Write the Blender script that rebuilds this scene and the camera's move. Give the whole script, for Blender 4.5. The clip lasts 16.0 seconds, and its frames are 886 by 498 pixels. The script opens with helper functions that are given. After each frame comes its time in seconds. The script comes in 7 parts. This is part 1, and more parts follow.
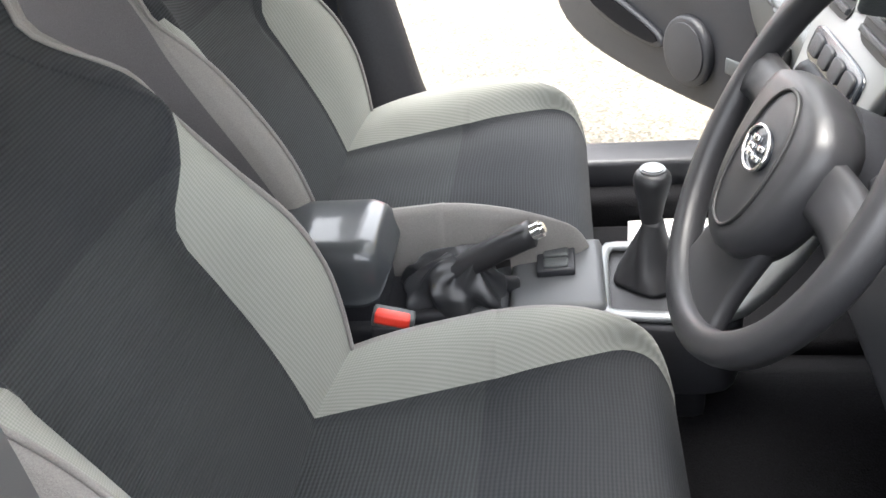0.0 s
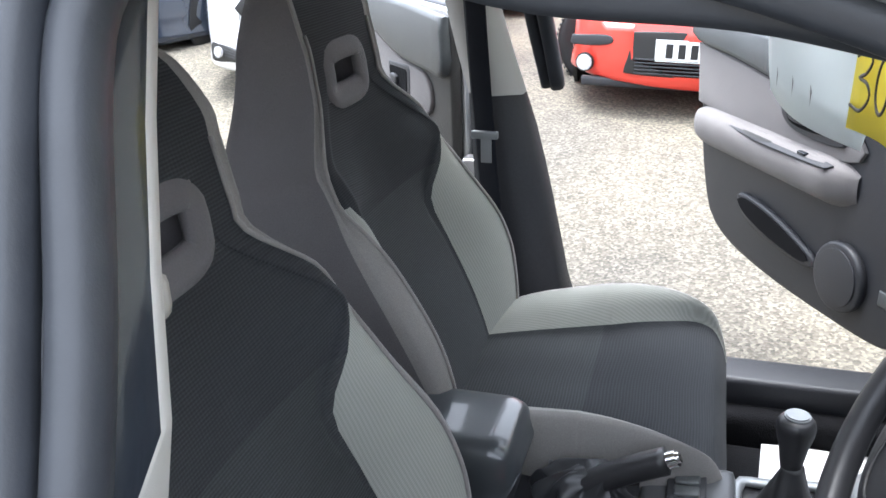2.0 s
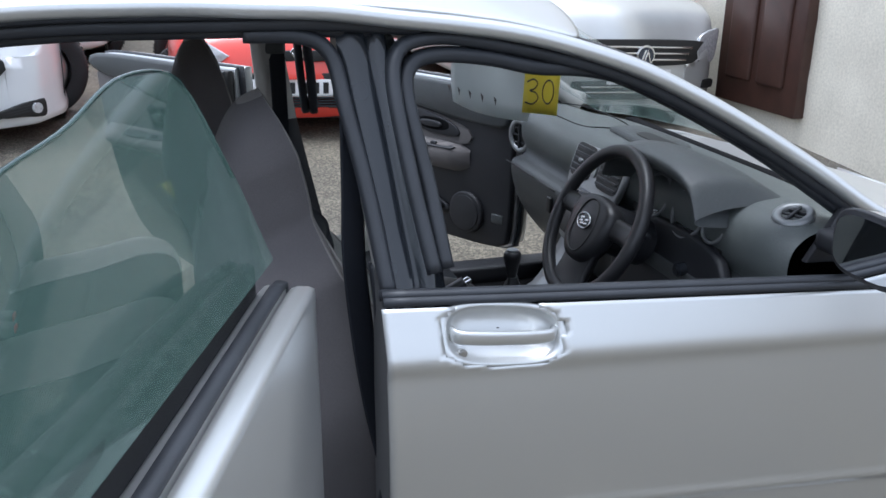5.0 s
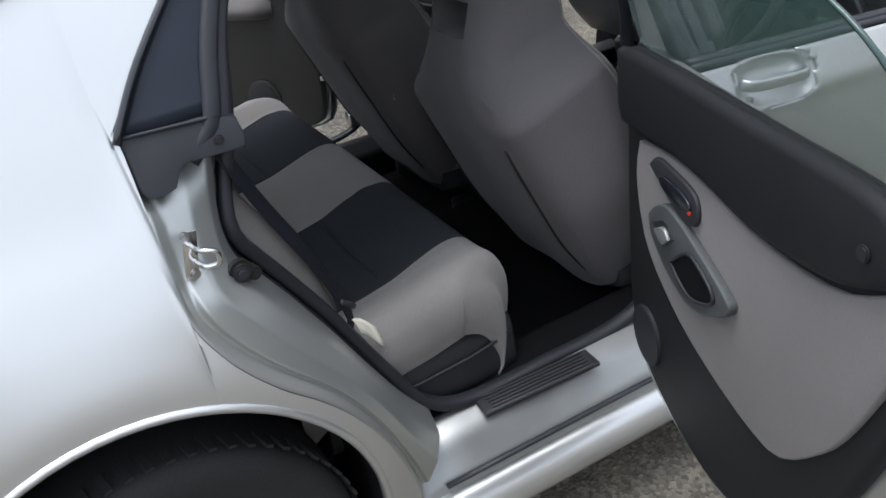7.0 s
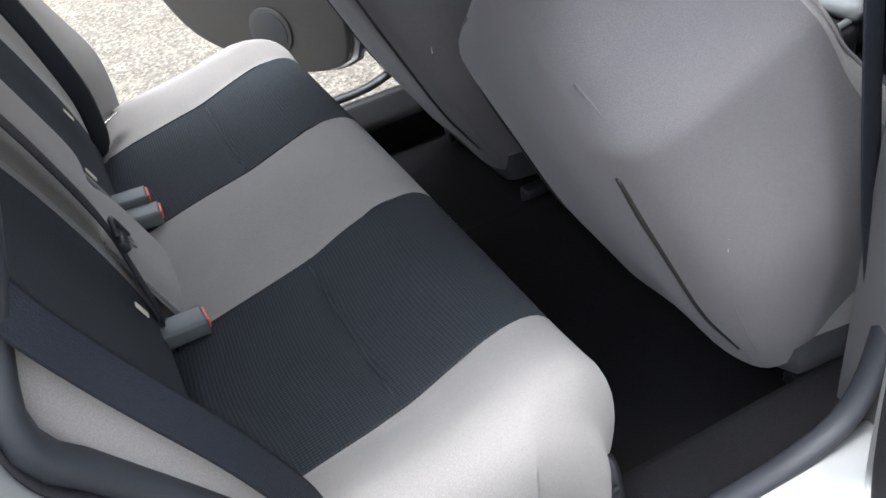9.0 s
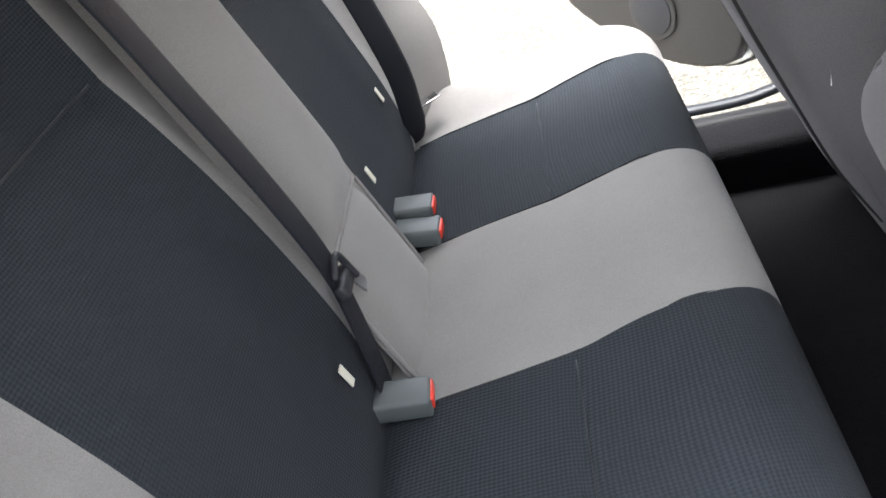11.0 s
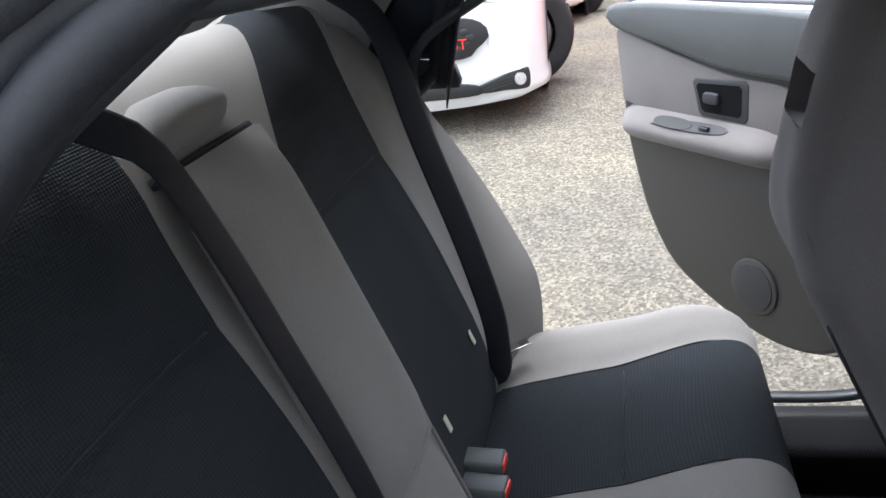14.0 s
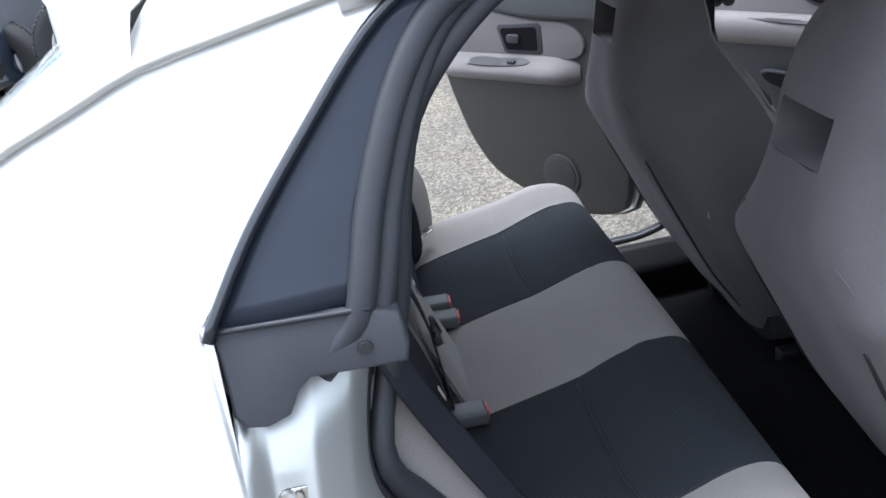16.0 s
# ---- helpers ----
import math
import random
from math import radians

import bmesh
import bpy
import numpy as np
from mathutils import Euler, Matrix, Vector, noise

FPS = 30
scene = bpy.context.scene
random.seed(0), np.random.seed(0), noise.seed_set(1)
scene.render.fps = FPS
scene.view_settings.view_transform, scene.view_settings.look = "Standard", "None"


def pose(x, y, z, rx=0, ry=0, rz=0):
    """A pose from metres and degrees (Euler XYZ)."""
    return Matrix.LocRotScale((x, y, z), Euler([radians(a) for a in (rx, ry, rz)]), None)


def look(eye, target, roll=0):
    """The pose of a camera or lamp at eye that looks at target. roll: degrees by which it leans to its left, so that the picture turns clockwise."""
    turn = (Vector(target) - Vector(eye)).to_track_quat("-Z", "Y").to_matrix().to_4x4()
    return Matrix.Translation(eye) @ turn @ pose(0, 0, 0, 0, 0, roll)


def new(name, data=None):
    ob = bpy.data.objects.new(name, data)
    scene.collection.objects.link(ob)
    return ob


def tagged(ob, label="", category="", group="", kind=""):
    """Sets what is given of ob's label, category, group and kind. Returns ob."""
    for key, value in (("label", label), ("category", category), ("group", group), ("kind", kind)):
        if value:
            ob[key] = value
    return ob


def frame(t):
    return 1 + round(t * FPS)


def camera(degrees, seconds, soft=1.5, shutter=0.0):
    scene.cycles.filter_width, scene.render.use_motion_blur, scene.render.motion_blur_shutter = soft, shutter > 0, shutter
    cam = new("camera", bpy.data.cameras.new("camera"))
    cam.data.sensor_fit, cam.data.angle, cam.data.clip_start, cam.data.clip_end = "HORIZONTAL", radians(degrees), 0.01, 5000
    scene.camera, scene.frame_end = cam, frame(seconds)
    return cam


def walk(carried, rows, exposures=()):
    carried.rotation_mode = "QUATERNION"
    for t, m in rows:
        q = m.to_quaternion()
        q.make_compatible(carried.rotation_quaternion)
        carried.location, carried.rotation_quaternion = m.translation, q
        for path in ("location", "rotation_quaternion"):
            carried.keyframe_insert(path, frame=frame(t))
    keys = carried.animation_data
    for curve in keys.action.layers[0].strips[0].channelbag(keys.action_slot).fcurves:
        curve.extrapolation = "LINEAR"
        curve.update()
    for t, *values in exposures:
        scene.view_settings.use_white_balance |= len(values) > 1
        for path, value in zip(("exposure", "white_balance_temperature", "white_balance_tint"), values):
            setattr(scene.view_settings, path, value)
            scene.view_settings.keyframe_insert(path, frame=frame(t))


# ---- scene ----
cam = camera(54.3, 16.0, soft=1.6)
PATH = [
    (0, (1.533, -0.997, 1.237), (1.254, 0.677, 0.177), -6.4),
    (0.5, (1.515, -0.973, 1.265), (1.033, 0.709, 0.296), -3.7),
    (1, (1.504, -0.963, 1.3), (0.914, 0.76, 0.473), -2.9),
    (1.5, (1.5, -0.977, 1.32), (0.886, 0.781, 0.589), -2.0),
    (2, (1.501, -1.016, 1.337), (0.945, 0.754, 0.59), -1.7),
    (2.5, (1.444, -1.103, 1.372), (1.14, 0.75, 0.682), -3.7),
    (3, (1.323, -1.169, 1.387), (1.333, 0.728, 0.754), -4.3),
    (3.5, (1.257, -1.355, 1.425), (1.441, 0.56, 0.879), -2.1),
    (3.7, (1.233, -1.441, 1.411), (1.466, 0.47, 0.868), -2.7),
    (5.8, (0.224, -2.277, 1.633), (1.085, -0.689, 0.775), -1.6),
    (6, (0.054, -2.22, 1.648), (0.989, -0.702, 0.741), -3.5),
    (6.5, (-0.144, -2.154, 1.615), (0.755, -0.666, 0.626), -4.4),
    (7, (-0.096, -1.976, 1.572), (0.678, -0.445, 0.545), -7.8),
    (7.5, (0.025, -1.812, 1.548), (0.719, -0.281, 0.464), -8.7),
    (8, (0.119, -1.589, 1.488), (0.861, -0.086, 0.397), -7.5),
    (8.2, (0.154, -1.509, 1.46), (0.93, -0.041, 0.345), -7.2),
    (10.3, (0.521, -0.989, 1.257), (0.442, 0.603, 0.048), -17.7),
    (10.5, (0.523, -0.964, 1.254), (0.401, 0.633, 0.056), -16.4),
    (11, (0.527, -0.906, 1.249), (0.212, 0.733, 0.148), -17.0),
    (11.5, (0.522, -0.87, 1.258), (0.015, 0.788, 0.26), -15.1),
    (12, (0.526, -0.859, 1.302), (-0.03, 0.842, 0.409), -11.3),
    (12.5, (0.544, -0.85, 1.315), (-0.019, 0.884, 0.493), -10.6),
    (13, (0.543, -0.841, 1.343), (0.0, 0.916, 0.557), -9.1),
    (13.5, (0.54, -0.845, 1.36), (0.031, 0.941, 0.618), -7.9),
    (14, (0.543, -0.876, 1.368), (0.087, 0.935, 0.651), -7.9),
    (14.5, (0.525, -0.93, 1.359), (0.186, 0.845, 0.503), -8.8),
    (15, (0.472, -1.036, 1.388), (0.264, 0.727, 0.467), -11.0),
    (15.5, (0.377, -1.273, 1.453), (0.242, 0.536, 0.612), -12.5),
    (16, (0.226, -1.448, 1.503), (0.331, 0.353, 0.641), -10.7),
]
EXPOSURES = [(0.0, 3.7, 6550, 10), (0.5, 3.35, 6350, 10), (1.0, 3.1, 6200, 10), (1.5, 3.05, 6080, 10), (2.5, 2.87, 5830, 10), (3.7, 2.25, 5700, 10), (5.8, 0.85, 5580, 10), (6.5, 1.2, 5950, 10), (7.0, 1.25, 6050, 10), (7.5, 1.2, 6050, 10), (8.2, 1.95, 6000, 10), (10.5, 3.75, 6400, 10), (11.0, 3.75, 6350, 10), (11.5, 3.62, 6300, 10), (12.0, 3.4, 6100, 10), (12.5, 3.2, 5980, 10), (13.0, 2.95, 6050, 10), (13.5, 2.75, 6020, 10), (14.0, 2.55, 6000, 10), (14.5, 2.7, 6020, 10), (15.0, 3.28, 6060, 10), (15.5, 3.12, 6050, 10), (16.0, 2.3, 5720, 10)]
walk(cam, [(t, look(eye, target, roll)) for t, eye, target, roll in PATH], EXPOSURES)

# ---- light: bright thin overcast with a soft high sun ----
world = bpy.data.worlds.new("sky")
scene.world = world
world.use_nodes = True
wn = world.node_tree.nodes
sky = wn.new("ShaderNodeTexSky")
sky.sky_type = "NISHITA"
sky.sun_disc = False
sky.sun_elevation = radians(82)
sky.sun_rotation = radians(-60)
sky.air_density = 1.0
sky.dust_density = 3.0
cloud = wn.new("ShaderNodeHueSaturation")
cloud.inputs["Saturation"].default_value = 0.22
world.node_tree.links.new(sky.outputs[0], cloud.inputs["Color"])
world.node_tree.links.new(cloud.outputs[0], wn["Background"].inputs[0])
wn["Background"].inputs[1].default_value = 0.15
sun = new("sun", bpy.data.lights.new("sun", "SUN"))
sun.data.energy, sun.data.angle, sun.data.color = 0.75, radians(30), (1.0, 0.96, 0.90)
sun.matrix_world = look((-0.97, 0.56, 8), (0, 0, 0))


# ---- materials ----
def mat(name, color, rough=0.6, metal=0.0, grain=0.0, grain_scale=300.0, tint=0.12, tint_scale=6.0, bump=0.0, bump_scale=400.0,
        coat=0.0, kind="noise", rib=(1, 1, 1), alpha=1.0, transmission=0.0, spec=0.5, sheen=0.0):
    """Principled surface with colour variation at two scales and a fine relief."""
    if 0.235 < rough < 0.33:
        rough = 0.33
    m = bpy.data.materials.new(name)
    m.use_nodes = True
    nt = m.node_tree
    b = nt.nodes["Principled BSDF"]
    b.inputs["Roughness"].default_value = rough
    b.inputs["Metallic"].default_value = metal
    b.inputs["Coat Weight"].default_value = coat
    b.inputs["Coat Roughness"].default_value = 0.06
    b.inputs["Alpha"].default_value = alpha
    b.inputs["Transmission Weight"].default_value = transmission
    b.inputs["Specular IOR Level"].default_value = spec
    b.inputs["Sheen Weight"].default_value = sheen
    tc = nt.nodes.new("ShaderNodeTexCoord")
    big = nt.nodes.new("ShaderNodeTexNoise")
    big.inputs["Scale"].default_value = tint_scale
    big.inputs["Detail"].default_value = 5
    nt.links.new(tc.outputs["Object"], big.inputs["Vector"])
    fine = nt.nodes.new("ShaderNodeTexNoise")
    fine.inputs["Scale"].default_value = grain_scale
    nt.links.new(tc.outputs["Object"], fine.inputs["Vector"])
    def ramp(src, amount):
        r = nt.nodes.new("ShaderNodeMapRange")
        r.inputs[3].default_value, r.inputs[4].default_value = 1 - amount, 1 + amount
        r.inputs[1].default_value, r.inputs[2].default_value = 0.3, 0.7
        nt.links.new(src, r.inputs[0])
        return r.outputs[0]
    mul = nt.nodes.new("ShaderNodeMath")
    mul.operation = "MULTIPLY"
    nt.links.new(ramp(big.outputs[0], tint), mul.inputs[0])
    nt.links.new(ramp(fine.outputs[0], grain), mul.inputs[1])
    col = nt.nodes.new("ShaderNodeVectorMath")
    col.operation = "SCALE"
    col.inputs[0].default_value = color
    nt.links.new(mul.outputs[0], col.inputs["Scale"])
    nt.links.new(col.outputs[0], b.inputs["Base Color"])
    rr = nt.nodes.new("ShaderNodeMapRange")
    rr.inputs[3].default_value, rr.inputs[4].default_value = max(0.02, rough * 0.85), min(1, rough * 1.15)
    nt.links.new(big.outputs[0], rr.inputs[0])
    nt.links.new(rr.outputs[0], b.inputs["Roughness"])
    if bump:
        bp = nt.nodes.new("ShaderNodeBump")
        bp.inputs["Distance"].default_value = 0.002
        bp.inputs["Strength"].default_value = bump
        if kind == "weave":
            sp = nt.nodes.new("ShaderNodeSeparateXYZ")
            nt.links.new(tc.outputs["Object"], sp.inputs[0])

            def calc(op, a, c):
                q = nt.nodes.new("ShaderNodeMath")
                q.operation = op
                for k, val in enumerate((a, c)):
                    if isinstance(val, (int, float)):
                        q.inputs[k].default_value = val
                    else:
                        nt.links.new(val, q.inputs[k])
                return q.outputs[0]

            rise = calc("SUBTRACT", sp.outputs[2], sp.outputs[0])
            ribs = calc("SINE", calc("MULTIPLY", rise, 6.2832 * bump_scale), 0)
            cross = calc("SINE", calc("MULTIPLY", sp.outputs[1], 6.2832 * bump_scale * rib[1]), 0)
            mix = calc("ADD", calc("MULTIPLY", ribs, rib[0]), calc("MULTIPLY", cross, rib[2]))
            src = calc("ADD", calc("MULTIPLY", mix, 0.5), 0.5)
            dk = nt.nodes.new("ShaderNodeMapRange")
            dk.inputs[1].default_value, dk.inputs[2].default_value = 0.0, 1.0
            dk.inputs[3].default_value, dk.inputs[4].default_value = 0.78, 1.22
            nt.links.new(src, dk.inputs[0])
            c2 = nt.nodes.new("ShaderNodeVectorMath")
            c2.operation = "SCALE"
            nt.links.new(col.outputs[0], c2.inputs[0])
            nt.links.new(dk.outputs[0], c2.inputs["Scale"])
            nt.links.new(c2.outputs[0], b.inputs["Base Color"])
        else:
            n = nt.nodes.new("ShaderNodeTexNoise")
            n.inputs["Scale"].default_value = bump_scale
            n.inputs["Detail"].default_value = 3
            nt.links.new(tc.outputs["Object"], n.inputs["Vector"])
            src = n.outputs[0]
        nt.links.new(src, bp.inputs["Height"])
        nt.links.new(bp.outputs[0], b.inputs["Normal"])
    return m


GREY_CLOTH = mat("grey_cloth", (0.232, 0.219, 0.209), 0.95, grain=0.12, grain_scale=700, tint=0.07, bump=0.35, bump_scale=900, sheen=0.18, spec=0.2)
DOOR_CLOTH = mat("door_insert_cloth", (0.168, 0.157, 0.153), 0.95, grain=0.12, grain_scale=700, tint=0.07, bump=0.35, bump_scale=900, sheen=0.12, spec=0.2)
# Silver body paint, darkened in colour for shade under the open door
SILL = mat("shaded_silver_sill_paint", (0.36, 0.37, 0.365), 0.42, 0.7, tint=0.06, tint_scale=9, coat=0.1)
# GREY_CLOTH with the shade of the seat backs and slot put into its colour
SHADED_CLOTH = mat("shaded_grey_cloth", (0.122, 0.115, 0.118), 0.95, grain=0.12, grain_scale=700, tint=0.07, bump=0.35, bump_scale=900, sheen=0.12, spec=0.2)
LIGHT_MESH = mat("light_mesh_cloth", (0.285, 0.288, 0.262), 0.95, tint=0.06, bump=0.25, kind="weave", bump_scale=300, rib=(0.4, 1.0, 0.4), sheen=0.1, spec=0.15)
DARK_MESH = mat("dark_mesh_cloth", (0.045, 0.048, 0.050), 0.92, tint=0.1, bump=0.45, kind="weave", bump_scale=200, rib=(1.0, 0.8, 0.12), sheen=0.05, spec=0.1)
BENCH_BLACK = mat("bench_black_mesh", (0.027, 0.031, 0.036), 0.92, tint=0.1, bump=0.5, kind="weave", bump_scale=225, rib=(0.7, 0.9, 0.55), sheen=0.03, spec=0.1)
BLACK_CLOTH = mat("black_cloth", (0.035, 0.037, 0.040), 0.92, tint=0.1, bump=0.35, kind="weave", bump_scale=200, rib=(1.0, 0.8, 0.2), sheen=0.05, spec=0.1)
BLACK_PLASTIC = mat("black_plastic", (0.022, 0.023, 0.027), 0.5, grain=0.15, tint=0.1, bump=0.25, bump_scale=900)
SOFT_BLACK = mat("soft_black_dash", (0.066, 0.072, 0.074), 0.42, grain=0.1, tint=0.12, bump=0.4, bump_scale=700)
# Paler than SOFT_BLACK: sky reflected through the windscreen is put into the colour
DASH_TOP = mat("sky_lit_grained_dash", (0.115, 0.127, 0.124), 0.42, grain=0.1, tint=0.1, bump=0.4, bump_scale=700)
RUBBER = mat("rubber_seal", (0.024, 0.027, 0.033), 0.48, tint=0.2, tint_scale=12, bump=0.1, bump_scale=300)
TRIM_BLACK = mat("moulded_black_trim", (0.016, 0.018, 0.023), 0.55, tint=0.15, tint_scale=10, bump=0.15, bump_scale=500)
GLOSS_BLACK = mat("dark_gloss", (0.014, 0.017, 0.022), 0.20, tint=0.15, coat=0.3)
# Also laid on flat plates as the shade inside door hollows
CARPET_AND_HOLLOW = mat("black_carpet_and_hollow", (0.007, 0.007, 0.008), 1.0, grain=0.4, grain_scale=500, tint=0.2, bump=1.0, bump_scale=350, spec=0.1)
SILVER = mat("silver_paint", (0.66, 0.67, 0.665), 0.28, 0.80, tint=0.0, coat=0.15)
# Rougher silver; shade from the open door is also in its colour
JAMB = mat("shaded_dull_jamb_paint", (0.50, 0.515, 0.50), 0.34, 0.75, tint=0.0, coat=0.1)
SILVER_TRIM = mat("silver_plastic", (0.27, 0.28, 0.285), 0.4, 0.5, tint=0.05)
CHROME = mat("chrome", (0.8, 0.8, 0.8), 0.12, 1.0, tint=0.03)
STEEL = mat("brushed_steel", (0.55, 0.55, 0.55), 0.3, 1.0, tint=0.1, tint_scale=40)
PILLAR_TRIM = mat("pale_pillar_trim", (0.50, 0.49, 0.46), 0.7, tint=0.05, bump=0.2, bump_scale=700)
CARD = mat("brown_grey_card", (0.036, 0.0345, 0.032), 0.55, grain=0.15, tint=0.1, bump=0.25, bump_scale=900)
PILLAR_LOW = mat("lower_pillar_grey", (0.105, 0.105, 0.108), 0.55, tint=0.08, bump=0.2, bump_scale=800)
DOOR_BLACK = mat("dull_black_door_trim", (0.013, 0.0135, 0.015), 0.6, grain=0.12, tint=0.1, bump=0.25, bump_scale=800, spec=0.25)
BEIGE = mat("beige_plastic", (0.33, 0.315, 0.285), 0.6, tint=0.06)
LID = mat("smooth_vinyl_lid", (0.045, 0.05, 0.055), 0.34, tint=0.1, bump=0.1, bump_scale=900, coat=0.6)
CONSOLE_GREY = mat("console_grey", (0.085, 0.088, 0.092), 0.42, tint=0.1, bump=0.15, bump_scale=900)
LEATHER = mat("black_leather", (0.021, 0.021, 0.023), 0.40, tint=0.12, bump=0.15, bump_scale=900)
GAITER = mat("creased_shiny_leather", (0.026, 0.027, 0.030), 0.36, tint=0.12, bump=0.2, bump_scale=900, coat=0.2)
WEBBING = mat("belt_webbing", (0.009, 0.011, 0.016), 0.6, tint=0.1, bump=0.5, bump_scale=500, spec=0.25)
RED = mat("red_button", (0.75, 0.05, 0.03), 0.4, tint=0.05)
TYRE = mat("tyre_rubber", (0.018, 0.018, 0.019), 0.8, grain=0.2, tint=0.2, bump=0.4, bump_scale=200)
ALLOY = mat("alloy_wheel", (0.62, 0.62, 0.62), 0.3, 0.8, tint=0.05)
WHITE = mat("white_paint", (0.82, 0.83, 0.84), 0.25, tint=0.02, coat=0.8)
RED_PAINT = mat("red_paint", (0.72, 0.055, 0.035), 0.25, tint=0.03, coat=0.8)
BLUE_PAINT = mat("dark_blue_paint", (0.02, 0.028, 0.045), 0.22, tint=0.05, coat=0.8)
PALE_SILVER = mat("pale_silver_paint", (0.62, 0.63, 0.63), 0.3, 0.55, tint=0.03, coat=0.8)
PLATE = mat("plate_white", (0.82, 0.82, 0.82), 0.35, tint=0.02)
INK = mat("black_ink", (0.015, 0.015, 0.015), 0.5, tint=0.05)
NOTE = mat("yellow_card", (0.88, 0.78, 0.16), 0.8, tint=0.05, bump=0.1)
PAPER = mat("white_paper", (0.66, 0.63, 0.53), 0.85, tint=0.1)


def translucent(m, color, share):
    """Let light through a thin sheet."""
    nt = m.node_tree
    out, b = nt.nodes["Material Output"], nt.nodes["Principled BSDF"]
    tr, mx = nt.nodes.new("ShaderNodeBsdfTranslucent"), nt.nodes.new("ShaderNodeMixShader")
    tr.inputs[0].default_value, mx.inputs[0].default_value = (*color, 1), share
    nt.links.new(b.outputs[0], mx.inputs[1])
    nt.links.new(tr.outputs[0], mx.inputs[2])
    nt.links.new(mx.outputs[0], out.inputs[0])


translucent(NOTE, (0.9, 0.8, 0.15), 0.5)
LAMP = mat("lamp_lens", (0.6, 0.6, 0.62), 0.1, 0.3, tint=0.2, tint_scale=60, coat=1.0)
CLEAR_FILM = mat("cloudy_plastic_film", (0.72, 0.76, 0.77), 0.35, tint=0.08, alpha=0.82)
translucent(CLEAR_FILM, (0.7, 0.75, 0.75), 0.35)
GLASS = mat("tinted_glass", (0.30, 0.44, 0.40), 0.02, tint=0.02, alpha=0.27, coat=1.0)
DOOR_GLASS = mat("green_door_glass", (0.13, 0.22, 0.19), 0.02, tint=0.02, alpha=0.36, coat=1.0)
CAR_GLASS = mat("windscreen_glass", (0.10, 0.12, 0.13), 0.03, tint=0.1, coat=1.0)
DARK_GLASS = mat("quarter_glass", (0.022, 0.027, 0.038), 0.18, tint=0.1, spec=0.22)


def gravel_material():
    m = bpy.data.materials.new("worn_asphalt_chippings")
    m.use_nodes = True
    nt = m.node_tree
    b = nt.nodes["Principled BSDF"]
    b.inputs["Roughness"].default_value = 0.92
    tc = nt.nodes.new("ShaderNodeTexCoord")
    def noise(scale, detail=4):
        n = nt.nodes.new("ShaderNodeTexNoise")
        n.inputs["Scale"].default_value, n.inputs["Detail"].default_value = scale, detail
        nt.links.new(tc.outputs["Object"], n.inputs["Vector"])
        return n.outputs[0]
    def ramp(src, stops):
        r = nt.nodes.new("ShaderNodeValToRGB")
        while len(r.color_ramp.elements) < len(stops):
            r.color_ramp.elements.new(0.5)
        for e, (p, c) in zip(r.color_ramp.elements, stops):
            e.position, e.color = p, (*c, 1)
        nt.links.new(src, r.inputs[0])
        return r.outputs[0]
    v = nt.nodes.new("ShaderNodeTexVoronoi")
    v.inputs["Scale"].default_value = 95
    nt.links.new(tc.outputs["Object"], v.inputs["Vector"])
    chips = ramp(v.outputs["Color"], [(0.12, (0.072, 0.066, 0.054)), (0.5, (0.125, 0.114, 0.092)), (0.88, (0.215, 0.196, 0.158))])
    wear = ramp(noise(0.9), [(0.35, (0.72, 0.72, 0.74)), (0.65, (1.1, 1.07, 1.0))])
    spots = ramp(noise(9, 6), [(0.35, (0.86, 0.86, 0.86)), (0.6, (1.04, 1.04, 1.04))])
    prev = chips
    for other in (wear, spots):
        mx = nt.nodes.new("ShaderNodeMix")
        mx.data_type, mx.blend_type = "RGBA", "MULTIPLY"
        mx.inputs[0].default_value = 1.0
        nt.links.new(prev, mx.inputs[6])
        nt.links.new(other, mx.inputs[7])
        prev = mx.outputs[2]
    nt.links.new(prev, b.inputs["Base Color"])
    bp = nt.nodes.new("ShaderNodeBump")
    bp.inputs["Strength"].default_value, bp.inputs["Distance"].default_value = 0.8, 0.006
    nt.links.new(v.outputs["Distance"], bp.inputs["Height"])
    nt.links.new(bp.outputs[0], b.inputs["Normal"])
    return m


# ---- building helpers ----
def link_mesh(name, me, material, parent=None, label="", smooth=True):
    me.materials.append(material)
    if smooth:
        me.polygons.foreach_set("use_smooth", [True] * len(me.polygons))
    ob = new(name, me)
    if parent:
        ob.parent = parent
    if label:
        tagged(ob, label)
    return ob


def part(name, bm, material, parent=None, label="", smooth=True):
    bmesh.ops.recalc_face_normals(bm, faces=bm.faces)
    me = bpy.data.meshes.new(name)
    bm.to_mesh(me)
    bm.free()
    return link_mesh(name, me, material, parent, label, smooth)


def raw(name, verts, faces, material, parent=None, label="", smooth=True):
    bm = bmesh.new()
    vs = [bm.verts.new(v) for v in verts]
    for f in faces:
        if len(set(f)) > 2:
            try:
                bm.faces.new([vs[i] for i in f])
            except ValueError:
                pass
    loose = [v for v in bm.verts if not v.link_faces]
    for v in loose:
        bm.verts.remove(v)
    return part(name, bm, material, parent, label, smooth)


def soften(ob, angle=40):
    m = ob.modifiers.new("edge", "EDGE_SPLIT")
    m.split_angle = radians(angle)
    return ob


def bevel(ob, w=0.004, n=2):
    m = ob.modifiers.new("bevel", "BEVEL")
    m.width, m.segments, m.limit_method, m.angle_limit = w, n, "ANGLE", radians(35)
    return ob


def subdivide(ob, n=1):
    m = ob.modifiers.new("smooth", "SUBSURF")
    m.levels = m.render_levels = n
    return ob


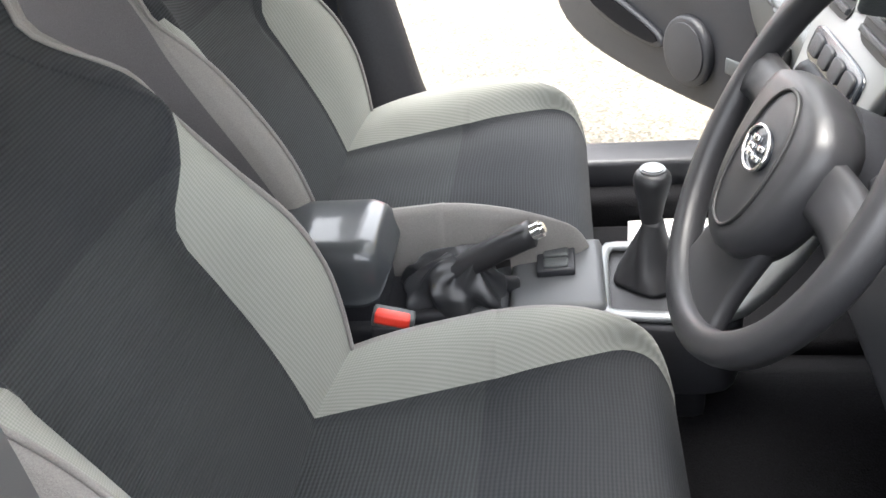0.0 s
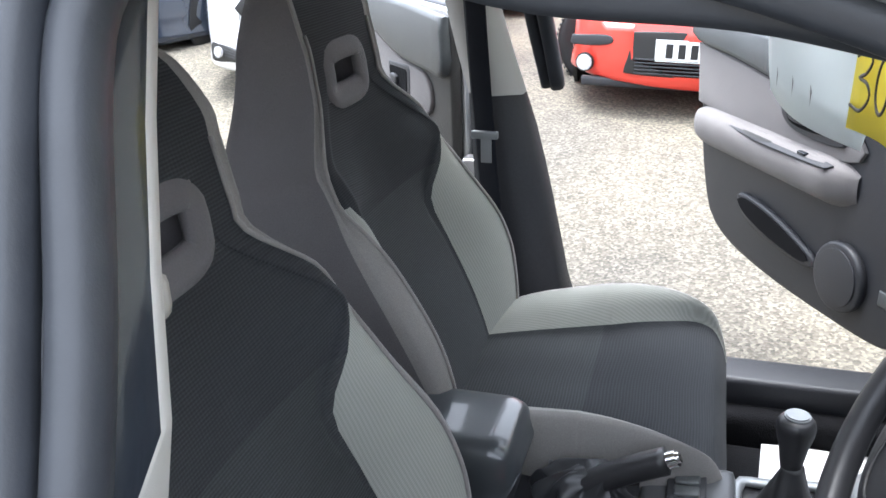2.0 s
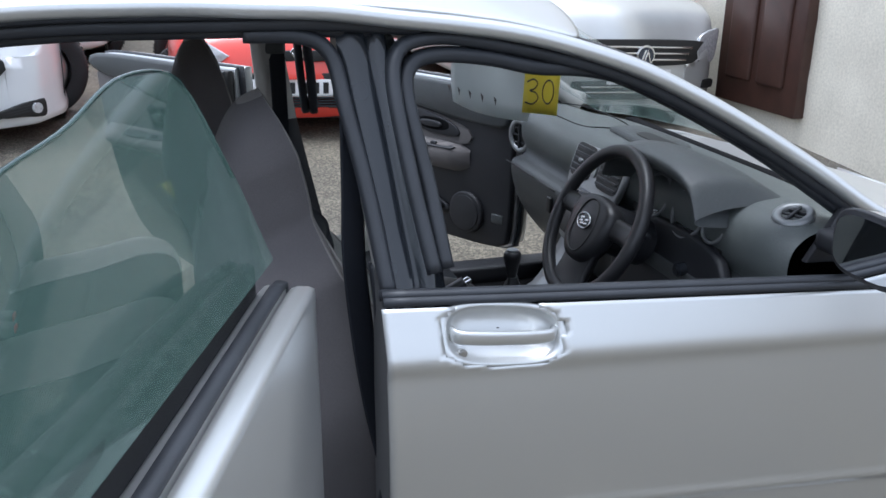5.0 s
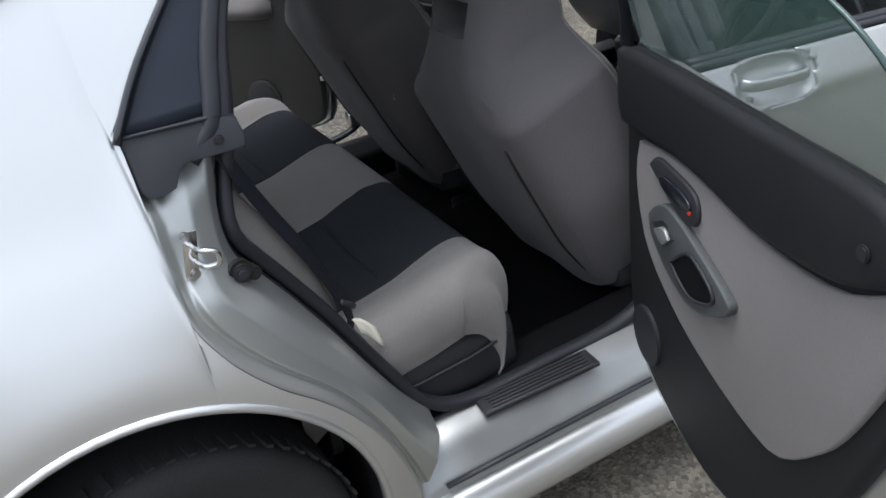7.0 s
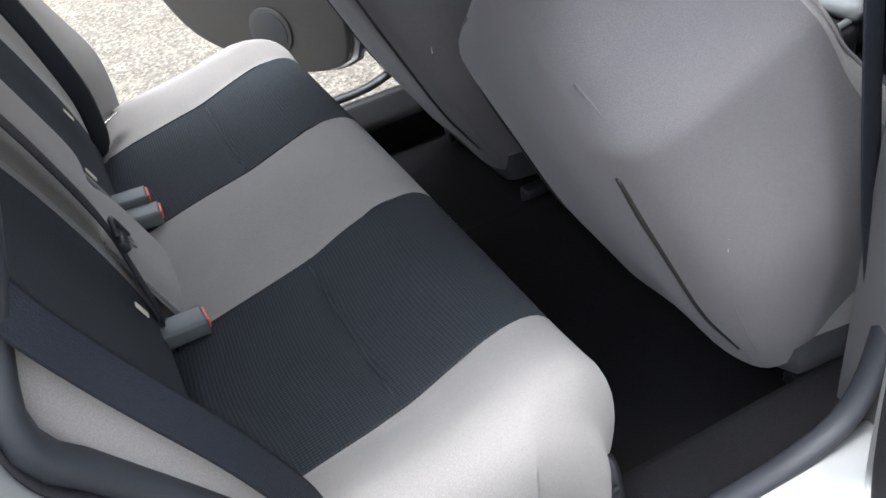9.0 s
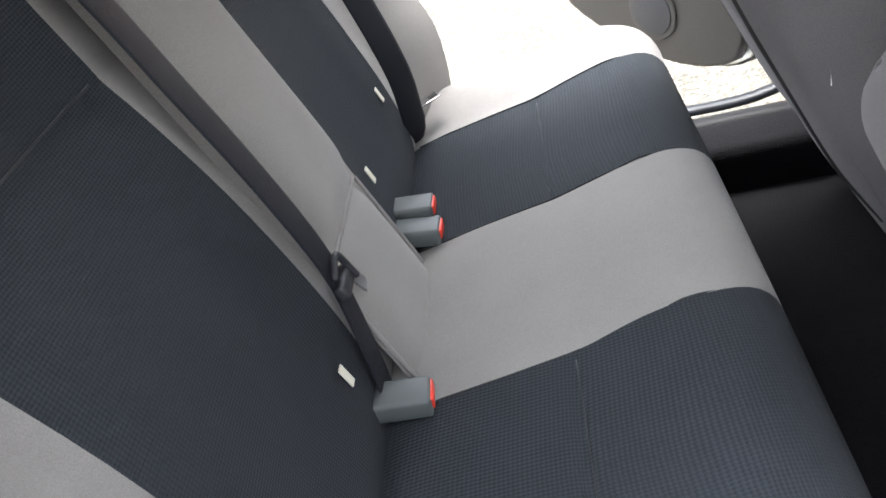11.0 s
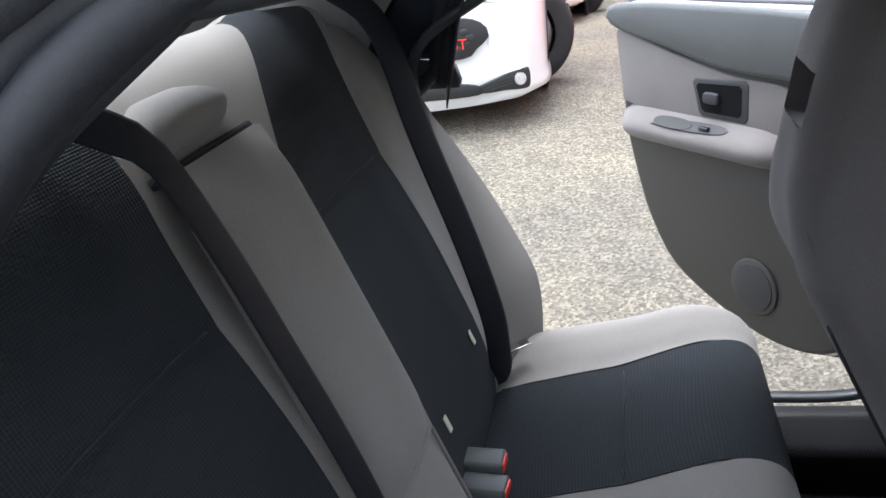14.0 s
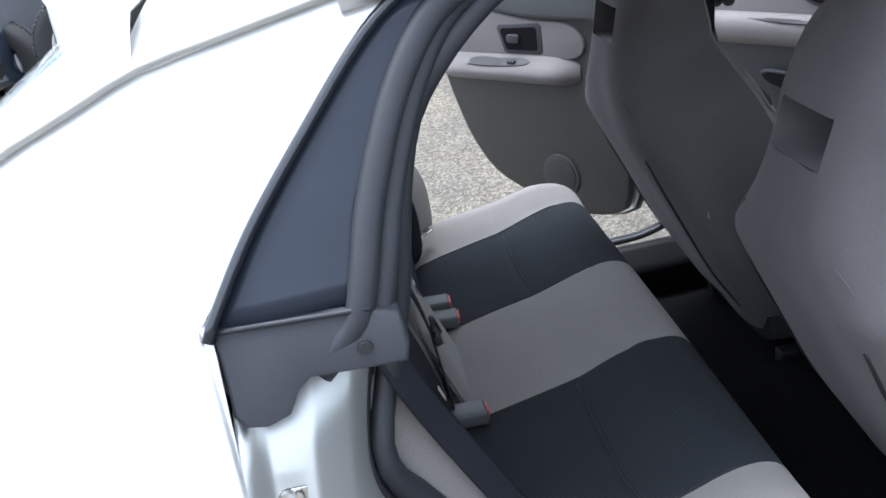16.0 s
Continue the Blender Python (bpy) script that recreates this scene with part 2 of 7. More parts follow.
def thicken(ob, t, offset=-1):
    m = ob.modifiers.new("thick", "SOLIDIFY")
    m.thickness, m.offset = t, offset
    return ob


def empty(name, label, category, group="", m=None):
    ob = new(name)
    ob.empty_display_size = 0.05
    if m is not None:
        ob.matrix_basis = m
    return tagged(ob, label, category, group)


def box(name, size, at, material, parent=None, label="", bev=0.004, rot=(0, 0, 0), seg=2):
    bm = bmesh.new()
    bmesh.ops.create_cube(bm, size=1)
    bmesh.ops.scale(bm, vec=size, verts=bm.verts)
    if bev:
        bmesh.ops.bevel(bm, geom=bm.edges[:], offset=min(bev, min(size) * 0.45), segments=seg, affect="EDGES", profile=0.6)
    bmesh.ops.transform(bm, matrix=pose(*at, *rot), verts=bm.verts)
    return soften(part(name, bm, material, parent, label), 75 if bev else 50)


def disc(name, r, depth, at, material, parent=None, label="", rot=(0, 0, 0), seg=32, bev=0.002, r2=None):
    bm = bmesh.new()
    bmesh.ops.create_cone(bm, cap_ends=True, segments=seg, radius1=r, radius2=r if r2 is None else r2, depth=depth)
    if bev:
        rim = [e for e in bm.edges if abs(e.verts[0].co.z - e.verts[1].co.z) < 1e-6]
        bmesh.ops.bevel(bm, geom=rim, offset=min(bev, depth * 0.4), segments=2, affect="EDGES")
    bmesh.ops.transform(bm, matrix=pose(*at, *rot), verts=bm.verts)
    return soften(part(name, bm, material, parent, label), 45)


def smooth_line(pts, n):
    """Catmull-Rom through the points, resampled to n evenly spaced places."""
    p = np.array(pts, float)
    q = np.vstack([2 * p[0] - p[1], p, 2 * p[-1] - p[-2]])
    out = []
    for i in range(1, len(q) - 2):
        for t in np.linspace(0, 1, 12, endpoint=False):
            a, b, c, d = q[i - 1:i + 3]
            out.append(0.5 * (2 * b + (c - a) * t + (2 * a - 5 * b + 4 * c - d) * t * t + (3 * b - 3 * c + d - a) * t ** 3))
    out = np.array(out + [p[-1]])
    s = np.r_[0, np.cumsum(np.linalg.norm(np.diff(out, axis=0), axis=1))]
    want = np.linspace(0, s[-1], n)
    return np.stack([np.interp(want, s, out[:, k]) for k in range(out.shape[1])], 1)


def sweep(name, pts, ra, rb, material, parent=None, label="", side=(0, 1, 0), n=40, m=10, closed=False, smooth=True):
    """An oval profile (half sizes ra across, rb along `side`) swept along a smooth line."""
    line = smooth_line(pts, n) if smooth else np.array(pts, float)
    n = len(line)
    if closed:
        tan = np.roll(line, -1, 0) - np.roll(line, 1, 0)
    else:
        tan = np.gradient(line, axis=0)
    tan /= np.linalg.norm(tan, axis=1)[:, None]
    sd = np.broadcast_to(np.array(side, float), line.shape) if np.ndim(side) == 1 else np.array(side, float)
    nb = sd - (sd * tan).sum(1)[:, None] * tan
    nb /= np.linalg.norm(nb, axis=1)[:, None] + 1e-9
    na = np.cross(tan, nb)
    ang = np.linspace(0, 2 * np.pi, m, endpoint=False)
    c, s = np.cos(ang), np.sin(ang)
    c, s = np.sign(c) * abs(c) ** 0.7, np.sign(s) * abs(s) ** 0.7
    v = line[:, None] + ra * c[None, :, None] * na[:, None] + rb * s[None, :, None] * nb[:, None]
    faces = []
    for i in range(n if closed else n - 1):
        for j in range(m):
            faces.append((i * m + j, i * m + (j + 1) % m, (i + 1) % n * m + (j + 1) % m, (i + 1) % n * m + j))
    if not closed:
        faces += [tuple(range(m)), tuple((n - 1) * m + j for j in range(m))]
    return raw(name, v.reshape(-1, 3).tolist(), faces, material, parent, label)


def finer(a, axis, k, closed):
    """Catmull-Rom subdivision of an array of points along one axis."""
    a = np.moveaxis(a, axis, 0)
    n = len(a)
    get = (lambda i: a[i % n]) if closed else (lambda i: a[min(max(i, 0), n - 1)])
    out = []
    for i in range(n if closed else n - 1):
        p, q, r, t = get(i - 1), get(i), get(i + 1), get(i + 2)
        for f in np.arange(k) / k:
            out.append(0.5 * (2 * q + (r - p) * f + (2 * p - 5 * q + 4 * r - t) * f * f + (3 * q - 3 * r + t - p) * f ** 3))
    if not closed:
        out.append(a[-1])
    return np.moveaxis(np.array(out), 0, axis)


def loft(rings, zones, parent, closed=True, caps=True, sub=2, skip=None):
    """Rings of equal length joined into a smooth skin that is cut into parts. zones: key -> (name, material, label), and (i, j) -> key."""
    table, pick = zones
    r = np.array(rings, float)
    k = max(1, sub + 1)
    if k > 1:
        r = finer(finer(r, 0, k, False), 1, k, closed)
    n, m = r.shape[:2]
    per = {}
    for i in range(n - 1):
        for j in range(m if closed else m - 1):
            if skip and skip(i // k, j // k):
                continue
            per.setdefault(pick(i // k, j // k), []).append((i * m + j, i * m + (j + 1) % m, (i + 1) * m + (j + 1) % m, (i + 1) * m + j))
    if caps:
        for i, order in ((0, 1), (n - 1, -1)):
            idx = [i * m + j for j in range(m)][::order]
            per.setdefault(pick(min(i // k, (n - 2) // k), 0) if caps is True else caps, []).append(tuple(idx))
    v = r.reshape(-1, 3).tolist()
    made = {}
    for key, faces in per.items():
        name, material, label = table[key]
        used = sorted({q for f in faces for q in f})
        to = {q: a for a, q in enumerate(used)}
        made[key] = raw(name, [v[q] for q in used], [tuple(to[q] for q in f) for f in faces], material, parent, label)
    return made


def plate(name, outline, thick, m, material, parent=None, label="", bev=0.003):
    """A flat outline (x, y) given thickness along z and a rounded rim, set at the pose m."""
    bm = bmesh.new()
    f = bm.faces.new([bm.verts.new((x, y, 0)) for x, y in outline])
    ext = bmesh.ops.extrude_face_region(bm, geom=[f])
    bmesh.ops.translate(bm, vec=(0, 0, thick), verts=[g for g in ext["geom"] if isinstance(g, bmesh.types.BMVert)])
    bmesh.ops.recalc_face_normals(bm, faces=bm.faces)
    if bev:
        rim = [e for e in bm.edges if abs(e.verts[0].co.z - e.verts[1].co.z) < 1e-6]
        bmesh.ops.bevel(bm, geom=rim, offset=bev, segments=2, affect="EDGES", profile=0.6)
    bmesh.ops.transform(bm, matrix=m, verts=bm.verts)
    return soften(part(name, bm, material, parent, label), 65)


def sheet(name, grid, material, parent=None, label="", t=0.0, sub=0, drop=None):
    g = np.array(grid, float)
    n, m = g.shape[:2]
    faces = [(i * m + j, i * m + j + 1, (i + 1) * m + j + 1, (i + 1) * m + j) for i in range(n - 1) for j in range(m - 1)]
    if drop:
        faces = [q for q, c in zip(faces, ((g[:-1, :-1] + g[1:, 1:]) / 2).reshape(-1, 3)) if not drop(c)]
    ob = raw(name, g.reshape(-1, 3).tolist(), faces, material, parent, label)
    if t:
        thicken(ob, abs(t), -1 if t > 0 else 1)
    if sub:
        subdivide(ob, sub)
    return ob


def lettering(name, text, size, m, material, parent=None, label="", depth=0.001):
    cu = bpy.data.curves.new(name, "FONT")
    cu.body, cu.size, cu.extrude, cu.align_x, cu.align_y = text, size, depth, "CENTER", "CENTER"
    tmp = bpy.data.objects.new(name, cu)
    me = bpy.data.meshes.new_from_object(tmp)
    bpy.data.objects.remove(tmp)
    me.transform(m)
    return link_mesh(name, me, material, parent, label, smooth=False)


def oval(rx, ry, n=28, power=2.5):
    a = np.linspace(0, 2 * np.pi, n, endpoint=False)
    return [(rx * np.sign(np.cos(t)) * abs(np.cos(t)) ** (2 / power), ry * np.sign(np.sin(t)) * abs(np.sin(t)) ** (2 / power)) for t in a]


# ---- ground ----
def ground_height(x, y):
    rise = np.interp(y, [-40, 1.4, 3.2, 4.4, 8, 60], [0.0, 0.0, 0.235, 0.325, 0.36, 0.36])
    return rise - 0.035 * (min(max(x, -5.0), 5.0) - 0.5) * np.interp(y, [1.4, 4.0], [0, 1])


xs = np.unique(np.r_[np.linspace(-300, -8, 12), np.linspace(-8, 10, 37), np.linspace(10, 300, 12)])
ys = np.unique(np.r_[np.linspace(-300, -5, 12), np.linspace(-5, 8, 53), np.linspace(8, 300, 12)])
ground = sheet("ground", [[(x, y, ground_height(x, y) + 0.004 * noise.noise((x * 0.7, y * 0.7, 0))) for y in ys] for x in xs], gravel_material())
tagged(ground, "worn pale grey asphalt yard with loose chippings", "ground", kind="structure")

# ---- the silver car: shell ----
CAR = empty("car", "silver four-door saloon parked with doors open", "car")


SIDE = smooth_line([(0.05, 0.79), (0.10, 0.80), (0.2, 0.83), (0.32, 0.845), (0.5, 0.855), (0.72, 0.856), (0.86, 0.842), (0.95, 0.81), (1.03, 0.765), (1.13, 0.722), (1.25, 0.668), (1.36, 0.615), (1.42, 0.585), (1.5, 0.55)], 200)


def side_y(z):
    """Half width of the body at a height."""
    return np.interp(z, SIDE[:, 0], SIDE[:, 1])


def belt(x):
    return np.interp(x, [-0.9, 0.0, 1.07, 1.93, 2.3], [1.03, 1.03, 0.965, 0.91, 0.885])


def gutter(x):
    return np.interp(x, [-0.45, -0.13, 0.02, 0.27, 0.6, 1.04, 1.22, 1.37, 1.53, 1.64, 1.73, 1.9, 2.15], [1.10, 1.29, 1.345, 1.385, 1.41, 1.41, 1.395, 1.375, 1.335, 1.295, 1.25, 1.155, 0.985])


def on_side(x, z, s=-1, inset=0.0):
    return (x, s * (side_y(z) - inset), z)


# roof, one skin across the car
grid = []
for x in np.linspace(0.0, 1.50, 24):
    ze = gutter(x)
    row = []
    for u in np.linspace(-1, 1, 25):
        half = side_y(ze) + 0.012
        row.append((x + (0.10 * (1 - u * u) if x > 1.45 else 0), u * half, ze + 0.012 + 0.055 * (1 - abs(u) ** 2.6)))
    grid.append(row)
sheet("roof", grid, SILVER, CAR, "silver painted roof skin", t=0.012, sub=1)
# headlining
grid = [[(x, u * 0.56, gutter(x) - 0.035 + 0.02 * (1 - u * u)) for u in np.linspace(-1, 1, 9)] for x in np.linspace(0.08, 1.45, 8)]
sheet("headlining", grid, PILLAR_TRIM, CAR, "pale grey cloth headlining", t=0.01)
# windscreen and rear window
grid = [[(1.50 + 0.10 * (1 - u * u) + k * 0.70, u * (0.60 + 0.06 * k), gutter(1.52) + 0.045 - 0.03 * u * u - k * 0.40) for u in np.linspace(-1, 1, 13)] for k in np.linspace(0, 1, 7)]
sheet("windscreen", grid, GLASS, CAR, "clear laminated windscreen", t=0.005).visible_shadow = False
grid = [[(-0.005 - 0.04 * (1 - u * u) - k * 0.55, u * 0.50, 1.410 - 0.012 * abs(u) ** 2.6 - k * 0.325) for u in np.linspace(-1, 1, 13)] for k in np.linspace(0, 1, 5)]
sheet("rear_window", grid, GLASS, CAR, t=0.005).visible_shadow = False
# broad painted shoulders beside the rear window
for s in (-1, 1):
    grid = []
    for k in np.linspace(0, 1, 14):
        x = 0.02 - 0.56 * k
        zg = max(1.056, gutter(x) + 0.011)
        a, b = np.array((x - 0.015, s * 0.43, 1.404 - 0.325 * k)), np.array((x, s * (side_y(zg) + 0.001), zg))
        grid.append([a + (b - a) * f + np.array((0, 0, 0.016 * math.sin(math.pi * f))) for f in np.linspace(0, 1, 7)])
    sheet("pillar_shoulder", grid, SILVER, CAR, "silver painted shoulder beside the rear window", t=0.004)
# pillars at the windscreen
for s in (-1, 1):
    line = [(x, s * (side_y(gutter(x)) + 0.007 * np.interp(x, [0.8, 1.15], [0, 1])), gutter(x) + 0.004 - 0.014 * np.interp(x, [0.8, 1.15], [0, 1])) for x in np.linspace(0.22, 2.2, 18)]
    sweep("rear_rail", [(x, s * (side_y(gutter(x)) + 0.002), gutter(x) + 0.010) for x in np.linspace(-0.44, 0.26, 10)], 0.006, 0.008, SILVER, CAR, n=24, m=8)
    sweep("roof_rail", line, 0.016, 0.022, SILVER, CAR, "silver painted roof rail and screen pillar", n=60)
    line = [(x, s * (side_y(gutter(x)) - 0.045), gutter(x) - 0.02) for x in np.linspace(1.42, 2.15, 8)]
    sweep("screen_pillar_trim", line, 0.03, 0.035, BLACK_PLASTIC if s < 0 else PILLAR_TRIM, CAR, n=20)

# black weather seals round the glass-less openings: three ridges under the gutter
for k, (dz, dy, ra) in enumerate(((-0.008, 0.002, 0.011), (-0.026, 0.016, 0.013), (-0.037, 0.034, 0.014))):
    for s in (-1, 1):
        line = [(x, s * (side_y(gutter(x)) - dy), gutter(x) + dz) for x in np.r_[np.linspace(0.30, 1.12, 8), np.linspace(1.2, 2.12, 12)[:0 if k == 2 else 12]]]
        sweep("roof_seal", line, ra, 0.016, RUBBER, CAR, "black rubber weather seal", n=50, m=10)


def opening_seal(pts, s, ra=0.016, rb=0.02, inset=0.05, name="door_seal", n=44):
    return sweep(name, [on_side(x, z, s, inset) for x, z in pts], ra, rb, RUBBER, CAR, n=n, m=10)


for s in (-1, 1):
    # front opening: up the centre pillar, round the corner and along
    opening_seal([(1.205, 0.98), (1.19, 1.12), (1.17, 1.25), (1.175, 1.30), (1.205, 1.322), (1.26, 1.326)] + [(x, gutter(x) - 0.062) for x in (1.34, 1.42)] + [(1.53, 1.292), (1.64, 1.264), (1.73, 1.217), (1.9, 1.112), (2.1, 0.97)], s, 0.015, inset=0.046, n=90)
    opening_seal([(1.18, 0.98), (1.16, 1.12), (1.145, 1.26), (1.15, 1.32), (1.18, 1.349), (1.25, 1.356)] + [(x, gutter(x) - 0.036) for x in (1.34, 1.42, 1.53, 1.64, 1.73, 1.9, 2.1)], s, 0.013, inset=0.028, n=90)
    # rear opening: front edge and top corner
    opening_seal([(1.10, 0.95), (1.085, 1.10), (1.06, 1.25), (1.045, 1.33), (1.00, 1.36), (0.90, 1.365)], s, 0.014)
    # rear opening: rear edge down to the sill
    if s > 0:
        opening_seal([(x - 0.10 * (z < 1.2) * (x < 0.6), z) for x, z in [(0.70, 1.36), (0.46, 1.352), (0.38, 1.32), (0.325, 1.25), (0.27, 1.16), (0.232, 1.05), (0.205, 0.93), (0.24, 0.78), (0.31, 0.64), (0.40, 0.48), (0.47, 0.38), (0.58, 0.345), (0.75, 0.34), (0.95, 0.345), (1.06, 0.40), (1.11, 0.55), (1.11, 0.8), (1.10, 0.97)]], s, 0.010, 0.014, 0.06, n=90)
    else:
        line = [(0.70, 0.55, 1.375), (0.52, 0.552, 1.372), (0.44, 0.566, 1.374), (0.385, 0.576, 1.359), (0.337, 0.590, 1.330), (0.296, 0.601, 1.293), (0.264, 0.611, 1.250), (0.240, 0.630, 1.180), (0.221, 0.645, 1.09), (0.203, 0.658, 1.035), (0.182, 0.668, 0.98), (0.168, 0.693, 0.93), (0.173, 0.700, 0.89), (0.194, 0.692, 0.852), (0.243, 0.684, 0.771), (0.299, 0.685, 0.674), (0.352, 0.692, 0.57), (0.395, 0.702, 0.488), (0.457, 0.715, 0.39), (0.56, 0.72, 0.348), (0.75, 0.715, 0.343), (0.95, 0.715, 0.347), (1.06, 0.715, 0.40), (1.11, 0.70, 0.55), (1.11, 0.68, 0.8), (1.10, 0.66, 0.97)]
        sweep("door_seal", [(x, -y, z) for x, y, z in line], 0.013, 0.018, TRIM_BLACK, CAR, "black rubber seal round the rear door opening", n=100, m=10)
    # centre pillar
    rings = []
    for z in np.linspace(0.30, 1.385, 14):
        xr, xf = np.interp(z, [0.3, 0.95, 1.35], [1.09, 1.095, 1.055] if s < 0 else [1.06, 1.03, 0.99]), np.interp(z, [0.3, 0.52, 0.95, 1.35], [1.23, 1.222, 1.205, 1.165] if s < 0 else [1.31, 1.235, 1.145, 1.07])
        y = side_y(z)
        if s < 0 and z > 1.0:
            xf = np.interp(z, [1.0, 1.02, 1.12, 1.2, 1.28, 1.35], [1.222, 1.215, 1.195, 1.18, 1.172, 1.16])
        yo, yi = y - 0.03, min(y - (0.10 if s > 0 or z < 1.0 else 0.115), 0.70 if s > 0 or z > 1.0 else 0.66)
        ring = [(xr, s * (yo - 0.02), z), (xr + 0.02, s * (yo - 0.005), z), (xr + 0.045, s * yo, z), (xr + 0.05, s * (yo - 0.012), z), (xr + 0.062, s * (yo - 0.012), z), (xr + 0.066, s * yo, z), ((xr + xf) / 2 + 0.03, s * yo, z), (xf - 0.02, s * (yo - 0.01), z), (xf, s * (yo - 0.03), z), (xf + 0.001, s * (yo - (0.072 if s < 0 and z > 1.0 else 0.034)), z), (xf, s * yi, z), ((xr + xf) / 2, s * (yi - 0.025), z), (xr, s * yi, z)]
        rings.append(ring)
    low = 8
    loft(rings, ({"out": ("centre_pillar", GLOSS_BLACK, "dark glossy centre pillar"), "in": ("centre_pillar_trim", PILLAR_TRIM, "pale grey upper pillar trim"), "low": ("lower_pillar_trim", PILLAR_LOW if s < 0 else BLACK_PLASTIC, "dark lower pillar trim")}, lambda i, j: "out" if j < 9 else ("low" if i < low else "in")), CAR, caps=False, sub=0)
    # sill with step, skirt and floor edge
    xs_ = np.linspace(0.36, 2.26, 48)
    prof = [(0.705, 0.33), (0.712, 0.343), (0.725, 0.346), (0.77, 0.33), (0.79, 0.315), (0.805, 0.29), (0.825, 0.275), (0.83, 0.24), (0.835, 0.235)]
    sheet("sill", [[(x, s * y, z - 1.6 * max(0.0, 0.50 - x) ** 2) for y, z in prof] for x in xs_], SILL if s < 0 else DOOR_BLACK, CAR, "silver painted door sill" if s < 0 else "black covered door sill", t=0.006, sub=1)
    prof = [(0.80, 0.235), (0.835, 0.245), (0.855, 0.24), (0.875, 0.215), (0.885, 0.17), (0.86, 0.14), (0.80, 0.135)]
    sk = []
    for x in np.linspace(0.33, 2.28, 22):
        e = 0.03 * max(0, (x - 2.1) / 0.18)
        sk.append([(x, s * (y + e), z - 0.012 * (x - 0.33)) for y, z in prof])
    sheet("side_skirt", sk, SILVER, CAR, "silver side skirt", t=0.004, sub=1)
    sweep("sill_gap", [(x, s * 0.832, 0.266 - 0.010 * (x - 0.33)) for x in np.linspace(0.42, 2.2, 5)], 0.005, 0.006, RUBBER, CAR, n=12, m=6)
    # inner sill carpet edge
    box("sill_carpet", (1.85, 0.12, 0.14), (1.33, s * 0.655, 0.272), CARPET_AND_HOLLOW, CAR, bev=0.02)
# front passenger sill trim, black and higher
box("sill_trim", (0.95, 0.10, 0.07), (1.72, 0.70, 0.365), BLACK_PLASTIC, CAR, bev=0.012)
# scuff plate with ribs, driver side rear
box("scuff_plate", (0.29, 0.058, 0.012), (0.702, -0.762, 0.343), BLACK_PLASTIC, CAR, "black ribbed scuff plate", bev=0.004, rot=(0, 0, -3.0))
for k in range(5):
    box("scuff_rib", (0.25, 0.004, 0.006), (0.702, -0.782 + 0.010 * k, 0.350), BLACK_PLASTIC, CAR, bev=0.0015, rot=(0, 0, -3.0))
# floor and bulkheads
sheet("floor_pan", [[(x, y, 0.24 + 0.05 * math.exp(-(y / 0.14) ** 2) * 2.2) for y in np.linspace(-0.66, 0.66, 25)] for x in np.linspace(0.2, 2.35, 12)], CARPET_AND_HOLLOW, CAR, "black carpeted floor", t=0.02)
box("bulkhead", (0.04, 1.3, 0.75), (2.32, 0, 0.55), CARPET_AND_HOLLOW, CAR, bev=0.01)
box("parcel_shelf", (0.55, 1.14, 0.03), (-0.30, 0, 1.075), PILLAR_TRIM, CAR, bev=0.01)

# rear quarter panels with wheel arch, door jamb and rear pillar
SHUT = [(0.04, 1.06), (0.035, 0.95), (0.042, 0.86), (0.068, 0.80), (0.10, 0.752), (0.145, 0.70), (0.195, 0.652), (0.245, 0.59), (0.29, 0.51), (0.32, 0.43), (0.345, 0.34), (0.352, 0.29)]
# along the seal: place and half width
INNER = [(0.190, 1.09, 0.652), (0.176, 1.03, 0.668), (0.160, 0.97, 0.685), (0.153, 0.915, 0.705), (0.166, 0.86, 0.708), (0.210, 0.795, 0.700), (0.285, 0.667, 0.700), (0.345, 0.553, 0.705), (0.40, 0.455, 0.712), (0.455, 0.383, 0.72)]
STEP = ((0, 0.03, 0.08, 0.14, 0.20, 0.55, 0.85, 1.0), (0.0, 0.01, 0.04, 0.22, 0.33, 0.43, 0.70, 1.0))
# upper edge of the pressed shelf that crosses the jamb
SHELF = ((0.03, 0.094, 0.124, 0.174, 0.231, 0.281, 0.32, 0.36, 0.45), (0.905, 0.885, 0.858, 0.822, 0.765, 0.695, 0.613, 0.53, 0.37))
AX, AZ, AR = -0.12, 0.36, 0.398
shut_line = smooth_line(SHUT, 60)


def arch_z(x):
    d = AR * AR - (x - AX) ** 2
    return AZ + math.sqrt(d) if d > 0 else 0.2


def flare(x, z):
    """Bulge of the wing over the rear wheel."""
    r = math.hypot(x - AX, z - AZ)
    return 0.03 * math.exp(-((r - AR) / 0.10) ** 2) if z > 0.2 else 0


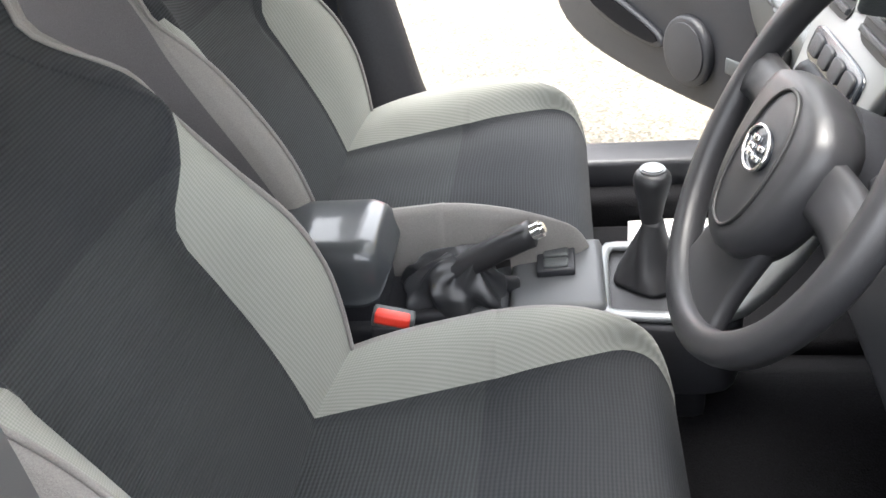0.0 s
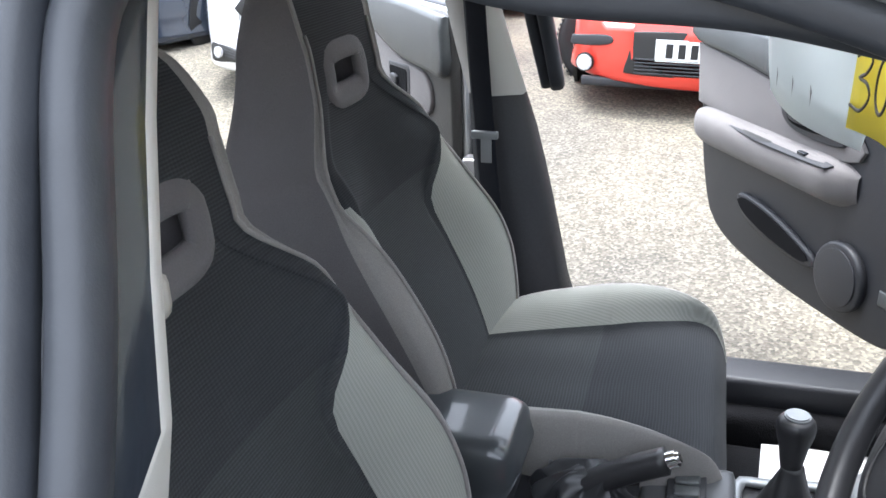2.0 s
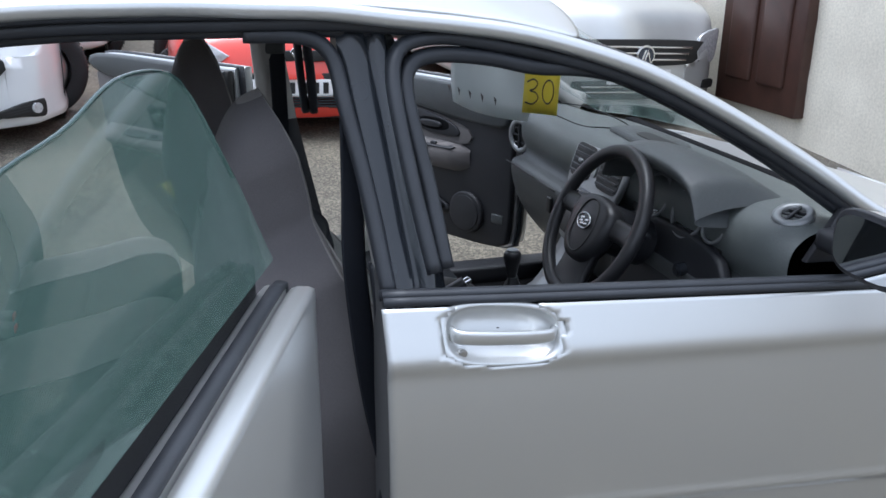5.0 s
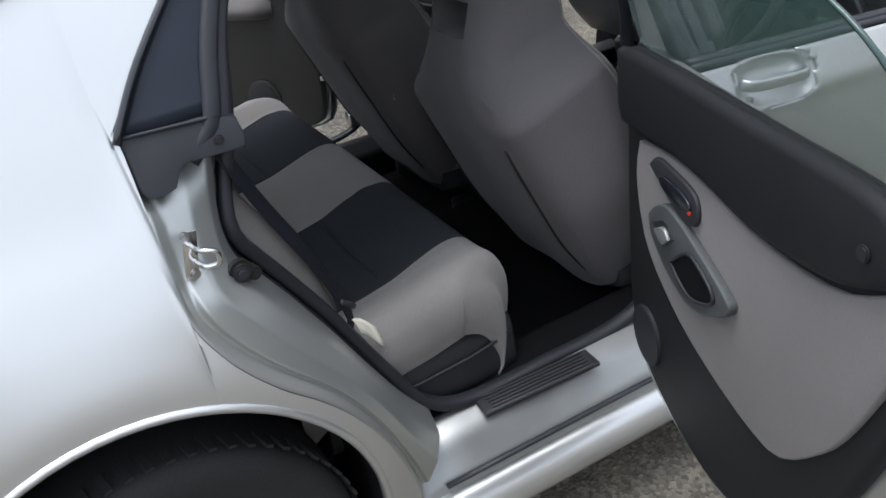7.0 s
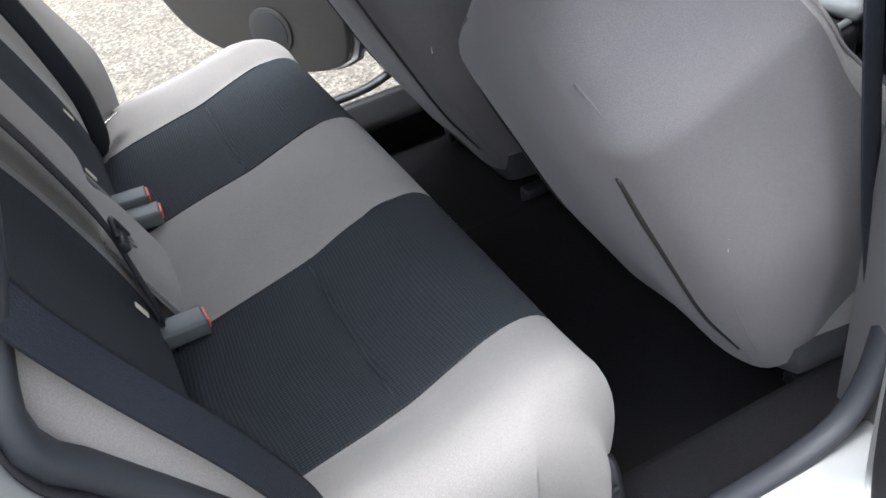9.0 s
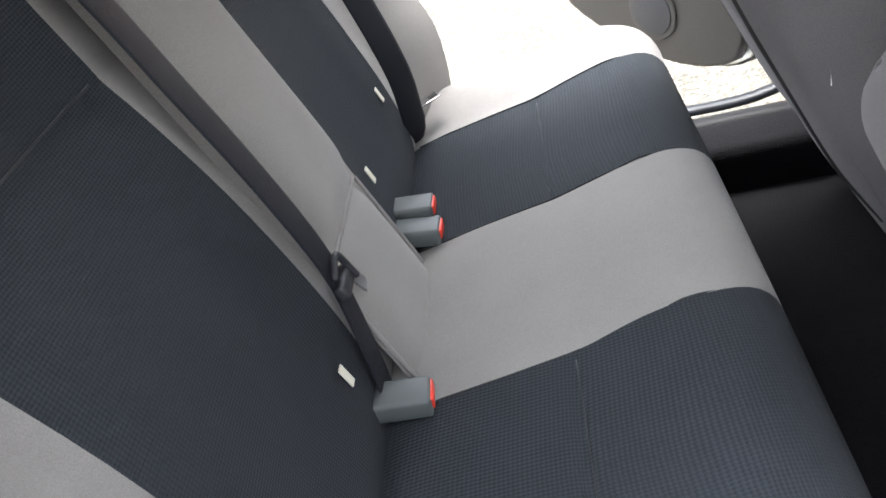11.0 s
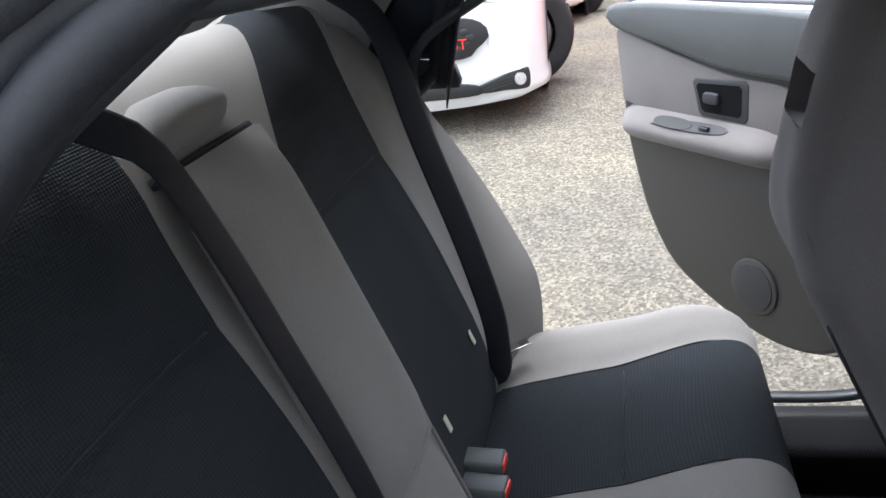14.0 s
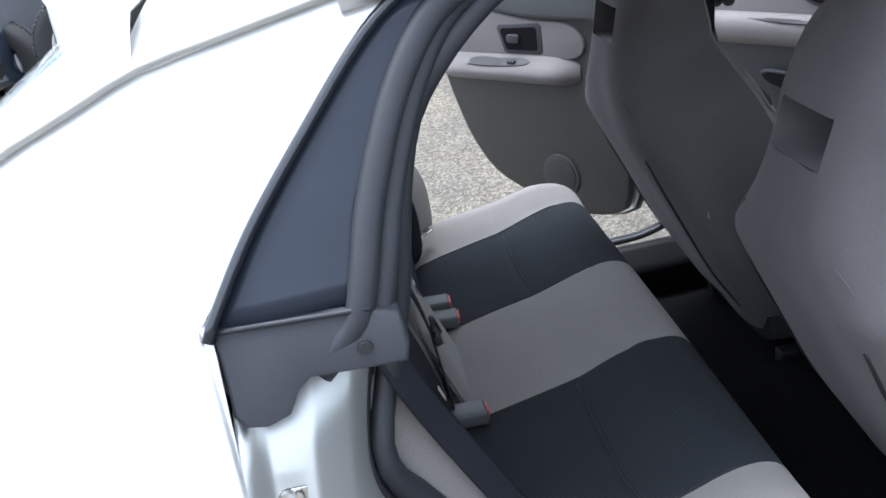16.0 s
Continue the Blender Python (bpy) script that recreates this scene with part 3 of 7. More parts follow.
for s in (-1, 1):
    # one skin from the arch up to the roof edge, cut by the door's shut line
    cols = [x for x in np.linspace(-1.05, 0.024, 36)] + [0.041] + [p[0] for p in shut_line if p[1] < 0.862 and p[0] > 0.0415]
    tops = [max(1.055, gutter(x) + 0.012) if x > -0.47 else 1.055 for x in np.linspace(-1.05, 0.024, 36)] + [1.10] + [p[1] for p in shut_line if p[1] < 0.862 and p[0] > 0.0415]
    order = np.argsort(cols, kind="stable")
    grid = []
    for k in order:
        x, zt = cols[k], tops[k]
        zl = min(arch_z(x), zt - 0.004)
        grid.append([(x, s * (side_y(z) + flare(x, z) - 0.06 * max(0, (-0.5 - x)) ** 2 - 0.10 * max(0, (-x - 0.1)) ** 2 * max(0, z - 1.0) * 3), z) for z in np.linspace(zl, zt, 26)])
    sheet("quarter_panel", grid, SILVER, CAR, "silver painted rear quarter panel and pillar")
    # arch lip and dark liner
    a = np.linspace(-0.25, math.pi + 0.25, 30)
    lip = [(AX + AR * math.cos(t), s * (side_y(AZ + AR * math.sin(t)) + 0.024), AZ + AR * math.sin(t)) for t in a]
    sweep("arch_lip", lip, 0.008, 0.014, SILVER, CAR, n=40, m=8)
    sheet("arch_liner", [[(AX + AR * math.cos(t) * 0.995, s * y, AZ + AR * math.sin(t) * 0.995) for y in np.linspace(0.62, 0.86, 4)] for t in a], CARPET_AND_HOLLOW, CAR, "black wheel arch liner", t=0.006)
    disc("arch_inner_wall", AR * 0.99, 0.006, (AX, s * 0.622, AZ), CARPET_AND_HOLLOW, CAR, rot=(90, 0, 0), seg=48, bev=0)
    # stepped painted jamb between the shut line and the inner seal
    shift = 0.0 if s < 0 else -0.09
    A, B = smooth_line([(0.052, 1.095)] + SHUT, 60), smooth_line(INNER, 60)
    grid = []
    for p, q in zip(A, B):
        row = []
        y0, y1 = side_y(p[1]) + flare(*p) - 0.035 * min(1.0, max(0.0, (p[1] - 1.0) / 0.05)), q[2] + 0.008
        for u in np.linspace(0, 1, 33):
            x, z = p + (q[:2] - p) * u
            below = 1 / (1 + math.exp((z - np.interp(x, *SHELF)) / 0.009))
            step = 0.032 * below * min(1.0, max(0.0, u - 0.12) / 0.12, (1 - u) / 0.06)
            row.append((x + shift, s * (y0 + (y1 - y0) * np.interp(u, *STEP) + step - 0.0025), z))
        grid.append(row)
    sheet("door_jamb", grid, JAMB, CAR, "silver painted door jamb", t=0.003, sub=1)
    # inside of the car behind the seal
    grid = [[(x + shift + d * 0.3, s * (y + 0.004 - d), z) for d in (0.0, 0.012, 0.024)] for x, z, y in B]
    sheet("jamb_trim", grid, BLACK_PLASTIC, CAR, t=0.004)
    # rear pillar ahead of the panel, over the quarter light
    EDGE = smooth_line([(0.024, 1.118), (0.095, 1.20), (0.165, 1.275), (0.235, 1.345), (0.30, 1.392)], 24)
    grid = [[(x, s * side_y(z), z) for z in np.linspace(z0, max(gutter(x) + 0.012, z0 + 0.002), 10)] for x, z0 in EDGE]
    sheet("rear_pillar", grid, SILVER, CAR, "silver painted rear pillar")
    # dark fixed quarter light with its frame
    grid = []
    for z in np.linspace(1.122, 1.372, 14):
        xl = np.interp(z, [1.118, 1.198, 1.273, 1.343, 1.375], [0.034, 0.095, 0.165, 0.235, 0.278])
        xr = np.interp(z, [1.118, 1.2, 1.3, 1.352, 1.375], [0.185, 0.204, 0.252, 0.294, 0.318])
        grid.append([on_side(xl + (xr - xl) * u, z, s, 0.004 - 0.004 * math.sin(math.pi * u)) for u in np.linspace(0, 1, 8)])
    sheet("quarter_light", grid, DARK_GLASS, CAR, "dark tinted quarter light", t=0.003)
    sweep("quarter_light_sill", [on_side(x, 1.122 - 0.05 * (x - 0.04), s, 0.0) for x in (0.038, 0.09, 0.14, 0.19)], 0.003, 0.003, TRIM_BLACK, CAR, n=8, m=6)
    sweep("quarter_light_edge", [on_side(x, z, s, -0.003) for x, z in [(0.036, 1.116), (0.045, 1.132), (0.095, 1.20), (0.165, 1.275), (0.24, 1.348), (0.31, 1.392)]], 0.006, 0.008, GLOSS_BLACK, CAR, n=24, m=8)
    sweep("quarter_seal", [on_side(x, z, s, d) for x, z, d in [(0.128, 1.060, 0.025), (0.150, 1.078, 0.021), (0.174, 1.099, 0.017), (0.188, 1.135, 0.014), (0.210, 1.20, 0.014), (0.252, 1.285, 0.014), (0.300, 1.345, 0.014), (0.35, 1.375, 0.014)]], 0.016, 0.018, TRIM_BLACK, CAR, n=28, m=10)
    sweep("quarter_seal", [on_side(x, z, s, 0.03) for x, z in [(0.190, 1.075), (0.209, 1.13), (0.236, 1.21), (0.276, 1.29), (0.326, 1.348), (0.39, 1.372)]], 0.014, 0.016, TRIM_BLACK, CAR, n=28, m=10)
    a_, b_ = smooth_line([on_side(x, z, -1, 0.03) for x, z in [(0.190, 1.05), (0.209, 1.13), (0.236, 1.21), (0.276, 1.29), (0.326, 1.348)]], 24), smooth_line([(0.200, -0.668, 1.035), (0.233, -0.636, 1.14), (0.262, -0.608, 1.22), (0.305, -0.590, 1.285), (0.385, -0.567, 1.345)], 24)
    sheet("pillar_lining", [[(p[0] + (q[0] - p[0]) * f, -s * (p[1] + (q[1] - p[1]) * f), p[2] + (q[2] - p[2]) * f) for f in np.linspace(0, 1, 5)] for p, q in zip(a_, b_)], TRIM_BLACK, CAR, "black lining between the pillar seals", t=0.003)
    # black moulded trim under the quarter light
    tr = [(0.040, 1.126), (0.10, 1.126), (0.165, 1.119), (0.215, 1.105), (0.22, 1.075), (0.215, 1.060), (0.16, 1.062), (0.122, 1.064), (0.108, 1.055), (0.096, 1.036), (0.074, 1.030), (0.052, 1.033), (0.043, 1.045), (0.043, 1.07), (0.042, 1.09), (0.041, 1.102), (0.040, 1.11)]
    trim = plate("quarter_trim", tr, 0.028, Matrix.Identity(4), TRIM_BLACK, CAR, "black moulded trim under the quarter light", bev=0.005)
    for v in trim.data.vertices:
        x, z, d = v.co
        v.co = (x, s * (side_y(z) - 0.030 + d), z)
    disc("trim_screw", 0.008, 0.006, on_side(0.178, 1.083, s, -0.001), BLACK_PLASTIC, CAR, rot=(90, 0, 0))
sheet("boot_lid", [[(x, y, 1.062 - 0.05 * max(0, (-0.6 - x)) - 0.02 * (y / 0.7) ** 2) for y in np.linspace(-0.74, 0.74, 9)] for x in np.linspace(-1.05, -0.45, 6)], SILVER, CAR, "silver boot lid", t=0.01)
sheet("tail_panel", [[(-1.05 - 0.05 * math.sin(z * 3), y, z) for y in np.linspace(-0.75, 0.75, 7)] for z in np.linspace(0.25, 1.05, 7)], SILVER, CAR, t=0.01)


# ---- front sports seats ----
def front_seat(name, label, at, seam_x, rake=22.0, outer=1.0, inner=1.0, deep=1.0):
    """Origin at the crease between cushion and backrest."""
    seat = empty(name, label, "car seat", "front seats", pose(*at))
    a = radians(rake)
    up, fw = np.array([-math.sin(a), 0, math.cos(a)]), np.array([math.cos(a), 0, math.sin(a)])
    H = [-0.10, -0.04, 0.02, 0.08, 0.14, 0.21, 0.29, 0.348, 0.395, 0.43, 0.465, 0.54, 0.58, 0.62, 0.65, 0.68, 0.735, 0.765, 0.785]
    W = np.interp(H, [-0.10, 0.0, 0.1, 0.18, 0.25, 0.31, 0.36, 0.40, 0.435, 0.465, 0.49, 0.515, 0.54, 0.60, 0.68, 0.74, 0.77, 0.79], [0.225, 0.245, 0.266, 0.277, 0.270, 0.258, 0.248, 0.242, 0.238, 0.227, 0.207, 0.180, 0.153, 0.142, 0.146, 0.125, 0.085, 0.035])
    BOL = np.interp(H, [-0.1, 0.0, 0.06, 0.12, 0.2, 0.3, 0.38, 0.44, 0.50, 0.56, 0.8], [0.03, 0.05, 0.065, 0.085, 0.090, 0.075, 0.065, 0.050, 0.018, 0.0, 0.0])
    MID = np.interp(H, [-0.1, 0.05, 0.2, 0.35, 0.5, 0.6, 0.7, 0.8], [0.02, 0.03, 0.02, 0.005, 0.012, 0.03, 0.03, 0.0])
    T = deep * np.interp(H, [-0.1, 0.0, 0.1, 0.25, 0.36, 0.44, 0.50, 0.55, 0.62, 0.70, 0.76, 0.79], [0.190, 0.205, 0.220, 0.226, 0.234, 0.238, 0.235, 0.216, 0.180, 0.130, 0.08, 0.04])
    BEND = [0.05 * max(0.0, (h - 0.42) / 0.37) ** 1.4 for h in H]
    # across the front: share of the half width, share of bolster depth
    F = [(-1.0, 0.55), (-0.965, 0.86), (-0.88, 1.0), (-0.74, 0.72), (-0.60, 0.16), (-0.56, 0.0), (-0.50, 0.0), (-0.0, 0.0), (0.50, 0.0), (0.56, 0.0), (0.60, 0.16), (0.74, 0.72), (0.88, 1.0), (0.965, 0.86), (1.0, 0.55)]
    Bk = [(1.0, 0.25), (0.985, 0.66), (0.90, 0.90), (0.72, 1.0), (0.46, 1.03), (0.0, 1.0), (-0.46, 1.03), (-0.72, 1.0), (-0.90, 0.90), (-0.985, 0.66), (-1.0, 0.25)]
    prof_s, prof_b = [f[0] for f in F if f[0] >= 0], [f[1] for f in F if f[0] >= 0]
    rings = []
    for k, h in enumerate(H):
        c = up * h + fw * BEND[k]
        seam = float(np.interp(h, [0.23, 0.30, 0.325, 0.36, 0.40, 0.445, 0.50, 0.60], [0.57, 0.60, 0.63, 0.82, 0.955, 0.92, 0.75, 0.60]))
        ring = []
        for s, b in F:
            q = abs(s)
            q = q / 0.60 * seam if q <= 0.60 else seam + (q - 0.60) / 0.40 * (1 - seam)
            ring.append(c + fw * (MID[k] + BOL[k] * np.interp(h, [-0.1, 0.10, 0.30, 0.50], [outer if s < 0 else inner, 0.3 + 0.7 * (outer if s < 0 else inner), 0.75 + 0.25 * (outer if s < 0 else inner), 1.0]) * np.interp(q, prof_s, prof_b)) + np.array([0, math.copysign(q, s) * W[k], 0]))
        ring += [c - fw * T[k] * b * (1 - 0.38 * np.interp(h, [0.52, 0.62], [0, 1]) * abs(s) ** 3) + np.array([0, W[k] * s, 0]) for s, b in Bk]
        rings.append(ring)
    nF = len(F)
    table = {"centre": ("backrest_centre", DARK_MESH, "dark grey ribbed cloth centre"), "upper": ("backrest_upper", BLACK_CLOTH, "black cloth upper panel"), "bolr": ("bolster", LIGHT_MESH, "pale grey mesh bolster"), "boll": ("bolster", LIGHT_MESH, "pale grey mesh bolster"), "shell": ("backrest", GREY_CLOTH, "warm grey cloth side of the backrest"), "back": ("backrest_cover", SHADED_CLOTH, "warm grey cloth seat back")}

    def pick(i, j):
        if 1 <= j <= nF - 3:
            if 4 <= j <= 9:
                return "centre" if i < 7 else "upper"
            if i >= 8:
                return "upper" if 2 <= j <= nF - 4 else "shell"
            return "shell" if j in (1, nF - 3) else ("boll" if j < 5 else "bolr")
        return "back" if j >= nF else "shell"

    hole = lambda i, j: (11 <= i < 13 and 5 < j < 8) or (13 <= i < 15 and nF + 4 <= j < nF + 6)  # noqa: E731
    loft(rings, (table, pick), seat, skip=hole)
    # lining of the slot under the headrest
    loop = [(11, 6), (11, 7), (11, 8), (12, 8), (13, 8), (13, 7), (13, 6), (12, 6)]
    back = [(13, nF + 6), (13, nF + 5), (13, nF + 4), (14, nF + 4), (15, nF + 4), (15, nF + 5), (15, nF + 6), (14, nF + 6)]
    v = [rings[i][j] for i, j in loop] + [rings[i][j] for i, j in back]
    raw("slot_lining", [tuple(p) for p in v], [(k, (k + 1) % 8, 8 + (k + 1) % 8, 8 + k) for k in range(8)], SHADED_CLOTH, seat, "grey lining of the slot under the headrest")
    rim = []
    for k in range(36):
        c, d = math.cos(2 * math.pi * k / 36), math.sin(2 * math.pi * k / 36)
        h, y = 0.58 + 0.038 * math.copysign(abs(d) ** 0.5, d), 0.068 * math.copysign(abs(c) ** 0.5, c)
        rim.append(up * h + fw * (np.interp(h, H, BEND) + np.interp(h, H, MID) - 0.005) + np.array([0, y, 0]))
    sweep("slot_rim", rim, 0.022, 0.008, SHADED_CLOTH, seat, "grey padded rim of the slot under the headrest", side=tuple(fw), m=10, closed=True, smooth=False)
    # piping along the bolster edge and dark slits in the back
    for j in (2, nF - 3):
        line = [np.array(rings[i][j]) + fw * 0.002 for i in range(1, 15)]
        sweep("piping", line, 0.003, 0.003, GREY_CLOTH, seat, side=tuple(fw), n=40, m=6)
    bs, bw = [q[0] for q in Bk if q[0] >= 0][::-1], [q[1] for q in Bk if q[0] >= 0][::-1]

    def behind(h, y, lift=0.0):
        """A place on the back of the seat."""
        w, t = np.interp(h, H, W), np.interp(h, H, T)
        return up * h + fw * (np.interp(h, H, BEND) - t * np.interp(abs(y) / w, bs, bw) - lift) + np.array([0, y, 0])

    for sgn in (-1, 1):
        line = [behind(h, sgn * (0.190 - 0.02 * h), 0.001) for h in np.linspace(-0.02, 0.41, 16)]
        sweep("zip", line, 0.0035, 0.004, INK, seat, "dark zip line in the seat back", side=tuple(fw), n=30, m=6)
        line = [behind(h, sgn * y, -0.0005) for h, y in zip(np.linspace(-0.06, 0.52, 16), np.interp(np.linspace(-0.06, 0.52, 16), [-0.06, 0.1, 0.25, 0.36, 0.46, 0.53], [0.205, 0.240, 0.256, 0.238, 0.205, 0.120]))]
        sweep("back_seam", line, 0.002, 0.002, SHADED_CLOTH, seat, side=tuple(fw), n=30, m=6)
    # label tag in the seam
    box("tag", (0.003, 0.006, 0.02), tuple(behind(0.27, -0.252, 0.002)), PLATE, seat, bev=0)
    # cushion
    X = [-0.10, -0.03, 0.05, 0.13, seam_x - 0.008, seam_x + 0.008, 0.31, 0.37, 0.42, 0.455, 0.475, 0.485]
    CW = np.interp(X, [-0.1, 0.0, 0.2, 0.35, 0.45, 0.49], [0.225, 0.24, 0.262, 0.268, 0.25, 0.22])
    CZ = np.interp(X, [-0.1, 0.0, 0.15, 0.3, 0.40, 0.455, 0.477, 0.49], [-0.03, -0.005, 0.010, 0.022, 0.022, 0.013, -0.015, -0.06])
    CB = np.interp(X, [-0.1, 0.0, 0.1, 0.2, 0.3, 0.38, 0.43, 0.47, 0.49], [0.01, 0.033, 0.058, 0.075, 0.075, 0.066, 0.052, 0.028, 0.0])
    rings = []
    for k, x in enumerate(X):
        prof = [(-0.90, -0.17), (-1.0, -0.10), (-1.0, -0.02)] + [(s, None) for s in (-0.97, -0.88, -0.74, -0.62, -0.55, -0.3, 0.0, 0.3, 0.55, 0.62, 0.74, 0.88, 0.97)] + [(1.0, -0.02), (1.0, -0.10), (0.90, -0.17)]
        bump = {0.97: 0.75, 0.88: 1.0, 0.74: 0.75, 0.62: 0.18, 0.55: 0.0, 0.3: 0.0, 0.0: -0.004}
        ring = []
        for s, z in prof:
            if z is None:
                q = bump[abs(s)]
                zz = CZ[k] + (CB[k] * q if q > 0 else q)
                if seam_x - 0.01 < x < seam_x + 0.01 and abs(s) < 0.6:
                    zz -= 0.003
            else:
                zz = z if k < len(X) - 2 else max(z, -0.13)
            if z is None:
                f = float(np.interp(x, [-0.03, 0.05, 0.15, 0.27, 0.36, 0.42], [0.56, 0.58, 0.62, 0.70, 0.82, 0.95]))
                q = abs(s)
                s = math.copysign(q / 0.62 * f if q <= 0.62 else f + (q - 0.62) / 0.38 * (1 - f), s)
            ring.append((x, s * CW[k], min(zz, CZ[k] + CB[k])))
        rings.append(ring)
    ct = {"rear": ("cushion_rear", DARK_MESH, "dark grey ribbed cloth"), "front": ("cushion_front", BLACK_CLOTH, "black cloth front of the cushion"), "bol": ("cushion_bolster", LIGHT_MESH, "pale grey mesh bolster"), "bor": ("cushion_bolster", LIGHT_MESH, "pale grey mesh bolster"), "side": ("cushion_side", GREY_CLOTH, "warm grey cloth side"), "sidr": ("cushion_side", GREY_CLOTH, "warm grey cloth side"), "nose": ("cushion_nose", BLACK_CLOTH, "")}
    loft(rings, (ct, lambda i, j: ("rear" if i < 4 else "front") if 6 <= j <= 11 else (("bol" if j < 8 else "bor") if j in (4, 5, 12, 13) else ("side" if 1 <= j < 9 else "sidr" if 9 <= j <= 16 else "nose"))), seat, caps="nose")
    # base and runners
    box("base", (0.40, 0.40, 0.12), (0.20, 0, -0.17), BLACK_PLASTIC, seat, bev=0.02)
    for y in (-0.19, 0.19):
        box("runner", (0.46, 0.035, 0.05), (0.17, y, -0.245), BLACK_PLASTIC, seat, bev=0.008)
    return seat


driver = front_seat("front_seat", "grey and black cloth sports seat behind the steering wheel", (1.185, -0.352, 0.486), 0.253, outer=1.5, inner=1.0)
passenger = front_seat("front_seat", "grey and black cloth sports seat beside the console", (1.095, 0.335, 0.528), 0.258, deep=0.84)

# ---- rear bench ----
BENCH = empty("rear_bench_seat", "grey and black striped cloth rear bench seat", "car seat")
XC = [0.20, 0.27, 0.33, 0.40, 0.47, 0.49, 0.51, 0.58, 0.64, 0.69, 0.72, 0.732, 0.725, 0.70]
ZC = [0.50, 0.532, 0.547, 0.558, 0.567, 0.569, 0.572, 0.585, 0.594, 0.588, 0.562, 0.515, 0.45, 0.36]
bands = [(-0.655, "gl"), (-0.48, "bl"), (-0.18, "gm"), (0.18, "br"), (0.48, "gr"), (0.655, None)]
YC = []
for (y0, k), (y1, _) in zip(bands, bands[1:]):
    n = 6
    YC += [(y0 + (y1 - y0) * t / n, k) for t in range(n)]
YC.append((0.655, "gr"))
WRAP = [(0.676, 0.022), (0.686, 0.052), (0.688, 0.088), (0.680, 0.125)]
YC = [(-y, "gl") for y, _ in WRAP[::-1]] + YC + [(y, "gr") for y, _ in WRAP]


SEAMS = {-0.48: ((0.30, 0.45, 0.515, 0.618, 0.73), (-0.530, -0.523, -0.515, -0.495, -0.483)), -0.18: ((0.31, 0.41, 0.498, 0.576, 0.665, 0.734), (-0.172, -0.164, -0.152, -0.130, -0.118, -0.114)), 0.18: ((0.317, 0.398, 0.492, 0.589, 0.679, 0.727), (0.160, 0.172, 0.184, 0.207, 0.213, 0.218)), 0.48: ((0.255, 0.35, 0.476, 0.59, 0.686), (0.508, 0.511, 0.525, 0.558, 0.575))}


def wave(x, y):
    """The stripes' seams run slightly slanted and swing at the cross seam."""
    keys = sorted(SEAMS)
    return float(np.interp(y, [-0.72] + keys + [0.72], [-0.72] + [np.interp(x, *SEAMS[k]) for k in keys] + [0.72]))


rings = []
for x, z in zip(XC, ZC):
    row = []
    for y, _ in YC:
        edge = min(1.0, max(0, abs(y) - 0.60) / 0.055)
        hang = np.interp(abs(y), [0.655] + [w[0] for w in WRAP[:3]], [0.0] + [w[1] for w in WRAP[:3]]) if abs(y) != 0.680 else WRAP[3][1]
        yy = wave(x, y)
        dip = 0.012 * math.exp(-((abs(yy) - 0.33) / 0.14) ** 2) * (x < 0.62)
        drop = 0.018 * edge ** 2 + hang + (0.004 if 0.48 < x < 0.50 and 0.18 < abs(y) < 0.48 else 0)
        lift = 0.040 * np.interp(abs(y), [0.50, 0.60, 0.655, 0.70], [0, 0.8, 1.0, 1.0]) * np.interp(x, [0.2, 0.3, 0.62, 0.70, 0.74], [0.6, 1, 1, 0.5, 0])
        full = 0.012 * (x > 0.6) * math.cos(1.2 * y)
        row.append((x + full - (0.045 * edge ** 2 + 0.30 * hang) * (x > 0.6), yy, max(z - drop - dip + lift, 0.34)))
    rings.append(row)
bt = {"gl": ("cushion_outer", GREY_CLOTH, "grey cloth outer part of the cushion"), "gr": ("cushion_outer", GREY_CLOTH, "grey cloth outer part of the cushion"), "gm": ("cushion_middle", GREY_CLOTH, "grey cloth middle of the cushion"), "bl": ("cushion_panel", BENCH_BLACK, "black ribbed cloth stripe"), "br": ("cushion_panel", BENCH_BLACK, "black ribbed cloth stripe")}
loft(rings, (bt, lambda i, j: YC[j][1]), BENCH, closed=False, caps=False)
for s in (-1, 1):
    base = [[(x, s * (y - 0.02 * max(0, (x - 0.62) / 0.1)), z) for y, z in ((0.655, 0.47), (0.676, 0.462), (0.684, 0.445), (0.690, 0.40), (0.694, 0.365), (0.690, 0.335), (0.66, 0.33))] for x in np.linspace(0.24, 0.715, 8)]
    sheet("cushion_base", base, BLACK_PLASTIC, BENCH, "black plastic valance under the cushion", t=0.004, sub=1)
    sweep("valance_ridge", [(x, s * (0.690 - 0.02 * max(0, (x - 0.62) / 0.1)), 0.41 + 0.06 * (x - 0.3)) for x in (0.34, 0.5, 0.6, 0.70)], 0.004, 0.004, BLACK_PLASTIC, BENCH, n=12, m=6)
    for yy in (0.18, 0.48):
        line = [(x, wave(x, s * yy), np.interp(x, XC[:12], ZC[:12]) + 0.0005 - 0.012 * math.exp(-((wave(x, yy) - 0.33) / 0.14) ** 2) * (x < 0.62)) for x in np.linspace(0.27, 0.715, 16)]
        sweep("seam", line, 0.0018, 0.0018, BLACK_CLOTH, BENCH, n=30, m=6)
for s in (-1, 1):
    line = [(0.495, wave(0.495, s * y), np.interp(0.495, XC[:12], ZC[:12]) + 0.0006 - 0.012 * math.exp(-((y - 0.33) / 0.14) ** 2)) for y in np.linspace(0.19, 0.465, 9)]
    sweep("cross_seam", line, 0.0009, 0.0009, BLACK_CLOTH, BENCH, side=(0, 0, 1), n=24, m=6)
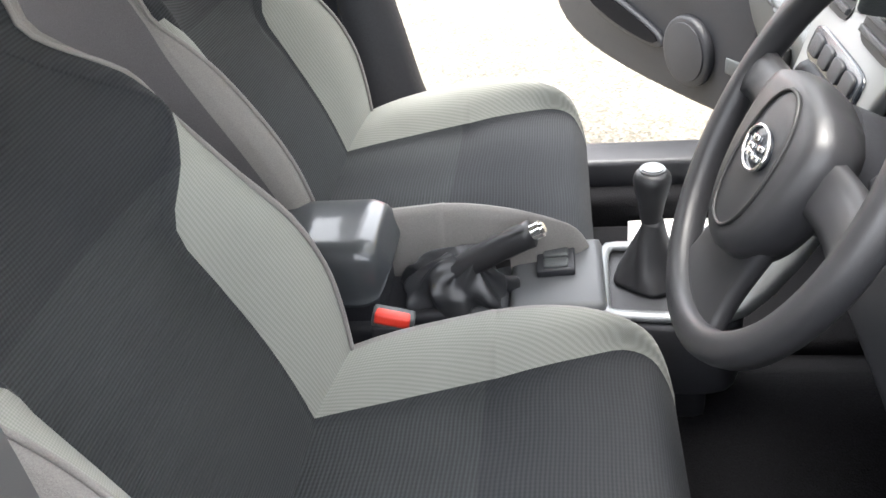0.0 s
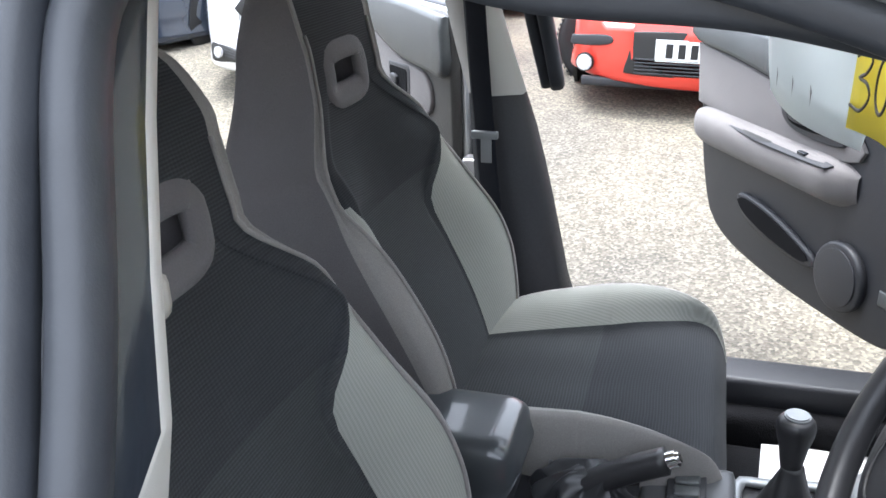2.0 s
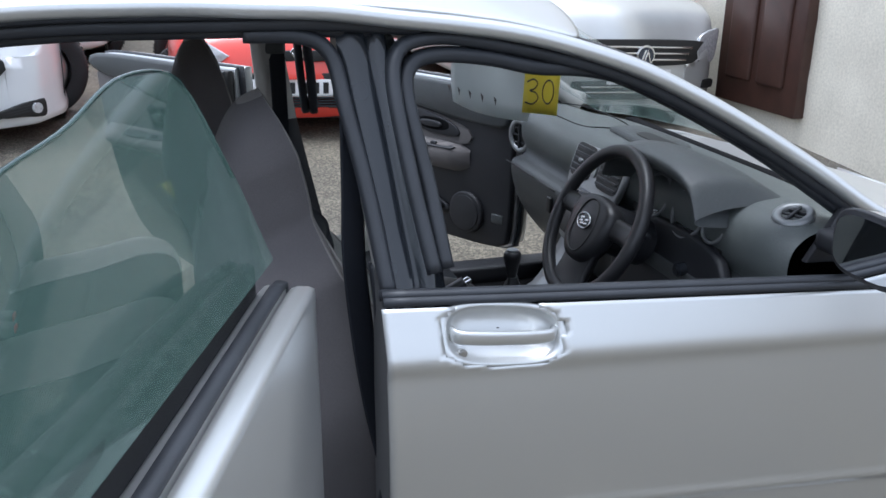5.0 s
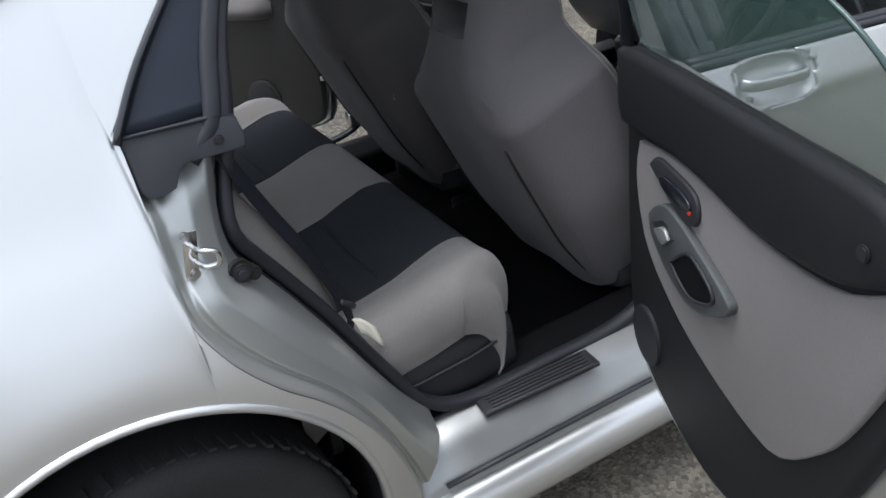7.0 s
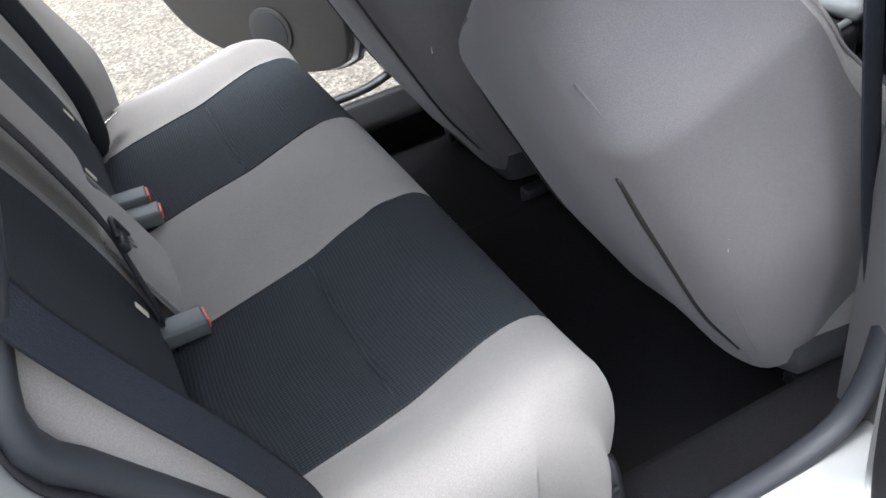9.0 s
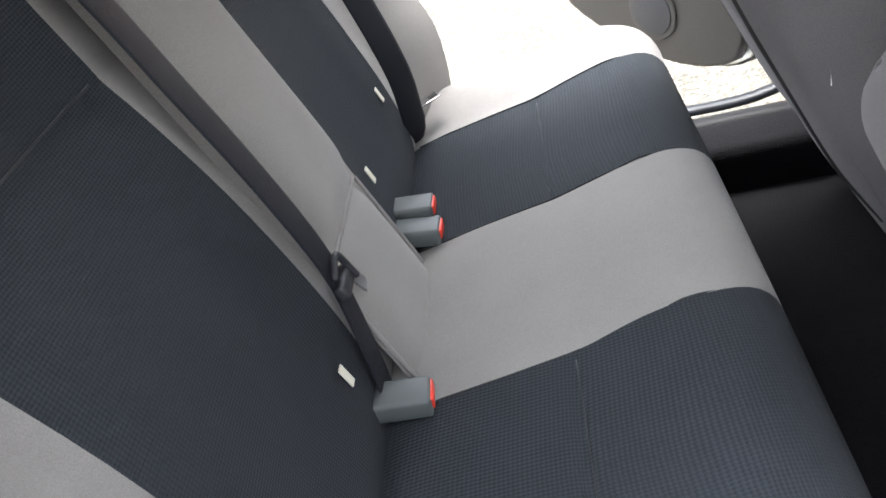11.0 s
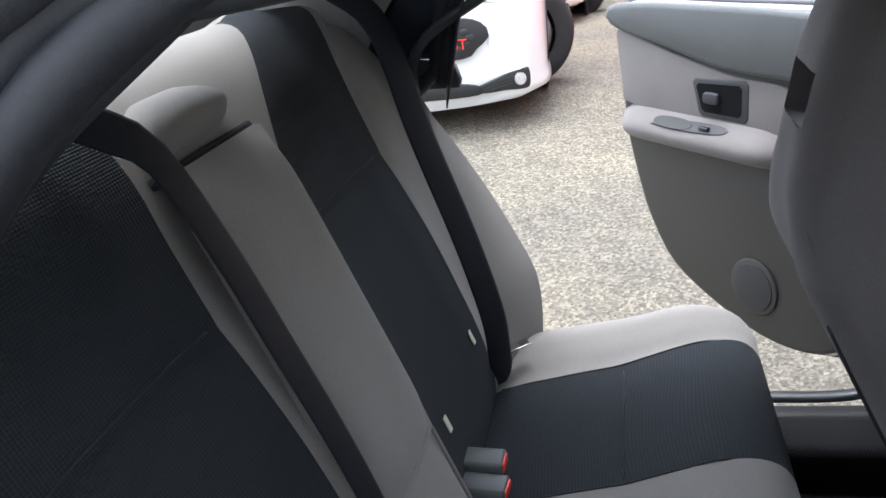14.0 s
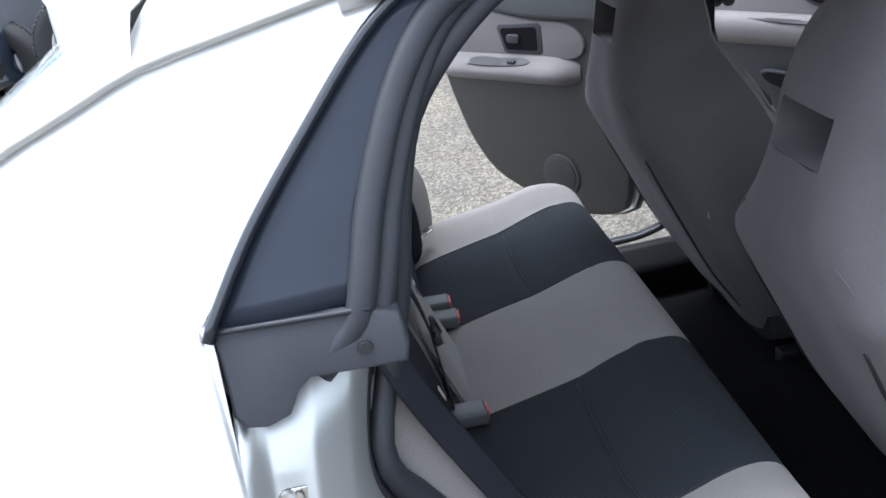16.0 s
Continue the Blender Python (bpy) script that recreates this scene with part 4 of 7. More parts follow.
box("cushion_riser", (0.03, 1.2, 0.16), (0.70, 0, 0.33), CARPET_AND_HOLLOW, BENCH, bev=0.01)

# backrest
ra = radians(19)
bup, bfw = np.array([-math.sin(ra), 0, math.cos(ra)]), np.array([math.cos(ra), 0, math.sin(ra)])
b0 = np.array([0.258, 0, 0.53])


def tall(h):
    """Height up the backrest."""
    return float(np.interp(h, [-0.1, 0.0, 0.125, 0.405, 0.546, 0.68, 0.72], [-0.1, 0.0, 0.163, 0.492, 0.652, 0.79, 0.83]))


HB = [-0.10, -0.03, 0.03, 0.10, 0.18, 0.27, 0.36, 0.405, 0.42, 0.49, 0.56, 0.62, 0.66, 0.68, 0.675, 0.63]
DB = [-0.02, -0.01, 0.015, 0.028, 0.032, 0.030, 0.02, 0.012, 0.012, 0.01, 0.008, 0.0, -0.02, -0.05, -0.10, -0.14]
bb = [(-0.66, "gl"), (-0.500, "bl"), (-0.140, "gm"), (0.150, "br"), (0.495, "gr"), (0.68, None)]
YB = []
for (y0, k), (y1, _) in zip(bb, bb[1:]):
    YB += [(y0 + (y1 - y0) * t / 6, k) for t in range(6)]
YB.append((0.68, "gr"))
rings = []
for k, (h, d) in enumerate(zip(HB, DB)):
    row = []
    for y, kk in YB:
        e = max(0, abs(y) - 0.52) / 0.12
        dip = -0.014 * math.exp(-((abs(y) - 0.30) / 0.12) ** 4) * (0.05 < h < 0.55)
        top = h - (0.05 * max(0, (abs(y) - 0.40) / 0.24) ** 2 if h > 0.5 else 0) + (0.012 * math.exp(-((abs(y) - 0.30) / 0.12) ** 2) if h > 0.55 else 0)
        yy = y
        if 0.44 < abs(y) < 0.53:
            yy = y + math.copysign(np.interp(h, [0.0, 0.40, 0.50, 0.56, 0.62, 0.66], [0.012, -0.012, -0.02, -0.03, -0.06, -0.10]), y)
        elif 0.145 < y < 0.44:
            yy = y + np.interp(h, [0.42, 0.50, 0.56, 0.62, 0.66], [0, 0.03, 0.07, 0.12, 0.16]) * (0.495 - y) / 0.345
        elif -0.145 < y < -0.135:
            yy = y + np.interp(h, [0.45, 0.60, 0.66], [0.0, 0.01, -0.03])
        row.append(b0 + bup * tall(top) + bfw * (d + dip + np.interp(e, [0, 0.4, 1.0, 1.4], [0, 0.02, 0.075, 0.10]) * np.interp(h, [0.0, 0.1, 0.45, 0.62], [0.8, 1, 0.6, 0.2])) + np.array([0, yy, 0]))
    rings.append(row)
bt = {"gl": ("backrest_outer", GREY_CLOTH, "grey cloth outer part of the backrest"), "gr": ("backrest_outer", GREY_CLOTH, ""), "topl": ("backrest_top", GREY_CLOTH, "grey cloth top of the backrest"), "topr": ("backrest_top", GREY_CLOTH, ""), "gm": ("backrest_middle", GREY_CLOTH, ""), "bl": ("backrest_panel", BENCH_BLACK, "dark ribbed cloth panel"), "br": ("backrest_panel", BENCH_BLACK, "dark ribbed cloth panel"), "blu": ("backrest_upper_panel", BENCH_BLACK, "black cloth upper panel"), "bru": ("backrest_upper_panel", BENCH_BLACK, "black cloth upper panel")}
loft(rings, (bt, lambda i, j: (YB[j][1] if i < 7 or YB[j][1][0] != "b" else (YB[j][1] + "u" if i < (11 if YB[j][1] == "bl" else 13) else "top" + YB[j][1][1]))), BENCH, closed=False, caps=False)
for j, s in ((0, -1), (-1, 1)):
    side = [[rings[k][j] - bfw * a + np.array([0, s * b, 0]) for a, b in ((0, 0), (0.012, 0.012), (0.035, 0.020), (0.07, 0.022), (0.12, 0.018))] for k in range(len(rings) - 2)]
    sheet("backrest_side", side, GREY_CLOTH, BENCH, "grey cloth side of the backrest", sub=1)
def on_seat(y, h, lift=0.036):
    return tuple(b0 + bup * tall(h) + bfw * lift + np.array([0, y, 0]))


for s in (-1, 1):
    line = [on_seat(s * y, 0.412, 0.0128 - 0.014 * math.exp(-((y - 0.30) / 0.12) ** 4)) for y in np.linspace(0.16, 0.47, 12)]
    sweep("panel_seam", line, 0.0014, 0.0014, BLACK_CLOTH, BENCH, side=tuple(bfw), n=24, m=6)
# padded fold-down armrest in the middle with a pillow above it
arm = []
for h in np.linspace(0.125, 0.546, 12):
    e = 0.5 - abs((h - 0.125) / 0.421 - 0.5)
    f = 1 - math.exp(-e * 26)
    arm.append([b0 + bup * tall(h) + bfw * (0.030 + 0.035 * f * (1 - abs(u) ** 5)) + np.array([0, 0.128 * u + 0.010 - 0.012 * (h - 0.3), 0]) for u in np.linspace(-1, 1, 11)])
sheet("armrest", arm, GREY_CLOTH, BENCH, "padded grey fold-down armrest", sub=2)
pil = []
for h in np.linspace(0.556, 0.628, 7):
    e = 0.5 - abs((h - 0.556) / 0.072 - 0.5)
    f = (2 * e) ** 0.35
    pil.append([b0 + bup * tall(h) + bfw * (-0.012 + 0.068 * f * (1 - abs(u) ** 4)) + np.array([0, (0.116 - 0.05 * (h > 0.60) * (h - 0.60) / 0.025) * u - 0.006, 0]) for u in np.linspace(-1, 1, 11)])
flap = []
for h in np.linspace(-0.04, 0.132, 8):
    e = max(0.0, (h - 0.07) / 0.062)
    flap.append([b0 + bup * tall(h) + bfw * (0.030 + 0.020 * (1 - e ** 3) * (1 - abs(u) ** 6)) + np.array([0, (0.125 - 0.012 * e ** 2) * u + 0.008, 0]) for u in np.linspace(-1, 1, 11)])
sheet("armrest_flap", flap, GREY_CLOTH, BENCH, "grey cloth flap below the armrest", sub=1)
for sgn in (-1, 1):
    sweep("flap_piping", [on_seat(sgn * 0.122 + 0.008, h) for h in (0.128, 0.09, 0.04, 0.0, -0.03)], 0.0028, 0.0028, GREY_CLOTH, BENCH, side=tuple(bfw), n=16, m=6)
sweep("flap_piping", [on_seat(0.008 + 0.114 * u, 0.131) for u in np.linspace(-1, 1, 7)], 0.0028, 0.0028, GREY_CLOTH, BENCH, side=tuple(bfw), n=16, m=6)
sheet("head_pad", pil, GREY_CLOTH, BENCH, "padded grey pillow over the armrest", sub=1)
# Dark strip laid in for the shade between armrest and pillow
line = [tuple(b0 + bup * tall(0.546) + bfw * 0.018 + np.array([0, y, 0])) for y in np.linspace(-0.118, 0.122, 7)]
sweep("armrest_gap_shade", line, 0.007, 0.006, BLACK_CLOTH, BENCH, "black strip for the shade in the gap above the armrest", side=tuple(bfw), n=12, m=8)


# ---- doors ----
def door_axes(hinge, theta, s):
    a = radians(theta)
    d, n = Vector((-math.cos(a), s * math.sin(a), 0)), Vector((math.sin(a), s * math.cos(a), 0))
    o = Vector((hinge[0], hinge[1], 0))

    def inside(depth=0.0):
        m = Matrix.Identity(4)
        m.col[0][:3], m.col[1][:3], m.col[2][:3], m.col[3][:3] = d, (0, 0, 1), -n, o - n * depth
        return m

    return inside, (lambda u, w, z: tuple(o + d * u + n * w + Vector((0, 0, z))))


def blob(name, rows, material, parent, label=""):
    return sheet(name, rows, material, parent, label, sub=1)


def rounded(pts, n=48):
    p = list(pts)
    return [tuple(q) for q in smooth_line(p + [p[0]], n + 1)[:-1]]


def open_door(name, label, hinge, theta, s, trim, shell, grey, pad, glass=None, frame_=None, card=None):
    inside, at = door_axes(hinge, theta, s)
    door = new(name)
    door.parent = CAR
    tagged(door, label)
    plate("door_shell", rounded(shell, 60), 0.040, inside(-0.10), SILVER, door, "silver painted door skin", bev=0.012)
    plate("door_inner", rounded(frame_ or shell, 60), 0.035, inside(-0.055), SILVER, door, bev=0.006)
    rim = [at(u, 0.045, z) for u, z in rounded([(0.5 + (u - 0.5) * 1.012, z) for u, z in shell], 60)]
    sweep("door_seal", rim, 0.007, 0.012, RUBBER, door, side=at(0, 1, 0), m=8, closed=True, smooth=False)
    plate("trim_panel", rounded(trim, 60), 0.03, inside(-0.022), card or (BLACK_PLASTIC if glass is None else DOOR_BLACK), door, "dark plastic door card", bev=0.012)
    plate("cloth_insert", rounded(grey, 50), 0.012, inside(0.006), DOOR_CLOTH, door, "grey cloth door insert", bev=0.004)
    plate("upper_pad", rounded(pad, 50), 0.030, inside(0.0), (SOFT_BLACK if glass is None else DOOR_BLACK), door, "black padded upper door trim", bev=0.014)
    if glass:
        lean = lambda z: 0.03 - 0.33 * (z - 1.08)  # noqa: E731
        v = [at(u, lean(z), z) for u, z in glass]
        thicken(raw("door_glass", v, [tuple(range(len(v)))], DOOR_GLASS, door, "green tinted frameless door glass", smooth=False), 0.004)
        sweep("glass_edge", v[1:], 0.0025, 0.003, mat_edge, door, side=at(0, 1, 0), n=40, m=6)
    return door, inside, at


mat_edge = mat("glass_edge", (0.03, 0.06, 0.055), 0.15, tint=0.05)

# rear door, driver side, frameless glass wound up
RT = [(0.10, 1.08), (0.098, 0.86), (0.11, 0.60), (0.15, 0.51), (0.20, 0.465), (0.31, 0.43), (0.43, 0.42), (0.53, 0.44), (0.64, 0.51), (0.76, 0.66), (0.82, 0.80), (0.85, 0.89), (0.86, 0.99), (0.85, 1.06), (0.79, 1.12), (0.53, 1.11), (0.2, 1.09)]
RS = [(0.06, 1.03), (0.06, 0.75), (0.07, 0.50), (0.12, 0.41), (0.25, 0.37), (0.45, 0.365), (0.58, 0.40), (0.70, 0.49), (0.82, 0.64), (0.88, 0.79), (0.925, 0.90), (0.93, 0.99), (0.895, 1.045), (0.80, 1.05), (0.5, 1.045), (0.1, 1.035)]
RG = [(0.18, 0.945), (0.165, 0.87), (0.21, 0.76), (0.32, 0.695), (0.44, 0.665), (0.57, 0.655), (0.66, 0.67), (0.74, 0.75), (0.79, 0.83), (0.845, 0.97), (0.835, 1.045), (0.73, 0.99), (0.57, 0.965), (0.41, 0.97), (0.30, 0.965)]
RP = [(0.105, 1.085), (0.2, 1.098), (0.53, 1.12), (0.78, 1.135), (0.835, 1.10), (0.835, 1.06), (0.73, 1.005), (0.57, 0.98), (0.41, 0.985), (0.30, 0.98), (0.18, 0.965), (0.11, 0.97)]
GL = [(0.06, 1.07), (0.075, 1.20), (0.11, 1.32), (0.16, 1.36), (0.30, 1.372), (0.45, 1.348), (0.58, 1.338), (0.69, 1.318), (0.77, 1.275), (0.83, 1.20), (0.875, 1.10)]
RI = [(0.06, 1.03), (0.06, 0.75), (0.07, 0.50), (0.12, 0.41), (0.25, 0.37), (0.45, 0.365), (0.58, 0.40), (0.69, 0.50), (0.79, 0.65), (0.855, 0.80), (0.87, 0.90), (0.872, 1.0), (0.85, 1.05), (0.80, 1.055), (0.5, 1.045), (0.1, 1.035)]
rr, inside, at = open_door("rear_door", "open silver rear door with grey cloth insert and glass up", (0.885, -0.80), 70.7, -1, RT, RS, RG, RP, GL, RI)


def door_fittings(door, inside, at, bezel, pull, hole, switch):
    plate("handle_bezel", rounded(bezel, 30), 0.010, inside(0.015), BLACK_PLASTIC, door, "black inner handle surround", bev=0.004)
    cx, cz = np.mean([p[0] for p in bezel]), np.mean([p[1] for p in bezel])
    w = max(p[0] for p in bezel) - min(p[0] for p in bezel)
    plate("inner_handle", [(cx + x * w * 0.9, cz + y) for x, y in oval(0.34, 0.014)], 0.006, inside(0.024), GLOSS_BLACK, door, "black inner door handle", bev=0.002)
    plate("lock_knob", [(cx + w * 0.28 + x, cz - 0.008 + y) for x, y in oval(0.005, 0.004)], 0.003, inside(0.026), RED, door, bev=0.001)
    plate("pull_panel", rounded(pull, 60), 0.018, inside(0.014), SOFT_BLACK, door, "dark grey pull and switch panel", bev=0.003)
    # No real hollow: a flat plate whose near-black colour is its shade
    plate("pull_recess_shade", rounded(hole, 30), 0.003, inside(0.0305), CARPET_AND_HOLLOW, door, "flat black plate for the shaded grip recess", bev=0)
    sweep("recess_rim", [at(u, -0.034, z) for u, z in rounded(hole, 30)], 0.003, 0.003, BLACK_PLASTIC, door, side=at(0, 1, 0), m=6, closed=True, smooth=False)
    plate("switch_well", switch, 0.002, inside(0.0325), INK, door, bev=0)
    uc, zc = np.mean([p[0] for p in switch]), np.mean([p[1] for p in switch])
    plate("window_switch", [(uc + (u - uc) * 0.7 + 0.004, zc + (z - zc) * 0.75 - 0.003) for u, z in switch], 0.008, inside(0.033), SILVER_TRIM, door, "grey window switch", bev=0.003)


door_fittings(rr, inside, at, [(0.235, 0.928), (0.265, 0.952), (0.33, 0.955), (0.395, 0.95), (0.412, 0.925), (0.405, 0.90), (0.37, 0.888), (0.31, 0.90)],
              [(0.25, 0.845), (0.285, 0.878), (0.335, 0.892), (0.43, 0.872), (0.52, 0.845), (0.53, 0.828), (0.50, 0.80), (0.43, 0.765), (0.38, 0.76), (0.31, 0.78), (0.262, 0.81)],
              [(0.345, 0.805), (0.38, 0.838), (0.41, 0.856), (0.44, 0.852), (0.485, 0.835), (0.485, 0.815), (0.45, 0.793), (0.415, 0.782), (0.38, 0.788)],
              [(0.275, 0.842), (0.315, 0.865), (0.335, 0.865), (0.352, 0.85), (0.325, 0.825), (0.30, 0.825)])
disc("trim_screw", 0.010, 0.006, at(0.785, -0.032, 1.075), INK, rr, rot=(90, 0, 70.7))
# speaker grille low at the front of the card
disc("speaker_grille", 0.06, 0.010, at(0.20, -0.010, 0.55), BLACK_PLASTIC, rr, "black round speaker grille", rot=(90, 0, 70.7))
# shut face: latch, bolts, rubber plug
shut = door_axes((0.885, -0.80), 70.7, -1)[1]
ins_, out_ = smooth_line([(0.85, 1.06), (0.862, 0.98), (0.866, 0.92), (0.866, 0.86), (0.85, 0.79), (0.79, 0.65)], 16), smooth_line([(0.90, 1.05), (0.945, 1.0), (0.96, 0.94), (0.955, 0.87), (0.91, 0.79), (0.82, 0.64)], 16)
face_w = lambda f: 0.022 + 0.062 * f ** 1.3  # noqa: E731
sheet("shut_face", [[shut(p[0] + (q[0] - p[0]) * f, face_w(f), p[1] + (q[1] - p[1]) * f) for f in np.linspace(0, 1, 7)] for p, q in zip(ins_, out_)], SILVER, rr, "silver painted shut face of the door", t=0.003)
rim = smooth_line([(0.77, 1.075), (0.86, 1.068), (0.915, 1.05), (0.955, 1.015), (0.978, 0.94), (0.965, 0.86), (0.91, 0.77), (0.82, 0.62), (0.70, 0.47)], 40)
sweep("shut_seal", [shut(u, 0.078, z) for u, z in rim], 0.010, 0.013, TRIM_BLACK, rr, "black rubber seal down the door edge", side=shut(0, 1, 0), m=10, smooth=False)
plate("corner_cap", rounded([(0.765, 1.095), (0.80, 1.13), (0.84, 1.115), (0.89, 1.09), (0.93, 1.062), (0.90, 1.035), (0.865, 1.028), (0.815, 1.025), (0.78, 1.05)], 40), 0.030, inside(-0.035), TRIM_BLACK, rr, "black moulded cap over the door corner", bev=0.008)
turn = -19.3 - 35
disc("cap_button", 0.012, 0.008, shut(0.875, 0.003, 1.068), BLACK_PLASTIC, rr, rot=(90, 0, turn + 35))
disc("rubber_plug", 0.015, 0.016, shut(0.872, 0.028, 0.99), TRIM_BLACK, rr, "black rubber plug", rot=(90, 0, turn), bev=0.004)
disc("access_hole", 0.026, 0.012, shut(0.875, 0.030, 0.94), INK, rr, "round black access hole", rot=(90, 0, turn))
disc("hole_ring", 0.031, 0.008, shut(0.876, 0.032, 0.94), SILVER_TRIM, rr, rot=(90, 0, turn))
sweep("latch", [shut(0.868, 0.020, 0.895), shut(0.878, 0.028, 0.875), shut(0.895, 0.036, 0.868), shut(0.915, 0.050, 0.888), shut(0.945, 0.070, 0.905)], 0.010, 0.006, INK, rr, "black slot of the door latch", side=shut(0, 1, 0), n=20, m=8)
sweep("latch_plate", [shut(0.885, 0.034, 0.858), shut(0.905, 0.046, 0.872), shut(0.94, 0.068, 0.893)], 0.006, 0.006, STEEL, rr, "steel latch plate", side=shut(0, 1, 0), n=12, m=8)
for u, z in ((0.905, 0.922), (0.895, 0.845), (0.93, 0.868), (0.868, 0.85)):
    f = (u - 0.866) / 0.09
    disc("bolt", 0.009, 0.010, shut(u, face_w(max(0.02, f)) - 0.002, z), CHROME, rr, rot=(90, 0, turn), bev=0.003)

# front door, passenger side
FT = [(0.04, 0.99), (0.035, 0.70), (0.05, 0.43), (0.10, 0.385), (0.30, 0.375), (0.53, 0.378), (0.73, 0.40), (0.85, 0.45), (0.90, 0.54), (0.93, 0.63), (0.945, 0.72), (0.96, 0.80), (0.975, 0.91), (0.975, 0.99), (0.5, 1.0)]
FG = [(0.955, 0.77), (0.972, 0.92), (0.965, 0.935), (0.77, 0.915), (0.55, 0.885), (0.35, 0.855), (0.24, 0.82), (0.26, 0.77), (0.5, 0.755), (0.75, 0.755)]
FP = [(0.045, 0.99), (0.5, 1.005), (0.975, 1.0), (0.978, 0.945), (0.77, 0.925), (0.55, 0.895), (0.35, 0.87), (0.2, 0.86), (0.05, 0.87)]
FS = [(0.5 + (u - 0.5) * 1.02, 0.69 + (z - 0.69) * 1.02) for u, z in FT]
fl, inside, at = open_door("front_door", "open silver front door with grey and black card", (1.97, 0.80), 60, 1, FT, FS, FG, FP)
DOORS = [(fl, inside, at, 0.955, 0.24, 0.715, [(0.72, 0.735), (0.70, 0.765), (0.55, 0.765), (0.32, 0.755), (0.29, 0.74), (0.32, 0.728), (0.55, 0.722)], [(0.545, 0.865), (0.50, 0.875), (0.40, 0.862), (0.31, 0.835), (0.29, 0.80), (0.36, 0.79), (0.47, 0.795), (0.53, 0.82)], (0.25, 0.50, 0.085), True)]

# rear door, passenger side
LT = [(0.085, 1.1), (0.08, 0.8), (0.085, 0.46), (0.135, 0.37), (0.305, 0.345), (0.495, 0.39), (0.625, 0.45), (0.705, 0.55), (0.745, 0.64), (0.78, 0.75), (0.79, 0.82), (0.795, 0.92), (0.8, 1.04), (0.785, 1.095), (0.395, 1.1)]
LG = [(0.78, 0.86), (0.795, 1.02), (0.785, 1.04), (0.585, 0.995), (0.395, 0.96), (0.245, 0.95), (0.195, 0.9), (0.235, 0.85), (0.445, 0.84), (0.645, 0.84)]
LP = [(0.09, 1.1), (0.395, 1.11), (0.785, 1.105), (0.803, 1.05), (0.585, 1.005), (0.395, 0.97), (0.195, 0.965), (0.09, 0.97)]
LS = [(0.45 + (u - 0.45) * 1.02, 0.75 + (z - 0.75) * 1.02) for u, z in LT]
rl, inside2, at2 = open_door("rear_door", "open silver rear door with brown-grey card", (1.0, 0.80), 52, 1, LT, LS, LG, LP, card=CARD)
DOORS.append((rl, inside2, at2, 0.785, 0.22, 0.80, [(0.63, 0.80), (0.60, 0.82), (0.54, 0.83), (0.42, 0.835), (0.38, 0.82), (0.42, 0.805), (0.54, 0.797)], [(0.505, 0.94), (0.46, 0.95), (0.38, 0.93), (0.36, 0.89), (0.40, 0.865), (0.47, 0.87), (0.50, 0.89)], (0.335, 0.470, 0.070), False))
